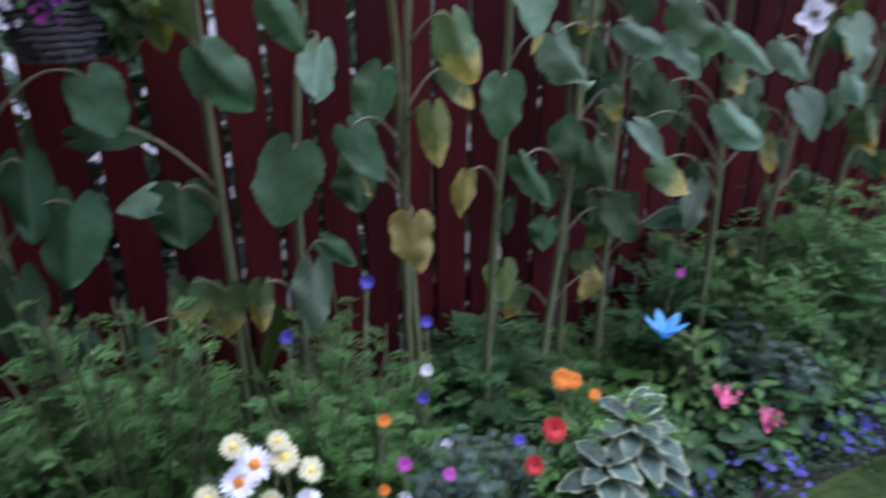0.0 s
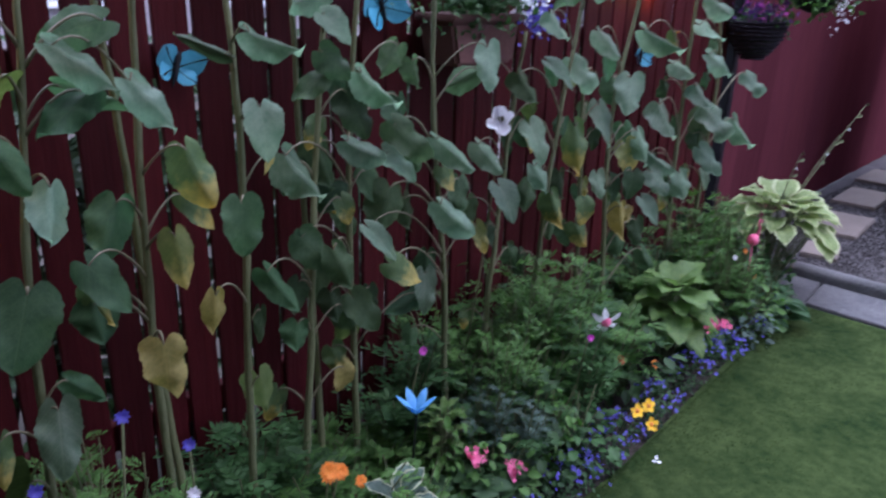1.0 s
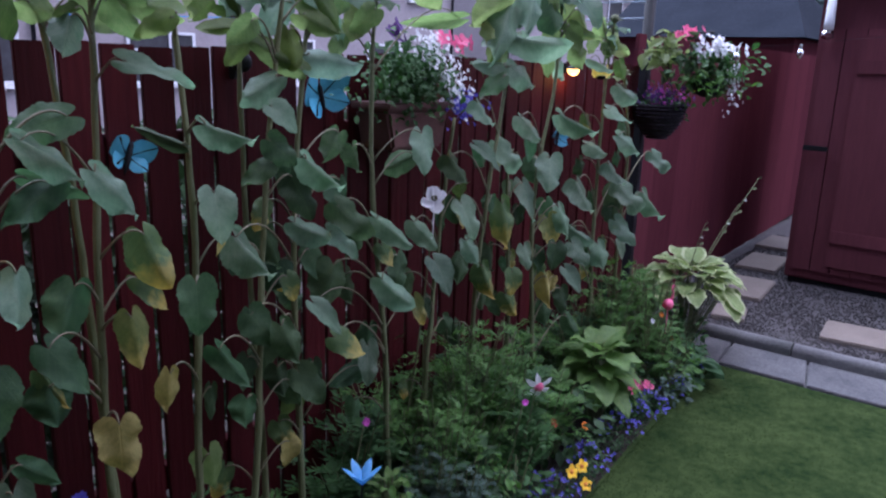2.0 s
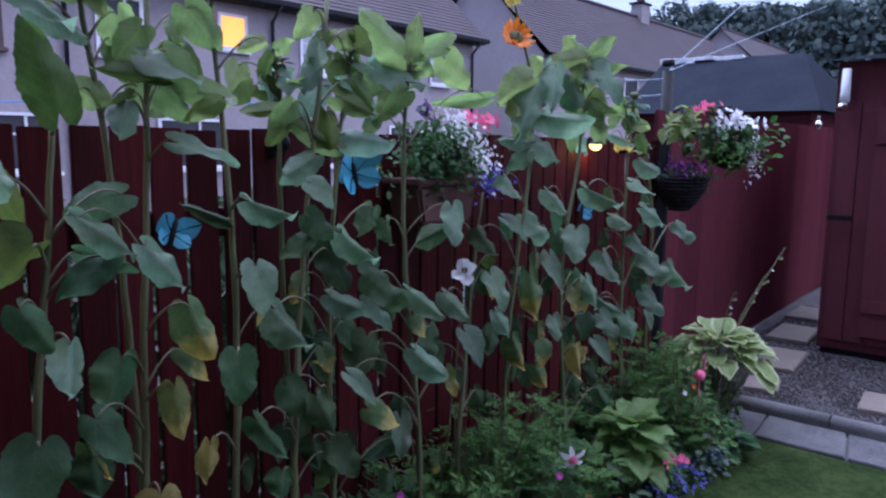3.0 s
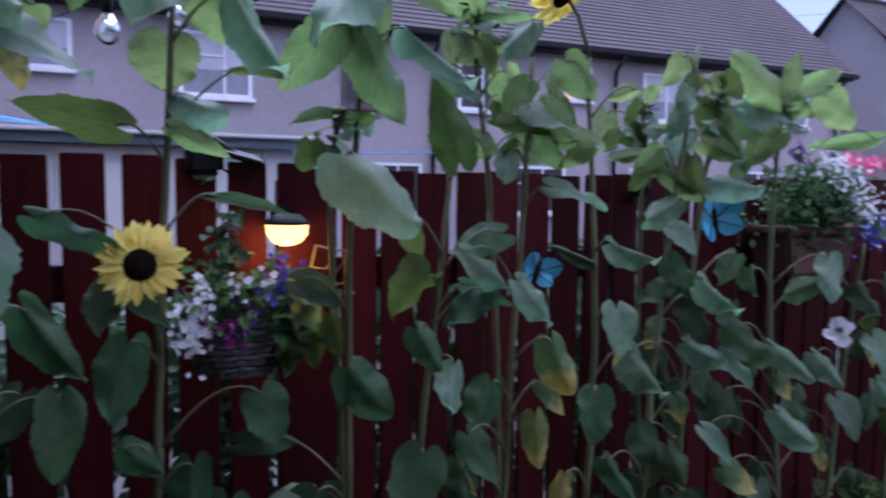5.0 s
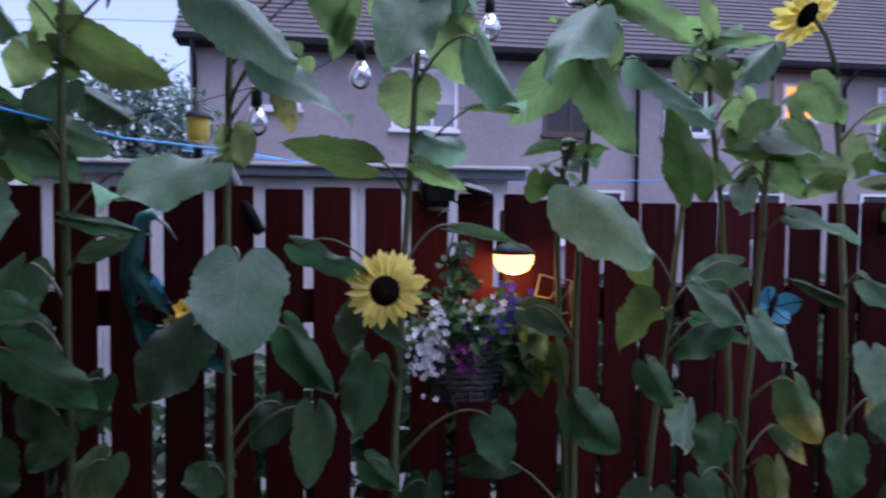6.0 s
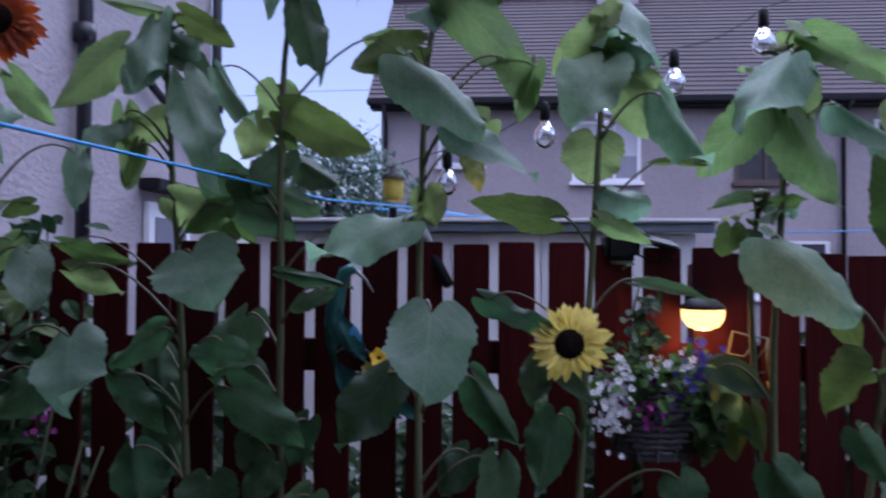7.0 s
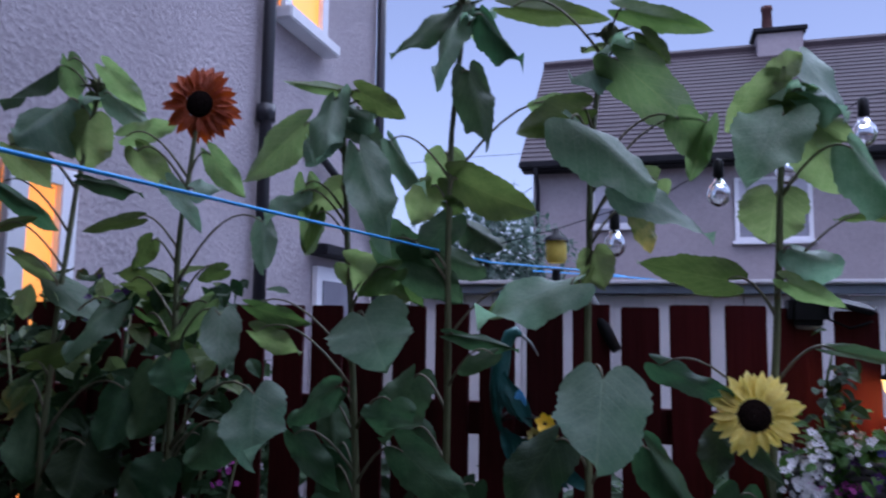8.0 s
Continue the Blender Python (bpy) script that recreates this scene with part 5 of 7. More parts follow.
flower_head(plants['B'], (3.18, -0.32, 2.262), (0.25, -1, -0.05), 0.092, "rust", 24, seed=1)
flower_head(plants['F'], (4.50, -0.36, 1.528), (-0.1, -1, 0.12), 0.081, "yellow", 17, seed=2)
part("side_stem", tube(bmesh.new(), [(4.54, -0.27, 1.33), (4.525, -0.28, 1.43), (4.505, -0.335, 1.525)], 0.006, 6), STEM, plants['F'], smooth=True)
flower_head(plants['J'], (5.5, -0.3, 2.165), (0.25, -0.8, -0.6), 0.08, "yellow", 18, seed=3)
part("side_stem", tube(bmesh.new(), [(5.572, -0.32, 2.02), (5.55, -0.3, 2.12), (5.51, -0.28, 2.19)], 0.006, 6), STEM, plants['J'], smooth=True)
flower_head(plants['O'], (6.885, -0.3, 2.09), (0.35, 0.7, -0.5), 0.068, "orange", 20, 0.25, seed=4)
flower_head(plants['O'], (6.865, -0.29, 2.245), (-0.85, -0.1, 0.1), 0.045, "yellow", 16, 0.1, seed=5)
part("side_stem", tube(bmesh.new(), [(7.0, -0.3, 1.95), (6.93, -0.29, 2.12), (6.89, -0.28, 2.24), (6.87, -0.28, 2.25)], 0.005, 6), STEM, plants['O'], smooth=True)
flower_head(plants['V'], (7.93, -0.24, 1.66), (-0.3, -0.2, -0.95), 0.06, "yellow", 13, 0.75, seed=6)


# ---- flower bed ----
def petal_ring(bm, place, normal, radius, count, width=0.45, cup=0.15, seed=0):
    rnd = random.Random(seed)
    n = Vector(normal).normalized()
    a = n.orthogonal().normalized()
    b = n.cross(a)
    for k in range(count):
        q = 2 * math.pi * (k + rnd.uniform(-0.12, 0.12)) / count
        out = a * math.cos(q) + b * math.sin(q)
        blade(bm, width, 4, 2, 0.1, -cup, 0.02, seed + k, False, facing(Vector(place) + out * radius * 0.12, out + n * 0.15, n, radius * 0.9), teeth=0)
    return bm


PETALS = {}


def stalk_flower(name, x, y, z, radius, count, material, eye, label, category, normal=(-0.2, -0.8, 0.6), width=0.45, cup=0.1, rings=1, group=""):
    """One bloom on its thin stalk, rooted in the bed."""
    rnd = random.Random(int(x * 977 + z * 131))
    plant = thing(name, x, y, 0, label, category, group)
    c = Vector((0, 0, z))
    part("stalk", tube(bmesh.new(), [(rnd.uniform(-0.04, 0.04), 0.06, -0.04), (rnd.uniform(-0.02, 0.02), 0.04, z * 0.6), c - Vector(normal) * 0.012], 0.0028, 5), STEM, plant, smooth=True)
    n = Vector(normal).normalized()
    a = n.orthogonal().normalized()
    key = (width, cup, material.name)
    if key not in PETALS:
        PETALS[key] = [mesh_of("petal", blade(bmesh.new(), width, 5, 3, 0.12, -cup + 0.08 * k, 0.03, k, False, teeth=0), material) for k in range(3)]
    for ring in range(rings):
        size = radius * (1 - 0.25 * ring)
        for k in range(count):
            q = 2 * math.pi * (k + 0.5 * ring + rnd.uniform(-0.15, 0.15)) / count
            out = a * math.cos(q) + n.cross(a) * math.sin(q)
            piece("petal", PETALS[key][k % 3], plant, facing(c + n * 0.004 * ring + out * size * 0.12, out + n * (0.15 + 0.2 * ring + rnd.uniform(-0.12, 0.12)), n, size * rnd.uniform(0.8, 0.98)))
    core = part("eye", sweep([(radius * 0.34, 0), (radius * 0.28, radius * 0.1), (0.001, radius * 0.16)], bmesh.new(), 10), eye, plant, "flower's raised centre", smooth=True)
    core.matrix_local = Matrix.Translation(c) @ Matrix((a, n.cross(a), n)).transposed().to_4x4()
    return plant


def feathery_mesh(height, spread, stems, seed, material, leaflet=0.02):
    rnd = random.Random(seed)
    bm, stalks = bmesh.new(), []
    for s in range(stems):
        q, out = rnd.uniform(0, 6.28), spread * rnd.uniform(0.15, 1)
        h = height * rnd.uniform(0.55, 1.05)
        base, tip = Vector((0.2 * out * math.cos(q), 0.2 * out * math.sin(q), 0)), Vector((out * math.cos(q), out * math.sin(q), h))
        path = [base.lerp(tip, k / 5) + Vector((0, 0, 0.12 * h * math.sin(math.pi * k / 5))) for k in range(6)]
        stalks.append(mesh_of("stalk", tube(bmesh.new(), path, 0.0022, 3, False), STEM))
        for k in range(8):
            c = path[1 + k * 4 // 8].lerp(path[2 + k * 4 // 8], (k * 4 % 8) / 8)
            w = rnd.uniform(0, 6.28)
            frond = Vector((math.cos(w), math.sin(w), rnd.uniform(0.0, 0.7))).normalized()
            side = frond.cross(Vector((0, 0, 1))).normalized()
            length = rnd.uniform(2.0, 3.6) * leaflet
            for j in range(6):
                p = c + frond * length * (j + 1) / 6 - Vector((0, 0, 0.25 * length * (j / 5) ** 2))
                for sgn in (-1, 1) if j < 5 else (0,):
                    d = (frond + side * sgn * 0.9 + Vector((0, 0, rnd.uniform(-0.3, 0.2)))).normalized()
                    e = d.cross(Vector((rnd.uniform(-0.3, 0.3), rnd.uniform(-0.3, 0.3), 1))).normalized() * leaflet * 0.17
                    l = leaflet * rnd.uniform(0.8, 1.35) * (1.15 - 0.1 * j)
                    bm.faces.new([bm.verts.new(v) for v in (p, p + d * l * 0.5 + e, p + d * l, p + d * l * 0.5 - e)])
    return stalks, mesh_of("foliage", bm, material, smooth=False)


def bushy_mesh(height, spread, leaves, size, seed, material, width=0.6, heart=False):
    rnd = random.Random(seed)
    bm, stalks = bmesh.new(), []
    for s in range(max(5, leaves // 9)):
        q, out = rnd.uniform(0, 6.28), spread * rnd.uniform(0.2, 0.9)
        stalks.append(mesh_of("stalk", tube(bmesh.new(), [(0, 0, 0), (out * 0.5 * math.cos(q), out * 0.5 * math.sin(q), height * 0.5), (out * math.cos(q), out * math.sin(q), height * rnd.uniform(0.7, 1))], 0.003, 4, False), STEM))
    for n in range(leaves):
        q, out = rnd.uniform(0, 6.28), spread * rnd.random() ** 0.6
        z = height * rnd.uniform(0.1, 1) * (1 - 0.35 * (out / spread) ** 2)
        way = Vector((math.cos(q + rnd.gauss(0, 0.6)), math.sin(q + rnd.gauss(0, 0.6)), rnd.uniform(-0.5, 0.5)))
        blade(bm, width, 5, 4, 0.15, rnd.uniform(0.05, 0.4), 0.03, n, heart, facing((out * math.cos(q), out * math.sin(q), z), way, (rnd.gauss(0, 0.4), rnd.gauss(0, 0.4), 1), size * rnd.uniform(0.6, 1.25)))
    return stalks, mesh_of("foliage", bm, material)


def planted(name, mesh, x, y, turn, scale, label, category, group="", z=-0.03):
    plant = thing(name, x, y, z, label, category, group)
    for data in mesh[0] + [mesh[1]]:
        ob = new("foliage" if data is mesh[1] else "stalk", data)
        ob.parent, ob.matrix_local = plant, pose(0, 0, 0, 0, 0, turn) @ Matrix.Diagonal((scale[0], scale[0], scale[1], 1))
    return plant


rnd = random.Random(21)
fern_meshes = [feathery_mesh(0.42, 0.2, 20, 60 + k, m, s) for k, (m, s) in enumerate(((FERN, 0.036), (LIGHT_FERN, 0.03), (FERN, 0.042), (LIGHT_FERN, 0.038)))]
wispy_meshes = [feathery_mesh(0.5, 0.15, 34, 70 + k, m, 0.018) for k, m in enumerate((GREY_GREEN, LIGHT_FERN))]
bush_meshes = [bushy_mesh(0.34, 0.19, 150, 0.055, 80 + k, m) for k, m in enumerate((FERN, GREY_GREEN, LIGHT_FERN))]
broad_meshes = [bushy_mesh(0.3, 0.17, 46, 0.13, 90 + k, m, 0.7, True) for k, m in enumerate((FERN, LEAF))]
low_meshes = [bushy_mesh(0.13, 0.14, 150, 0.03, 95 + k, m) for k, m in enumerate((FOLIAGE, DARK_FOLIAGE))]
for n in range(26):
    x = 4.35 + n * 0.175 + rnd.uniform(-0.05, 0.05)
    for y, meshes, tall in ((-0.2, fern_meshes, 1.25), (-0.45, fern_meshes + bush_meshes[:1], 1.0)):
        mesh = meshes[rnd.randrange(len(meshes))]
        s = rnd.uniform(0.8, 1.15)
        lush = 0.98 if x < 5.15 else 0.72 if x < 6.15 else 1.1 if x < 7.5 else 0.85 if x < 8.3 else 0.65
        if (5.9 < x < 6.3 or 7.4 < x < 8.0 or x > 8.5) and y < -0.3:
            continue
        planted("feathery_plant", mesh, x + rnd.uniform(-0.06, 0.06), y + rnd.uniform(-0.05, 0.05), rnd.uniform(0, 360), (s, s * tall * lush * rnd.uniform(0.8, 1.1)), "green feathery-leaved bedding plant growing in the border", "bedding plant", "bedding plants in the border")
for n in range(22):
    x = 4.4 + n * 0.2
    mesh = (bush_meshes + wispy_meshes + broad_meshes)[rnd.randrange(7)]
    if 7.3 < x < 8.1 or 6.95 < x < 7.3:
        continue
    s = rnd.uniform(0.75, 1.05)
    planted("leafy_plant", mesh, x + rnd.uniform(-0.08, 0.08), -0.58 + rnd.uniform(-0.05, 0.05), rnd.uniform(0, 360), (s * 0.9, s * rnd.uniform(0.7, 0.95)), "leafy green bedding plant at the front of the border", "bedding plant", "leafy plants in the border")
for x, y, tall in ((4.55, -0.35, 1.5), (4.66, -0.48, 1.75), (4.72, -0.42, 1.6), (4.75, -0.28, 1.25), (5.06, -0.42, 1.3), (5.12, -0.5, 1.15), (5.24, -0.42, 1.1), (5.2, -0.3, 1.2), (4.3, -0.4, 1.4), (8.36, -0.44, 1.2), (8.5, -0.36, 1.25), (8.28, -0.5, 0.9)):
    planted("feathery_plant", wispy_meshes[1], x, y, rnd.uniform(0, 360), (1.25, tall), "soft feathery pale green plant in the border", "bedding plant", "bedding plants in the border")
for n, (x, y, tall) in enumerate(((6.56, -0.4, 1.45), (6.76, -0.34, 1.8), (6.94, -0.36, 1.65), (7.12, -0.3, 1.45), (8.06, -0.34, 1.7), (8.24, -0.3, 1.75))):
    planted("feathery_plant", fern_meshes[1 + 2 * (n % 2)], x, y, 67 * n, (0.85, tall), "tall feathery light green plant at the back of the border", "bedding plant", "bedding plants in the border")
for n, (x, y, tall) in enumerate(((6.0, -0.52, 0.95), (6.24, -0.42, 1.1), (6.62, -0.56, 1.05))):
    planted("leafy_plant", bush_meshes[2], x, y, 110 * n, (0.62, tall), "fresh light green leafy plant in the border", "bedding plant", "leafy plants in the border")
for x, y, tall in ((8.72, -0.52, 0.95), (8.86, -0.46, 1.1), (8.6, -0.56, 0.7)):
    planted("leafy_plant", bush_meshes[0], x, y, rnd.uniform(0, 360), (0.7, tall), "dark green leafy bedding plant beside the paving", "bedding plant", "leafy plants in the border")
for x, y, tall in ((5.34, -0.58, 0.85), (6.42, -0.45, 0.8), (6.5, -0.55, 0.7)):
    planted("wispy_plant", wispy_meshes[0], x, y, rnd.uniform(0, 360), (0.9, tall), "grey-green wispy flowering plant in the border", "bedding plant")

# lobelia along the lawn's edge
for n in range(17):
    x = 5.95 + n * 0.168
    y = -0.72 + 0.055 * (x - 6) + rnd.uniform(-0.03, 0.03)
    mound = thing("lobelia", x, y, 0, "low mound of deep blue lobelia spilling onto the lawn", "lobelia", "lobelias edging the lawn")
    ob = new("foliage", low_meshes[n % 2][1])
    ob.parent = mound
    ob.matrix_local = pose(0, 0, -0.03, 0, 0, rnd.uniform(0, 360)) @ Matrix.Diagonal((0.62, 0.62, rnd.uniform(0.8, 1.1), 1))
    bm = bmesh.new()
    for k in range((70, 8, 46, 0, 60, 16)[n % 6]):
        q, out = rnd.uniform(0, 6.28), 0.12 * rnd.random() ** 0.5
        z = 0.09 * (1 - (out / 0.15) ** 2) + rnd.uniform(0.0, 0.03)
        petal_ring(bm, (out * math.cos(q), out * math.sin(q), z), (rnd.gauss(0, 0.5), -0.5 + rnd.gauss(0, 0.5), 0.7), rnd.uniform(0.007, 0.011), 5, 0.7, 0.1, k)
    tagged(part("bloom_carpet", bm, BLUE_BLOOM, mound, "tiny blue flowers"), kind="stuff")

for n, (x, z, r) in enumerate([(4.895, 0.548, 0.038), (4.86, 0.525, 0.036), (4.986, 0.435, 0.03), (4.861, 0.605, 0.027), (4.951, 0.555, 0.032), (4.998, 0.516, 0.027), (4.945, 0.589, 0.022), (4.799, 0.507, 0.028), (4.914, 0.467, 0.025)]):
    stalk_flower("daisy", x, -0.66 - 0.012 * (n % 3), z, r, 18, WHITE_BLOOM if n < 3 else CREAM_BLOOM, PETAL_ORANGE if n < 2 else PETAL_YELLOW, "white daisy with an orange eye" if n < 3 else "cream daisy with a yellow centre", "daisy", (-0.05 + 0.1 * (n % 3), -0.75, 0.75), 0.34, -0.05, 1, "daisies in the border")
for x, y, z, r, m, label in ((5.611, -0.62, 0.36, 0.034, RED_BLOOM, "dark red"), (5.561, -0.62, 0.262, 0.028, RED_BLOOM, "dark red"), (5.709, -0.5, 0.4, 0.032, PETAL_ORANGE, "orange"), (5.745, -0.5, 0.385, 0.026, PETAL_ORANGE, "orange"), (5.818, -0.5, 0.314, 0.02, PETAL_ORANGE, "orange"), (5.166, -0.65, 0.556, 0.016, PETAL_ORANGE, "orange"), (5.159, -0.65, 0.368, 0.015, PETAL_ORANGE, "orange"), (5.207, -0.65, 0.424, 0.018, MAGENTA_BLOOM, "magenta"), (5.315, -0.65, 0.354, 0.017, MAGENTA_BLOOM, "magenta"), (5.494, -0.65, 0.389, 0.016, BLUE_BLOOM, "blue"), (7.131, -0.55, 0.241, 0.022, PETAL_RUST, "rust red"), (7.43, -0.55, 0.11, 0.022, PETAL_ORANGE, "orange")):
    stalk_flower("border_flower", x, y, z, r, 16, m, DISC if m is not PETAL_ORANGE else PETAL_ORANGE, "%s daisy-like bedding flower on a thin stalk" % label, "flower", (-0.2, -0.75, 0.6), 0.4, 0.1, 2, "bedding flowers")
for x, y, z, m, label in ((5.315, -0.5, 0.463, BLUE_BLOOM, "violet-blue"), (5.192, -0.5, 0.802, BLUE_BLOOM, "violet-blue"), (5.013, -0.5, 0.713, BLUE_BLOOM, "violet-blue"), (5.327, -0.5, 0.671, BLUE_BLOOM, "violet-blue"), (5.326, -0.5, 0.54, WHITE_BLOOM, "white"), (5.377, -0.5, 0.304, WHITE_BLOOM, "white"), (6.25, -0.3, 0.5, MAGENTA_BLOOM, "pink-mauve"), (6.83, -0.58, 0.455, MAGENTA_BLOOM, "magenta"), (8.41, -0.55, 0.26, PETAL_ORANGE, "orange"), (8.36, -0.5, 0.4, PETAL_ORANGE, "orange"), (8.24, -0.5, 0.395, WHITE_BLOOM, "white"), (5.2, -0.67, 0.35, WHITE_BLOOM, "white")):
    stalk_flower("border_flower", x, y, z, 0.017, 9, m, m, "%s single bedding flower on a thin stalk" % label, "flower", (-0.3, -0.8, 0.4), 0.5, 0.3, 2, "bedding flowers")
for x, y, z in ((7.032, -0.7, 0.115), (7.12, -0.7, 0.1), (7.085, -0.74, 0.05)):
    stalk_flower("pansy", x, y, z, 0.03, 5, YELLOW_BLOOM, PETAL_ORANGE, "bright yellow pansy at the edge of the lawn", "pansy", (-0.5, -0.7, 0.5), 0.85, 0.05, 1, "pansies at the lawn's edge")
stalk_flower("lily", 6.95, -0.57, 0.475, 0.065, 6, WHITE_BLOOM, PINK_BLOOM, "white lily with a pink throat in the border", "lily", (-0.5, -0.75, -0.25), 0.42, -0.25)
tagged(part("fallen_petal", petal_ring(bmesh.new(), (6.936, -0.85, 0.012), (-0.2, -0.5, 1), 0.02, 3, 0.7, 0.2, 4), WHITE_BLOOM), "white petal fallen on the lawn", "petal")

# pink geranium clusters
for x, y, z in ((6.37, -0.62, 0.15), (6.24, -0.55, 0.21), (8.02, -0.58, 0.12), (7.93, -0.55, 0.14)):
    plant = thing("geranium", x, y, 0, "pink geranium with round leaves at the lawn's edge", "geranium", "geraniums in the border")
    ob = new("foliage", broad_meshes[0][1])
    ob.parent, ob.matrix_local = plant, pose(0, 0.05, -0.03) @ Matrix.Diagonal((0.5, 0.5, 0.5, 1))
    for k in range(14):
        part("bloom", petal_ring(bmesh.new(), (rnd.gauss(0, 0.022), rnd.gauss(0, 0.016), z + rnd.gauss(0, 0.016)), (rnd.gauss(0, 0.4), -0.8, 0.5), 0.016, 5, 0.8, 0.05, k), PINK_BLOOM, plant, "pink flower")


def hosta(x, y, spread, height, count, length, label, edge_material=None, inner=LIME, width=0.62, rise=0.5, sink=0.55):
    rnd = random.Random(int(x * 100))
    plant = thing("hosta", x, y, 0, label, "hosta")
    for k in range(count):
        q = 2.4 * k + rnd.uniform(-0.3, 0.3)
        s = k / count
        out = Vector((math.cos(q), math.sin(q), 0))
        foot = out * spread * (0.2 + 0.5 * s) + Vector((0, 0, height * (1.0 - sink * s)))
        way = out + Vector((0, 0, rise - 1.0 * s + rnd.uniform(-0.15, 0.15)))
        bm = blade(bmesh.new(), width, 9, 8, 0.12, 0.22 + 0.2 * s, 0.05, k, True)
        if edge_material:
            bm.faces.ensure_lookup_table()
            for i, f in enumerate(bm.faces):
                if i % 8 in (0, 7) or i >= 64:
                    f.material_index = 1
        leaf = part("leaf", bm, [inner, edge_material or inner], plant, smooth=True)
        leaf.matrix_local = facing(foot, way, Vector((0, 0, 1)) - out * 0.2, length * rnd.uniform(0.75, 1.1))
        part("stalk", tube(bmesh.new(), [(0, 0, -0.03), foot * 0.6, foot], 0.004, 5), STEM, plant, smooth=True)
    return plant


hosta(7.68, -0.47, 0.17, 0.42, 32, 0.145, "bushy lime green broad-leaved plant in the border", None, LIME, 0.85, 0.6)
big = hosta(9.0, -0.42, 0.36, 0.56, 44, 0.165, "large hosta with pale-edged green leaves beside the kerb", PALE_EDGE, PALE_LIME, 0.9, 0.6, 0.3)
for a, b in (((9.2, -0.44, 0.55), (9.9, -0.5, 1.0)), ((9.15, -0.42, 0.5), (9.6, -0.47, 0.84)), ((8.99, -0.4, 0.5), (9.06, -0.45, 0.8))):
    a, b = Vector(a) - Vector((8.98, -0.42, 0)), Vector(b) - Vector((8.98, -0.42, 0))
    spike = part("flower_stalk", tube(bmesh.new(), [a * 0.5, a, a.lerp(b, 0.5) + Vector((0, 0, 0.02)), b], [0.0034, 0.003, 0.0024, 0.0016], 5), STEM, big, "bent flower stalk going to seed", smooth=True)
    for k in range(4):
        c = a.lerp(b, 0.55 + 0.15 * k)
        bm = blade(bmesh.new(), 0.5, 4, 4, 0.5, 0.2, 0.02, k, False, facing(c, (0.6 * (-1) ** k, -0.5, 0.3), (0, -1, 0.4), 0.042), teeth=0)
        part("seed_bell", bm, WHITE_BLOOM if k == 1 else STEM, spike, smooth=True)
hosta(5.88, -0.6, 0.16, 0.3, 30, 0.085, "small hosta with broad cream leaf edges in the border", CREAM_EDGE, GREY_GREEN, 0.85, 0.45)
hosta(5.76, -0.66, 0.1, 0.24, 18, 0.085, "small hosta with broad cream leaf edges in the border", CREAM_EDGE, GREY_GREEN, 0.95, 0.45)
hosta(6.24, -0.42, 0.07, 0.34, 24, 0.06, "yellow-green leafy plant in the border", None, LIME, 0.5, 0.8)
hosta(6.62, -0.5, 0.08, 0.3, 24, 0.12, "bushy green leafy plant in the border", None, FOLIAGE, 0.5, 0.8)

# sky-blue star flower on a rod
star = thing("blue_flower_ornament", 6.11, -0.42, 0.1, "sky-blue star-shaped flower ornament on a rod", "ornament")
part("rod", tube(bmesh.new(), [(0, 0.02, -0.05), (0, 0, 0.27)], 0.004, 6), BLACK, star)
for k in range(6):
    q = k * math.pi / 3 + 0.3
    out = Vector((math.cos(q), math.sin(q), 2.6))
    bm = blade(bmesh.new(), 0.4, 8, 4, -0.15, 0.42, 0.0, k, False, facing((0, 0, 0.27), out, Vector((-math.cos(q), -math.sin(q), 0.9)), 0.085), teeth=0)
    part("petal", bm, SKY_BLOOM, star, smooth=True)

# white trumpet flower with tendrils, on its stalk among the leaves
trumpet = thing("white_flower_ornament", 6.61, -0.286, 0.025, "white trumpet flower with curling tendrils among the leaves", "flower")
part("stalk", tube(bmesh.new(), [(-0.12, 0.08, -0.04), (-0.03, 0.04, 0.6), (0.02, 0.02, 1.1), (0.01, 0, 1.19)], 0.003, 5), STEM, trumpet, smooth=True)
for k in range(5):
    q = 2 * math.pi * k / 5
    out = Vector((0.6 * math.cos(q), -0.75 * math.cos(q), 1.25 * math.sin(q)))
    part("petal", blade(bmesh.new(), 0.95, 6, 4, 0.1, -0.25, 0.05, k, False, facing(Vector((0, 0, 1.205)) + out * 0.005, out + Vector((-0.45, -0.35, 0.3)), (-0.6, -0.45, 0.65), 0.056), teeth=0), WHITE_BLOOM, trumpet, smooth=True)
throat = part("throat", sweep([(0.012, 0.012), (0.008, 0.006), (0.001, 0.004)], bmesh.new(), 10), PETIOLE, trumpet, "greenish throat of the flower", smooth=True)
throat.matrix_local = Matrix.Translation((-0.006, -0.005, 1.205)) @ Vector((-0.6, -0.45, 0.65)).to_track_quat("Z", "Y").to_matrix().to_4x4()
for k in range(4):
    part("tendril", tube(bmesh.new(), [(0, 0, 1.2), (-0.04, -0.03, 1.22 - 0.05 * k), (-0.085, -0.06, 1.27 - 0.06 * k)], 0.0012, 4), WHITE_BLOOM, trumpet)

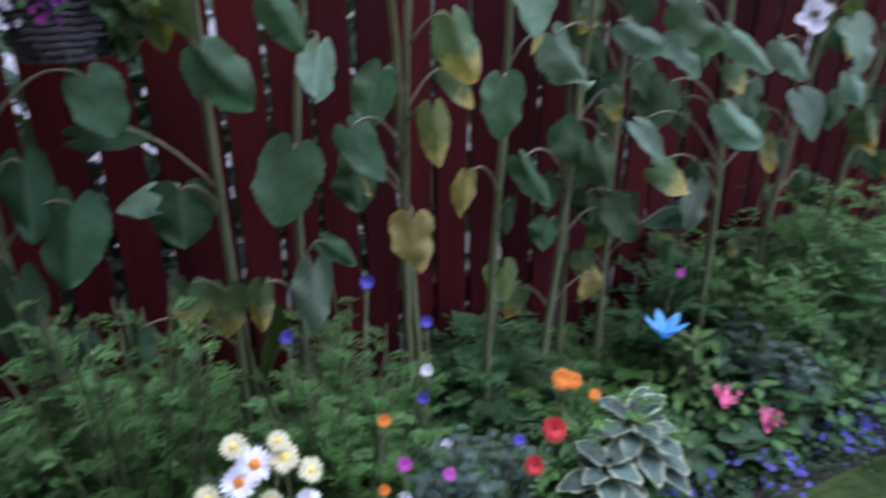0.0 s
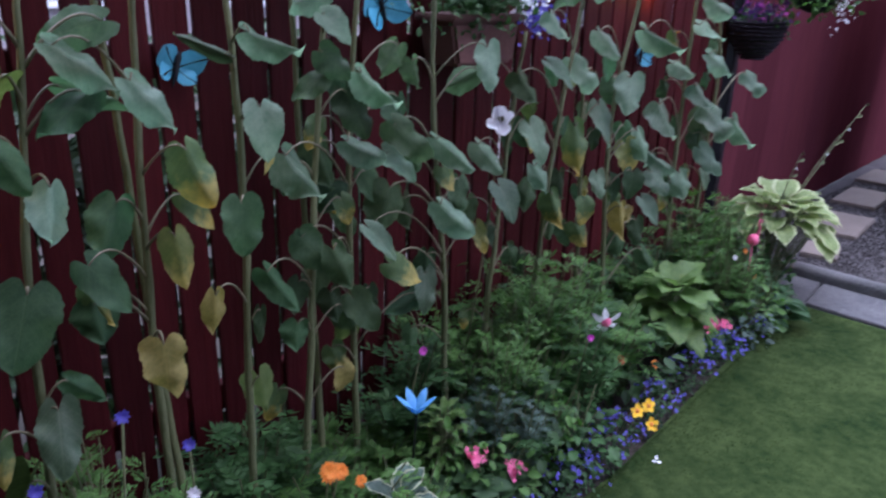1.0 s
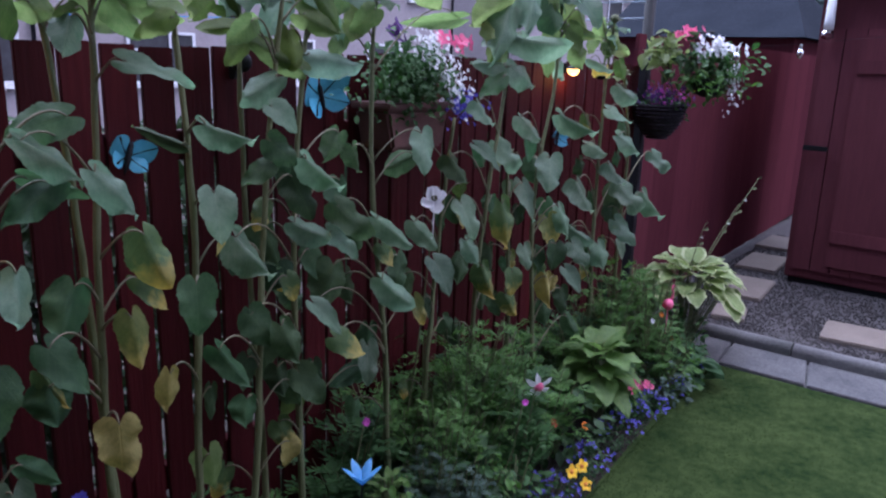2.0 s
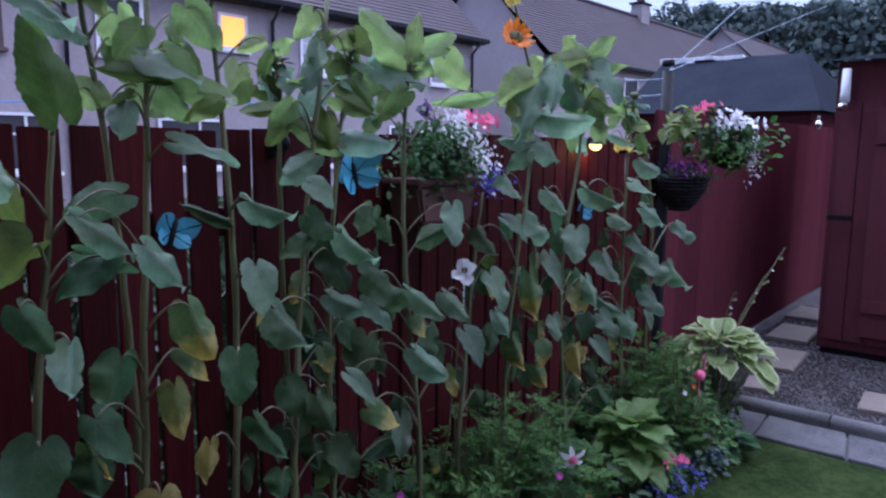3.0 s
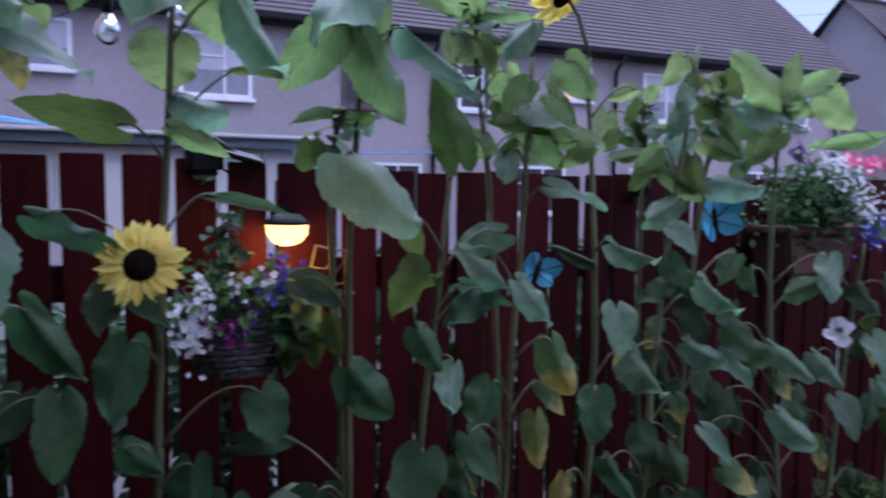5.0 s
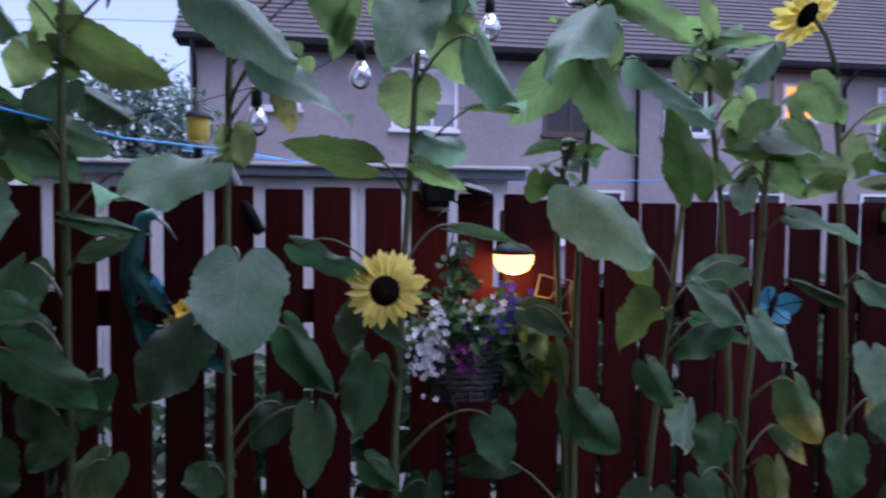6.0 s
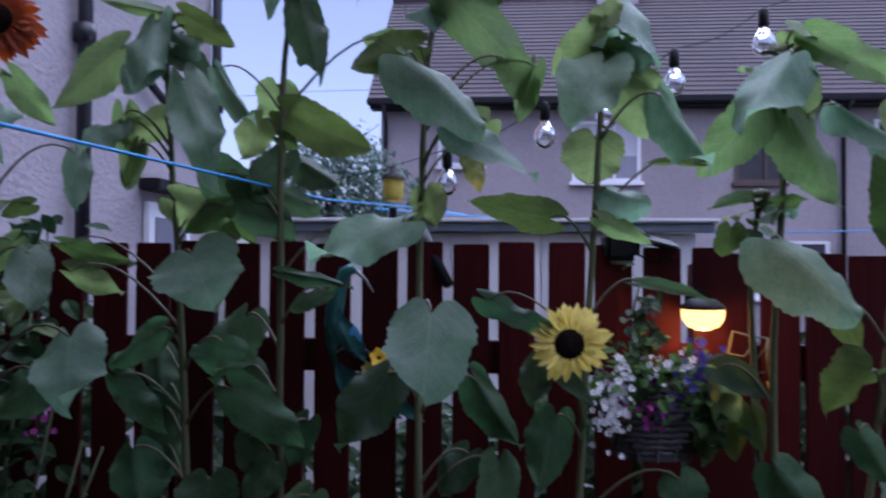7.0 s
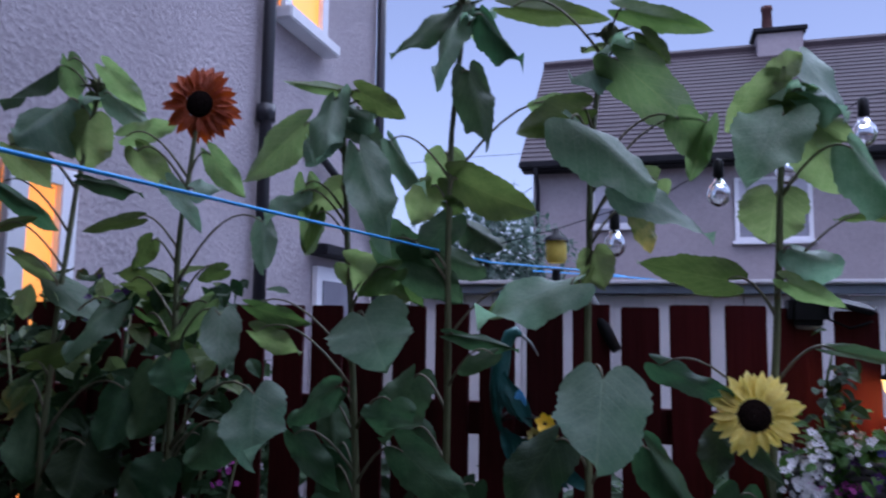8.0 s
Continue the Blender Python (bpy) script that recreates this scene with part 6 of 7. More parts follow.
flamingo = bmesh.new()
bmesh.ops.create_uvsphere(flamingo, u_segments=14, v_segments=8, radius=1, matrix=pose(8.45, -0.5, 0.44, 0, 20, 20) @ Matrix.Diagonal((0.05, 0.03, 0.032, 1)))
tube(flamingo, [(8.485, -0.5, 0.45), (8.51, -0.5, 0.48), (8.5, -0.5, 0.515), (8.51, -0.5, 0.535), (8.53, -0.5, 0.53)], [0.011, 0.008, 0.007, 0.011, 0.004], 7)
tube(flamingo, [(8.45, -0.5, 0.42), (8.46, -0.5, 0.2), (8.45, -0.5, -0.04)], 0.004, 5)
tagged(part("flamingo_ornament", flamingo, PINK_BLOOM, smooth=True), "pink plastic wading bird ornament on a leg", "ornament")

# ---- things on the fence ----
def butterfly(x, z, size, tilt):
    toy = thing("butterfly_ornament", x, -0.03, z, "blue metal butterfly ornament with dark wing edges on the fence", "ornament", "butterfly ornaments")
    toy.rotation_euler = (0, radians(tilt), 0)
    for sx in (-1, 1):
        for up, s in ((0.75, 1.0), (-0.55, 0.75)):
            bm = blade(bmesh.new(), 0.85, 7, 6, 0.0, -0.25, 0.01, 3, False, facing((0.004 * sx, 0, 0), (sx, -0.35, up), (0, -1, 0), size * s), teeth=0)
            wing = part("wing", bm, BLUE_WING, toy, smooth=True)
            w = Vector((sx, -0.35, up)).normalized()
            bm = tube(bmesh.new(), [Vector((0, -0.006, 0)), w * size * s * 0.5 + Vector((0, -0.012, 0)), w * size * s * 0.9 + Vector((0, -0.03, 0))], [0.0028, 0.0014, 0.003], 4)
            part("wing_vein", bm, BLACK, wing)
    part("body", sweep([(0.001, -0.05), (0.007, -0.03), (0.008, 0.03), (0.001, 0.045)], bmesh.new(), 8, (0, -0.01, 0)), BLACK, toy, smooth=True)


butterfly(5.606, 1.436, 0.08, 18)
butterfly(6.3, 1.585, 0.132, -14)
butterfly(7.9, 1.36, 0.1, 10)


def solar_lamp(x, z, r, label):
    lamp = thing("solar_lamp", x, -0.02, z, label, "fence lamp", "solar lamps on the fence")
    part("glass_bowl", sweep([(r, 0), (r * 0.95, -r * 0.45), (r * 0.7, -r * 0.8), (r * 0.3, -r * 0.95), (0.001, -r * 0.98)], bmesh.new(), 18, (0, -r - 0.02, 0)), LAMP_GLOW, lamp, "glowing warm half-round bowl", smooth=True)
    part("cap", sweep([(0.001, r * 0.55), (r * 0.6, r * 0.5), (r * 1.02, r * 0.16), (r * 1.05, 0.001), (r * 0.9, 0.0005)], bmesh.new(), 18, (0, -r - 0.02, 0)), BLACK, lamp, smooth=True)
    bulb = bpy.data.lights.new("lamp_bulb", "POINT")
    bulb.energy, bulb.color, bulb.shadow_soft_size = 5.5 * r, (1.0, 0.45, 0.1), 0.01
    ob = new("lamp_bulb", bulb)
    ob.parent, ob.location = lamp, (0, -r - 0.02, -r * 1.25)
    part("back_plate", box(bmesh.new(), -r * 0.5, r * 0.5, -0.014, 0.008, -r * 0.7, r * 0.9, 0.004), BLACK, lamp)


solar_lamp(4.848, 1.588, 0.052, "black solar fence lamp with a warm glowing bowl")
solar_lamp(7.96, 1.695, 0.031, "small solar fence lamp glowing warm")


def flower_mass(parent, name, material, count, centre, spread, radius, petals_each=5, seed=0, hang=0.0, label=""):
    rnd = random.Random(seed)
    bm = bmesh.new()
    for k in range(count):
        if count <= 40:
            bm = bmesh.new()
        p = Vector((rnd.gauss(0, spread[0]), rnd.gauss(0, spread[1]), rnd.gauss(0, spread[2])))
        p.z -= hang * abs(p.x) + hang * rnd.random() * 0.1
        petal_ring(bm, Vector(centre) + p, (rnd.gauss(0, 0.4), -0.8, rnd.gauss(0.3, 0.4)), radius * rnd.uniform(0.7, 1.2), petals_each, 0.8, 0.08, k)
        if count <= 40:
            part("bloom", bm, material, parent)
    if count > 40:
        tagged(part("bloom_spray", bm, material, parent, label), kind="stuff")


def leaf_mass(parent, material, count, centre, spread, size, seed=0):
    rnd = random.Random(seed)
    bm = bmesh.new()
    for k in range(count):
        p = Vector(centre) + Vector((rnd.gauss(0, spread[0]), rnd.gauss(0, spread[1]), rnd.gauss(0, spread[2])))
        blade(bm, 0.6, 4, 2, 0.2, 0.3, 0.03, k, False, facing(p, (rnd.gauss(0, 1), rnd.gauss(-0.5, 0.6), rnd.gauss(0, 0.7)), (rnd.gauss(0, 0.5), -0.5, 1), size * rnd.uniform(0.6, 1.3)))
    return part("foliage", bm, material, parent)


# wicker basket of white and violet flowers
basket = thing("wicker_basket", 4.71, -0.16, 1.25, "grey wicker wall basket planted with flowers on the fence", "planter")
for n in range(13):
    z = 0.005 + n * 0.0145
    w = 0.13 * math.sin(0.62 + 0.95 * n / 12)
    ring = [((w + 0.005 * (-1) ** (k + n)) * math.cos(q), -0.02 + 0.6 * (w + 0.007 * (-1) ** (k + n)) * math.sin(q), z + 0.0015 * (-1) ** k) for k, q in enumerate(2 * math.pi * k / 24 for k in range(25))]
    part("wicker_strand", tube(bmesh.new(), ring, 0.0065, 6, False), WICKER, basket, smooth=True)
for k in range(12):
    q = 2 * math.pi * k / 12
    part("wicker_stake", tube(bmesh.new(), [(0.082 * math.cos(q), -0.02 + 0.05 * math.sin(q), 0), (0.13 * math.cos(q), -0.02 + 0.08 * math.sin(q), 0.2)], 0.005, 5), WICKER, basket)
part("soil", box(bmesh.new(), -0.09, 0.09, -0.07, 0.03, 0.02, 0.16), SOIL, basket)
bouquet = thing("basket_planting", 4.71, -0.16, 1.42, "white, violet and plum trailing flowers in the wicker basket", "flowers")
leaf_mass(bouquet, LIGHT_FERN, 420, (0.0, -0.06, 0.015), (0.065, 0.035, 0.035), 0.03, 2)
leaf_mass(bouquet, FOLIAGE, 46, (0.105, -0.06, -0.05), (0.025, 0.02, 0.04), 0.05, 9)
for n, (x, z, lean, size) in enumerate(((0.165, -0.03, 0.1, 0.135), (0.125, -0.05, -0.15, 0.12), (0.2, -0.04, 0.3, 0.1))):
    part("drooping_leaf", blade(bmesh.new(), 0.62, 14, 6, -0.2, 0.15, 0.04, 70 + n, True, facing((x, -0.07 - 0.012 * n, z), (lean, -0.12, -1), (0.15, -1, 0.1), size)), UNDER, bouquet, "hanging olive-green leaf", smooth=True)
# leafy sprig standing up beside the lamp, and pale bare stalks lit by it
sprig = [(-0.01, -0.04, 0.0), (-0.03, -0.04, 0.09), (-0.05, -0.05, 0.17), (-0.035, -0.05, 0.235)]
part("sprig_stem", tube(bmesh.new(), sprig, [0.004, 0.0035, 0.003, 0.002], 6), UNDER, bouquet)
leaf_mass(bouquet, DARK_FOLIAGE, 42, (-0.03, -0.045, 0.13), (0.017, 0.016, 0.055), 0.038, 31)
for path in (((0.19, 0.065, -0.02), (0.2, 0.075, 0.06), (0.215, 0.085, 0.115), (0.25, 0.075, 0.105), (0.292, 0.065, 0.1)), ((0.215, 0.065, -0.03), (0.25, 0.07, 0.03), (0.285, 0.065, 0.075), (0.292, 0.065, 0.1)), ((0.292, 0.065, 0.1), (0.285, 0.055, 0.06), (0.29, 0.055, 0.01)), ((0.2, 0.075, 0.06), (0.235, 0.065, 0.055), (0.262, 0.065, 0.09)), ((0.21, 0.055, 0.0), (0.24, 0.055, 0.012), (0.28, 0.055, 0.02))):
    part("stalk", tube(bmesh.new(), path, 0.0028, 6), PETIOLE, bouquet, smooth=True)
flower_mass(bouquet, "white_blooms", WHITE_BLOOM, 96, (-0.105, -0.115, -0.01), (0.021, 0.018, 0.046), 0.0095, 5, 3, 0.3)
flower_mass(bouquet, "white_blooms", WHITE_BLOOM, 30, (-0.03, -0.125, 0.04), (0.06, 0.02, 0.028), 0.009, 5, 4)
flower_mass(bouquet, "blue_blooms", BLUE_BLOOM, 75, (0.095, -0.08, 0.03), (0.03, 0.03, 0.032), 0.01, 5, 5)
flower_mass(bouquet, "violet_blooms", VIOLET_BLOOM, 22, (-0.02, -0.09, -0.03), (0.04, 0.02, 0.025), 0.015, 5, 6)
flower_mass(bouquet, "magenta_blooms", MAGENTA_BLOOM, 18, (-0.04, -0.115, -0.04), (0.03, 0.012, 0.025), 0.01, 5, 7)
flower_mass(bouquet, "yellow_blooms", YELLOW_BLOOM, 5, (0.185, -0.04, 0.015), (0.02, 0.015, 0.01), 0.011, 5, 8)

# terracotta trough
trough = thing("terracotta_trough", 6.64, -0.1, 1.4, "terracotta coloured plant trough hung on the fence", "planter")
bm = box(bmesh.new(), -0.17, 0.17, -0.085, 0.08, 0.0, 0.14, 0.012)
for v in bm.verts:
    v.co.x *= 0.82 + 1.3 * v.co.z
part("body", bm, TERRACOTTA, trough)
part("rim", box(bmesh.new(), -0.185, 0.185, -0.1, 0.085, 0.141, 0.165, 0.006), TERRACOTTA, trough)
filling = thing("trough_planting", 6.64, -0.1, 1.565, "white alyssum, pink petunias and blue lobelia over dark foliage", "flowers")
leaf_mass(filling, FERN, 1300, (-0.03, -0.06, 0.08), (0.1, 0.045, 0.06), 0.03, 12)
for n, (x, z) in enumerate(((-0.02, 0.21), (0.03, 0.165), (0.09, 0.115), (0.15, 0.065), (0.2, 0.02))):
    flower_mass(filling, "white_blooms", WHITE_BLOOM, 56, (x, -0.12, z), (0.03, 0.03, 0.035), 0.0085, 5, 13 + 20 * n)
flower_mass(filling, "blue_blooms", BLUE_BLOOM, 110, (0.24, -0.1, -0.01), (0.025, 0.03, 0.03), 0.01, 5, 15, 0.2)
flower_mass(filling, "pink_blooms", PINK_BLOOM, 4, (0.13, -0.07, 0.23), (0.012, 0.012, 0.008), 0.036, 5, 16)
flower_mass(filling, "pink_blooms", PINK_BLOOM, 4, (0.25, -0.07, 0.215), (0.014, 0.012, 0.01), 0.034, 5, 18)
flower_mass(filling, "violet_blooms", VIOLET_BLOOM, 5, (-0.1, -0.06, 0.235), (0.012, 0.012, 0.01), 0.036, 5, 17)

# hanging baskets on the corner post
hanging = thing("hanging_basket", 8.93, -0.14, 1.3, "dark woven hanging basket with purple flowers", "hanging basket")
part("liner", sweep([(0.02, 0.004), (0.085, 0.034), (0.128, 0.1), (0.143, 0.19), (0.13, 0.195)], bmesh.new(), 20), BLACK, hanging, smooth=True)
for n in range(10):
    w = 0.154 * math.sin(0.28 + 1.25 * n / 9) ** 0.8
    ring = [((w + 0.004 * (-1) ** (k + n)) * math.cos(q), (w + 0.004 * (-1) ** (k + n)) * math.sin(q), 0.008 + 0.021 * n) for k, q in enumerate(2 * math.pi * k / 24 for k in range(25))]
    part("wicker_strand", tube(bmesh.new(), ring, 0.009, 6, False), DARK_WICKER, hanging, smooth=True)
leaf_mass(hanging, FOLIAGE, 220, (0, 0, 0.2), (0.07, 0.07, 0.045), 0.035, 22)
flower_mass(hanging, "purple_blooms", MAGENTA_BLOOM, 60, (-0.02, -0.02, 0.26), (0.06, 0.06, 0.03), 0.011, 5, 23)
flower_mass(hanging, "violet_blooms", VIOLET_BLOOM, 160, (-0.02, -0.02, 0.25), (0.065, 0.065, 0.035), 0.014, 5, 24)
for k in range(3):
    q = k * 2.1
    part("chain", tube(bmesh.new(), [(0.14 * math.cos(q), 0.14 * math.sin(q), 0.2), (0.0, 0.02, 0.6)], 0.003, 5), BLACK, hanging)
part("bracket", tube(bmesh.new(), [(0.05, 0.1, 0.6), (0.0, 0.02, 0.62), (0.0, -0.28, 0.62)], 0.008, 6), BLACK, hanging)
pot = thing("hanging_pot", 8.93, -0.42, 1.56, "hanging pot of white and pink petunias with trailing stems", "hanging basket")
part("bowl", sweep([(0.03, 0.0), (0.08, 0.02), (0.11, 0.09), (0.115, 0.1), (0.1, 0.1)], bmesh.new(), 18), BLACK, pot, smooth=True)
leaf_mass(pot, FERN, 360, (0, -0.03, 0.15), (0.07, 0.1, 0.06), 0.045, 32)
leaf_mass(pot, LIGHT_FERN, 130, (-0.07, 0.0, 0.08), (0.05, 0.09, 0.045), 0.05, 37)
leaf_mass(pot, YOUNG, 70, (-0.02, 0.3, 0.24), (0.05, 0.05, 0.045), 0.085, 33)
leaf_mass(pot, LEAF, 34, (-0.04, 0.12, 0.2), (0.05, 0.05, 0.04), 0.085, 39)
flower_mass(pot, "white_blooms", WHITE_BLOOM, 38, (-0.05, -0.03, 0.27), (0.03, 0.07, 0.022), 0.034, 5, 34)
flower_mass(pot, "pink_blooms", PINK_BLOOM, 12, (-0.02, 0.15, 0.355), (0.02, 0.05, 0.012), 0.034, 5, 35)
flower_mass(pot, "trailing_blooms", WHITE_BLOOM, 95, (-0.03, -0.14, 0.06), (0.02, 0.025, 0.075), 0.0095, 5, 36)
for k in range(3):
    q = k * 2.1
    part("chain", tube(bmesh.new(), [(0.1 * math.cos(q), 0.1 * math.sin(q), 0.1), (0.0, 0.14, 0.36)], 0.0025, 5), BLACK, pot)

# painted metal hummingbird with gold blossoms and curled wire
bird = thing("hummingbird_ornament", 3.95, -0.03, 1.6, "teal painted metal hummingbird ornament with gold blossoms on the fence", "ornament")
part("body", tube(bmesh.new(), [(0.034, -0.03, 0.072), (0.022, -0.032, 0.082), (0.006, -0.034, 0.072), (-0.006, -0.034, 0.046), (-0.018, -0.036, 0.0), (-0.026, -0.036, -0.06), (-0.029, -0.034, -0.12), (-0.02, -0.03, -0.17)], [0.006, 0.015, 0.019, 0.016, 0.024, 0.022, 0.013, 0.005], 12), TEAL, bird, smooth=True)
part("beak", tube(bmesh.new(), [(0.034, -0.03, 0.074), (0.058, -0.034, 0.055), (0.079, -0.036, 0.022)], [0.006, 0.004, 0.002], 6), GREY_PAINT, bird, "pale metal beak", smooth=True)
for k in range(6):
    part("wing_feather", blade(bmesh.new(), 0.3, 8, 3, 0.12, 0.12, 0.02, 5 + k, False, facing((-0.014 + 0.004 * k, -0.05 - 0.002 * k, 0.0 - 0.008 * k), (-0.35 + 0.17 * k, -0.12, -0.9), (0.1, -1, 0.2), 0.075 + 0.011 * k)), TEAL, bird, smooth=True)
part("wing_feather", blade(bmesh.new(), 0.5, 6, 4, 0.1, 0.2, 0.02, 6, False, facing((0.035, -0.064, -0.06), (0.08, -0.1, -1), (0, -1, 0.2), 0.062)), SKY_BLOOM, bird, "bright blue feather", smooth=True)
for k in range(4):
    part("tail_feather", blade(bmesh.new(), 0.2, 7, 3, 0.1, 0.1, 0.02, 7 + k, False, facing((-0.02 + 0.012 * k, -0.032, -0.15 - 0.01 * k), (0.25 + 0.3 * k, -0.06, -0.75), (0, -1, 0.1), 0.13 + 0.035 * k)), TEAL, bird, smooth=True)
for k, (x, z, r) in enumerate(((0.1, -0.142, 0.021), (0.073, -0.172, 0.016), (0.118, -0.168, 0.013))):
    part("blossom", petal_ring(bmesh.new(), (x, -0.066, z), (0.2, -1, 0.3), r * 1.3, 6, 0.8, 0.3, k), YELLOW_BLOOM if k == 0 else YELLOWED, bird, "gold metal blossom", smooth=True)
for k in range(3):
    loop = [(-0.02 + (0.05 + 0.012 * k) * (1 - math.cos(q)), -0.05 - 0.006 * k, -0.15 + (0.035 - 0.008 * k) * math.sin(q)) for q in (0.5 + j * 0.45 for j in range(10))]
    part("wire", tube(bmesh.new(), loop, 0.0022, 5), BLACK if k else GREY_PAINT, bird, "thin curled wire", smooth=True)

spot = thing("solar_spotlight", 4.69, 0.02, 1.752, "black solar spotlight clipped over the fence top", "garden light")
part("housing", box(bmesh.new(), -0.07, 0.02, -0.055, 0.03, -0.045, 0.03, 0.014), BLACK, spot)
part("lens", sweep([(0.03, 0.0), (0.026, -0.008), (0.001, -0.01)], bmesh.new(), 14, (-0.025, -0.02, -0.046)), GREY_PAINT, spot, "grey lamp lens", smooth=True)
panel = part("panel", box(bmesh.new(), -0.06, 0.06, -0.045, 0.045, 0.0, 0.014, 0.004), BLACK, spot)
panel.matrix_local = pose(0.055, -0.015, 0.0, 12, 14, 0)
part("clip", box(bmesh.new(), -0.04, -0.01, -0.022, -0.01, -0.12, -0.04, 0.003), BLACK, spot)
part("arm", tube(bmesh.new(), [(-0.03, -0.01, 0.02), (0.0, -0.015, 0.045), (0.05, -0.015, 0.01)], 0.008, 7), BLACK, spot, smooth=True)
part("cable", tube(bmesh.new(), [(0.02, -0.03, -0.03), (0.06, -0.045, -0.05), (0.11, -0.03, -0.035), (0.13, 0.0, 0.0)], 0.003, 5), BLACK, spot, smooth=True)
stick = thing("black_torch", 4.15, 0.0, 1.75, "black plastic garden torch leaning over the fence", "garden light")
part("shaft", tube(bmesh.new(), [(-0.02, 0.05, 0.05), (0.07, -0.03, -0.11)], [0.02, 0.014], 10), BLACK, stick, smooth=True)
ball = thing("solar_ball", 5.964, -0.06, 1.69, "small black round solar light at the fence top", "garden light")
bm = bmesh.new()
bmesh.ops.create_uvsphere(bm, u_segments=14, v_segments=10, radius=0.032)
part("globe", bm, BLACK, ball, smooth=True)
part("clip", box(bmesh.new(), -0.012, 0.012, 0.02, 0.045, -0.05, 0.03, 0.003), BLACK, ball)
lantern = thing("yellow_lantern", 4.04, 0.2, 1.86, "yellow lantern with a black cap on a post behind the fence", "lantern")
part("body", sweep([(0.024, 0.02), (0.03, 0.032), (0.03, 0.075), (0.026, 0.085)], bmesh.new(), 14), PETAL_YELLOW, lantern, smooth=True)
part("cap", sweep([(0.037, 0.082), (0.033, 0.094), (0.012, 0.104), (0.009, 0.12), (0.001, 0.122)], bmesh.new(), 14), BLACK, lantern, smooth=True)
part("pole", tube(bmesh.new(), [(0, 0, -1.9), (0, 0, 0.0)], 0.012, 7), BLACK, lantern)

# festoon of clear bulbs
festoon = thing("festoon_lights", 0, 0, 0, "string of unlit clear bulbs with black sockets above the fence", "string lights")
spots = [(3.7, 1.86), (4.228, 1.965), (4.455, 2.075), (4.596, 2.12), (4.75, 2.195), (4.95, 2.285), (5.3, 2.45), (5.8, 2.6)]
cable = []
for (xa, za), (xb, zb) in zip(spots, spots[1:]):
    cable += [(xa + (xb - xa) * s, -0.22, za + (zb - za) * s - 0.02 * math.sin(math.pi * s)) for s in (0, 0.25, 0.5, 0.75)]
part("cable", tube(bmesh.new(), cable, 0.0012, 5), BLACK, festoon)
for x, z in spots[1:6]:
    socket = part("socket", sweep([(0.004, 0.0), (0.011, -0.006), (0.012, -0.04), (0.009, -0.046)], bmesh.new(), 10, (x, -0.22, z)), BLACK, festoon, smooth=True)
    part("bulb", sweep([(0.009, -0.046), (0.013, -0.054), (0.022, -0.066), (0.026, -0.082), (0.022, -0.098), (0.012, -0.107), (0.001, -0.11)], bmesh.new(), 14, (x, -0.22, z)), GLASS, socket, "clear glass bulb", smooth=True)

# second string of bulbs, from the fence out over the lawn
string = thing("festoon_lights", 0, 0, 0, "string of small clear bulbs running from the fence over the lawn", "string lights")
part("cable", tube(bmesh.new(), [(7.3, -0.02, 1.74), (7.7, -0.4, 1.785), (8.138, -0.803, 1.815), (8.368, -1.018, 1.84), (9.6, -1.9, 2.0), (11.05, -3.0, 2.3)], 0.0009, 4), BLACK, string)
for x, y, z in ((8.138, -0.803, 1.815), (8.368, -1.018, 1.84)):
    socket = part("socket", sweep([(0.003, 0.0), (0.006, -0.004), (0.006, -0.02), (0.004, -0.022)], bmesh.new(), 8, (x, y, z)), GREY_PAINT, string, smooth=True)
    part("bulb", sweep([(0.004, -0.022), (0.011, -0.03), (0.015, -0.042), (0.012, -0.056), (0.005, -0.064), (0.001, -0.065)], bmesh.new(), 12, (x, y, z)), GLASS, socket, "clear glass bulb", smooth=True)

# blue clothes lines and pole
line = thing("clothes_line", 0, 0, 0, "bright blue plastic clothes line stretched across the garden", "clothes line", "clothes lines")
a, b = Vector((3.638, -1.327, 1.879)), Vector((3.881, 0.05, 1.87))
part("line", tube(bmesh.new(), [a + (a - b) * 2.2 + Vector((0, 0, 0.05)), a + (a - b) * 0.6 + Vector((0, 0, 0.012)), a, a.lerp(b, 0.5), b, (4.06, 1.2, 1.93), (4.15, 2.45, 1.99)], 0.0033, 6), ROPE, line, smooth=True)
far_line = thing("clothes_line", 0, 0, 0, "blue clothes line with red pegs in the next garden", "clothes line", "clothes lines")
part("line", tube(bmesh.new(), [(3.6, 2.5, 2.03), (4.15, 2.5, 1.99), (5.0, 2.5, 1.9), (5.8, 2.5, 1.885), (6.7, 2.5, 1.91), (8.6, 2.5, 2.0)], 0.004, 6), ROPE, far_line)
for x, z in ((5.0, 1.88), (6.64, 1.87), (7.05, 1.92), (8.2, 1.94)):
    part("peg", box(bmesh.new(), x - 0.012, x + 0.012, 2.485, 2.515, z - 0.05, z + 0.03, 0.004), RED_BLOOM, far_line, "red plastic peg")
pole = thing("washing_pole", 9.21, 0.1, 0, "dark metal washing line pole with white cords", "pole")
part("pole", tube(bmesh.new(), [(0, 0, -0.05), (0, 0, 2.17)], 0.036, 10), BLACK, pole, smooth=True)
part("cap", tube(bmesh.new(), [(0, 0, 2.2), (0, 0, 2.24)], 0.04, 10), BLACK, pole, smooth=True)
for end in ((13.78, 0.27, 3.25), (13.3, 0.81, 3.46)):
    part("cord", tube(bmesh.new(), [(0, 0, 2.17), Vector(end) - Vector((9.21, 0.1, 0))], 0.0032, 5), CORD, pole)
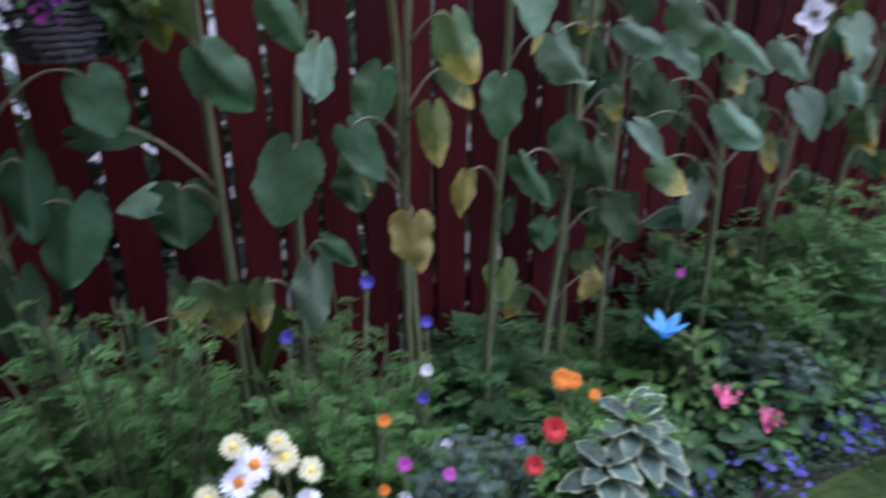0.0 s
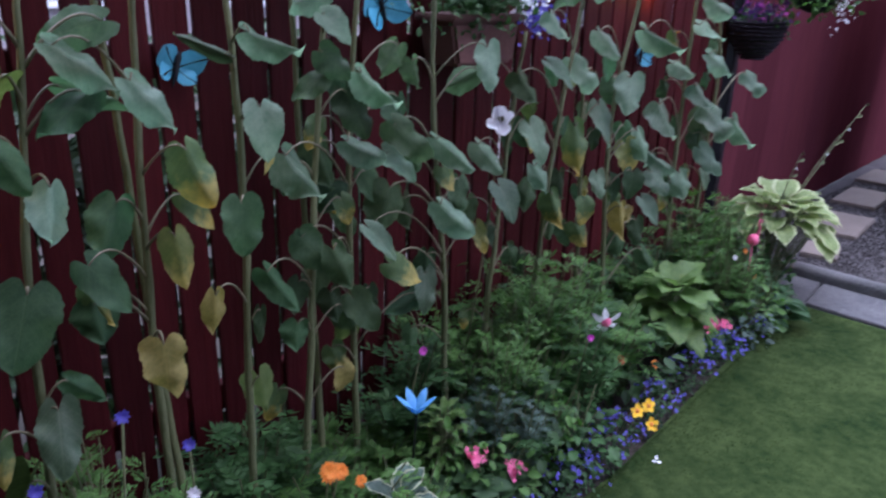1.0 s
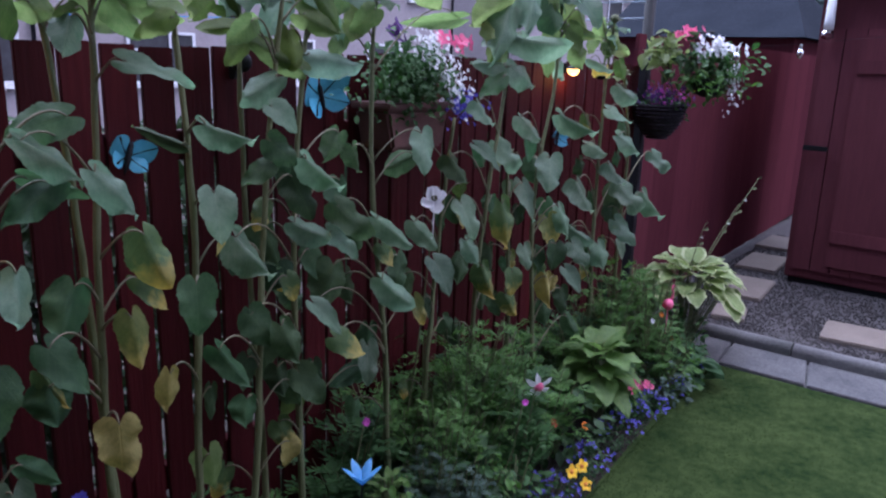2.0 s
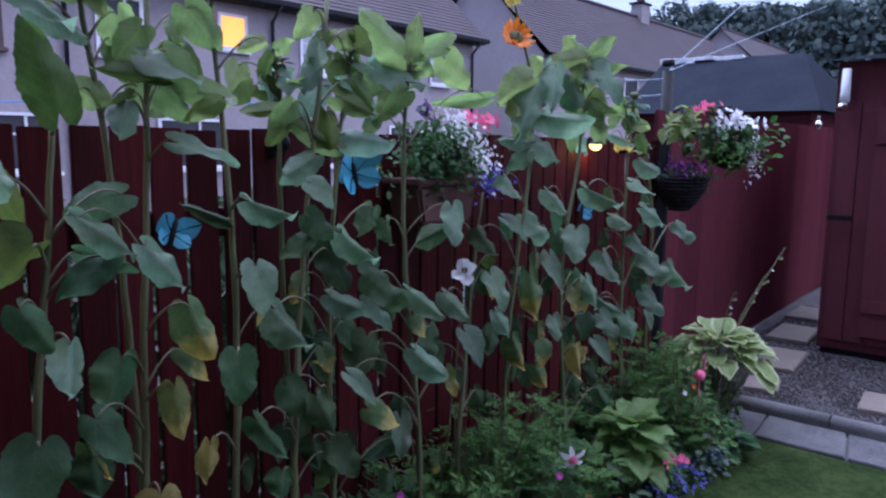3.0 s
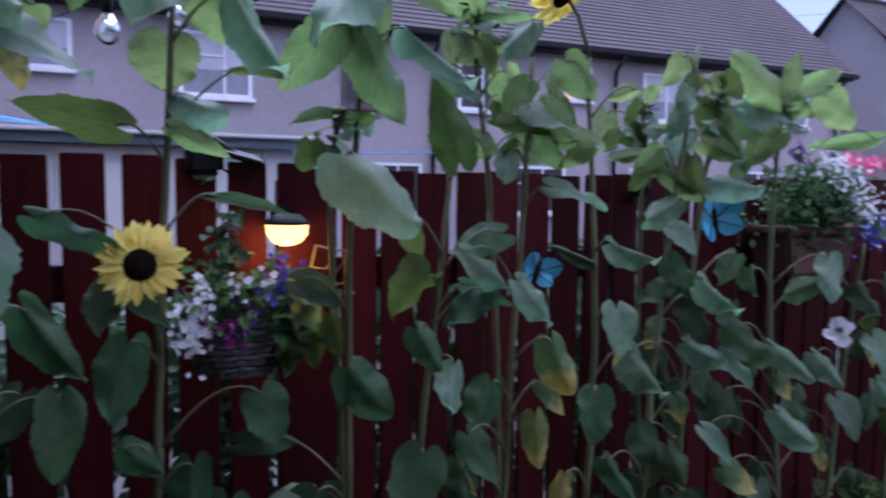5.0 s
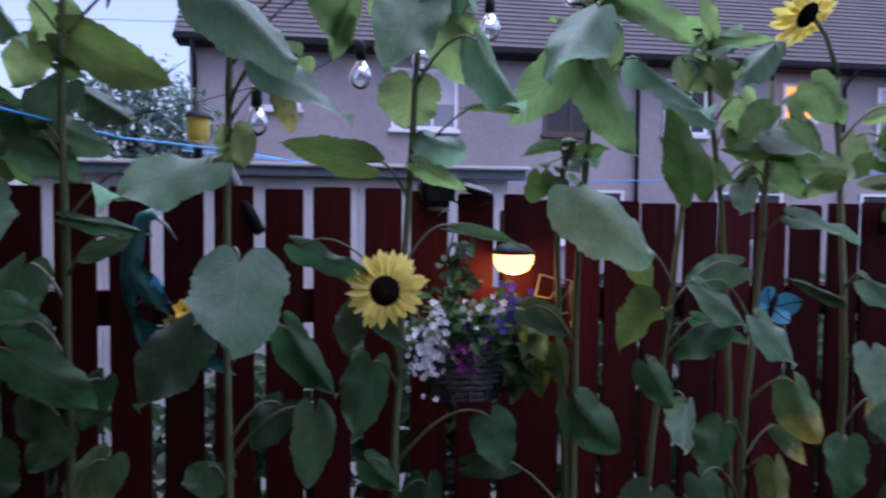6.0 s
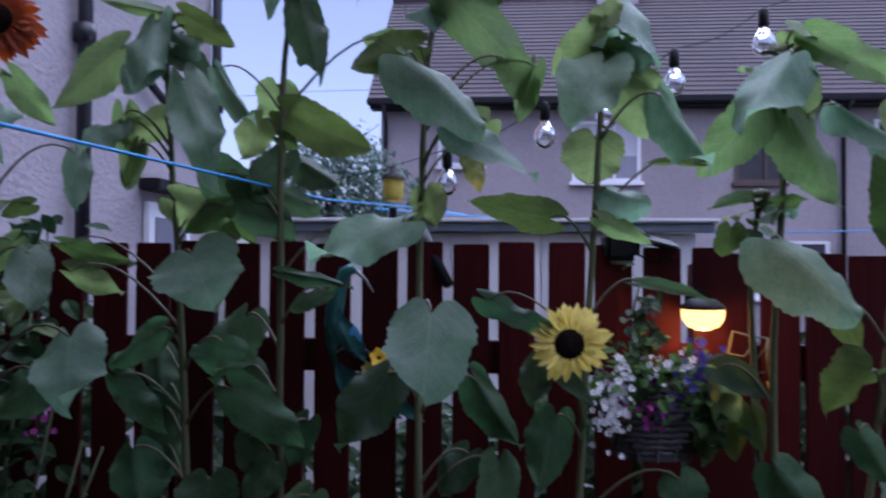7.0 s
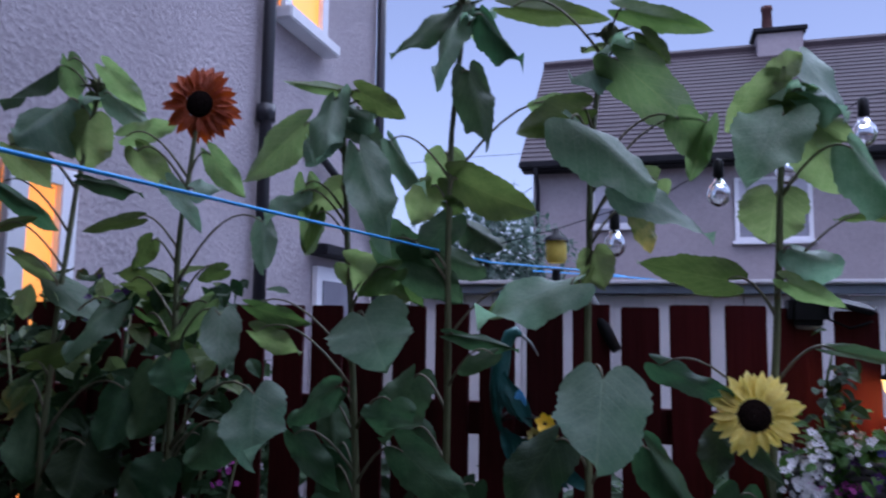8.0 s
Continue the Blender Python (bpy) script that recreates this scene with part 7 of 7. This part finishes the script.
for z, y in ((2.12, 0.0), (2.02, 0.02)):
    part("arm", tube(bmesh.new(), [(0, 0, z), (-0.35, 0.25 + y, z - 0.03)], 0.005, 5), CORD, pole)


# ---- shrub at the left end and tree behind ----
shrub = thing("rose_shrub", 2.75, -0.12, 0, "dense dark-leaved shrub with small mauve flowers by the fence", "shrub")
rnd = random.Random(31)
for k in range(14):
    x, z = rnd.uniform(-0.55, 0.6), rnd.uniform(1.2, 1.85)
    part("branch", tube(bmesh.new(), [(x * 0.3, 0, -0.04), (x * 0.7, -0.02, z * 0.6), (x, rnd.uniform(-0.1, 0.05), z)], [0.009, 0.006, 0.003], 5), STEM, shrub, smooth=True)
bm = bmesh.new()
young = bmesh.new()
for k in range(900):
    x, z = rnd.uniform(-0.75, 0.5), 1.82 * rnd.random() ** 0.6
    blade(young if z > 1.45 and k % 3 == 0 else bm, 0.62, 5, 4, 0.15, rnd.uniform(0.1, 0.4), 0.03, k, False, facing((x, rnd.uniform(-0.14, 0.06), z), (rnd.gauss(0, 1), rnd.gauss(-0.4, 0.5), rnd.gauss(-0.2, 0.6)), (rnd.gauss(0, 0.5), -0.6, 0.8), rnd.uniform(0.05, 0.105)))
part("foliage", bm, DARK_FOLIAGE, shrub)
part("young_foliage", young, YOUNG, shrub, "fresh yellow-green leaves")
flower_mass(shrub, "mauve_blooms", MAGENTA_BLOOM, 9, (0.5, -0.12, 1.32), (0.025, 0.02, 0.03), 0.011, 5, 41)
flower_mass(shrub, "dark_blooms", VIOLET_BLOOM, 26, (0.12, -0.1, 1.75), (0.09, 0.03, 0.04), 0.012, 5, 42)

for x, wide, tall in ((2.15, 0.3, 1.85), (2.6, 0.35, 1.78), (3.15, 0.4, 1.45), (3.8, 0.42, 1.2), (4.45, 0.4, 1.3), (5.1, 0.42, 1.45), (5.75, 0.45, 1.48), (6.5, 0.5, 1.5), (7.3, 0.5, 1.5), (8.1, 0.45, 1.45)):
    bush = thing("neighbour_bush", x, 0.42, 0, "dark leafy bush behind the fence in the next garden", "bush", "bushes behind the fence")
    for k in range(8):
        part("stem", tube(bmesh.new(), [(0, 0, -0.06), (rnd.uniform(-wide, wide) * 0.8, rnd.uniform(-0.15, 0.15), tall * rnd.uniform(0.6, 0.95))], [0.012, 0.004], 5, False), SOIL, bush)
    bm = bmesh.new()
    for k in range(640 if x < 4.4 else 850):
        z = tall * rnd.random() ** 0.7
        blade(bm, 0.6, 3, 2, 0.15, 0.3, 0.03, k, False, facing((rnd.uniform(-wide, wide), rnd.uniform(-0.25, 0.25), z), (rnd.gauss(0, 1), rnd.gauss(-0.2, 0.7), rnd.gauss(0, 0.6)), (rnd.gauss(0, 0.5), -0.5, 1), rnd.uniform(0.06, 0.12)), teeth=0)
    part("foliage", bm, DARK_FOLIAGE, bush)

tree = thing("garden_tree", 1.85, 9.0, 0.35, "small grey-green leafy tree beyond the fence", "tree")
part("trunk", tube(bmesh.new(), [(0, 0, -0.45), (0.03, 0, 1.0), (-0.02, 0, 2.0), (0.05, 0, 2.8)], [0.12, 0.09, 0.06, 0.02], 8), SOIL, tree, smooth=True)
for k in range(16):
    q, h = rnd.uniform(0, 6.28), rnd.uniform(1.3, 3.2)
    limb = tube(bmesh.new(), [(0, 0, h * 0.7), (0.5 * math.cos(q), 0.5 * math.sin(q), h), (rnd.uniform(0.7, 1.15) * math.cos(q), rnd.uniform(0.7, 1.15) * math.sin(q), h + 0.25)], [0.016, 0.01, 0.004], 5)
    part("limb", limb, SOIL, tree)
bm = bmesh.new()
for k in range(5200):
    q, c = rnd.uniform(0, 6.28), rnd.uniform(-1, 1)
    r = rnd.uniform(0.55, 1.25) * (1 + 0.25 * noise.noise((math.cos(q) * 2, math.sin(q) * 2, c * 2)))
    p = (r * math.sqrt(1 - c * c) * math.cos(q), r * math.sqrt(1 - c * c) * math.sin(q), 2.2 + 1.05 * r * c)
    blade(bm, 0.5, 2, 2, 0.2, 0.3, 0.0, k, False, facing(p, (rnd.gauss(0, 1), rnd.gauss(0, 1), rnd.gauss(0, 0.6)), (rnd.gauss(0, 0.5), -0.3, 1), rnd.uniform(0.09, 0.17)), teeth=0)
part("crown", bm, GREY_GREEN, tree)

# overhead wires beyond the houses
for sag, (y0, z0), (y1, z1) in ((0.3, (104, 28.9), (-8, 12.2)), (0.5, (92, 18.3), (-8, 14.8)), (0.5, (92, 17.5), (-8, 14.1))):
    wire = thing("overhead_wire", 80, 0, 0, "thin dark overhead wire crossing the dusk sky", "wire", "overhead wires")
    part("wire", tube(bmesh.new(), [(0, y0 + (y1 - y0) * s, z0 + (z1 - z0) * s - sag * math.sin(math.pi * s)) for s in (k / 10 for k in range(11))], 0.022, 4), PIPE, wire)
lead = thing("overhead_wire", 0, 14.9, 0, "thin service wire running to the terrace wall", "wire", "overhead wires")
part("wire", tube(bmesh.new(), [(1.62, 0.1, 5.74), (-0.13, 0, 5.69), (-1.99, 0, 5.58), (-6, 0, 5.5)], 0.007, 4), PIPE, lead)

# short grass standing along the near lawn
rnd = random.Random(77)
verts, faces = [], []
for k in range(30000):
    x = rnd.uniform(5.9, 8.86)
    y = -0.66 - 0.16 * max(0, 8.6 - x) / 2.4 - 1.6 * rnd.random() ** 2
    h, w, q = rnd.uniform(0.002, 0.005), rnd.uniform(0.0015, 0.003), rnd.uniform(0, 6.28)
    i = len(verts)
    dx, dy = math.cos(q), math.sin(q)
    verts += [(x - w * dx, y - w * dy, 0), (x + w * dx, y + w * dy, 0), (x + 0.9 * h * dy, y - 0.9 * h * dx, h)]
    faces.append((i, i + 1, i + 2))
mesh = bpy.data.meshes.new("grass_blades")
mesh.from_pydata(verts, [], faces)
mesh.materials.append(GRASS)
tagged(new("grass_blades", mesh), "short mown grass blades of the lawn", "grass", kind="stuff")
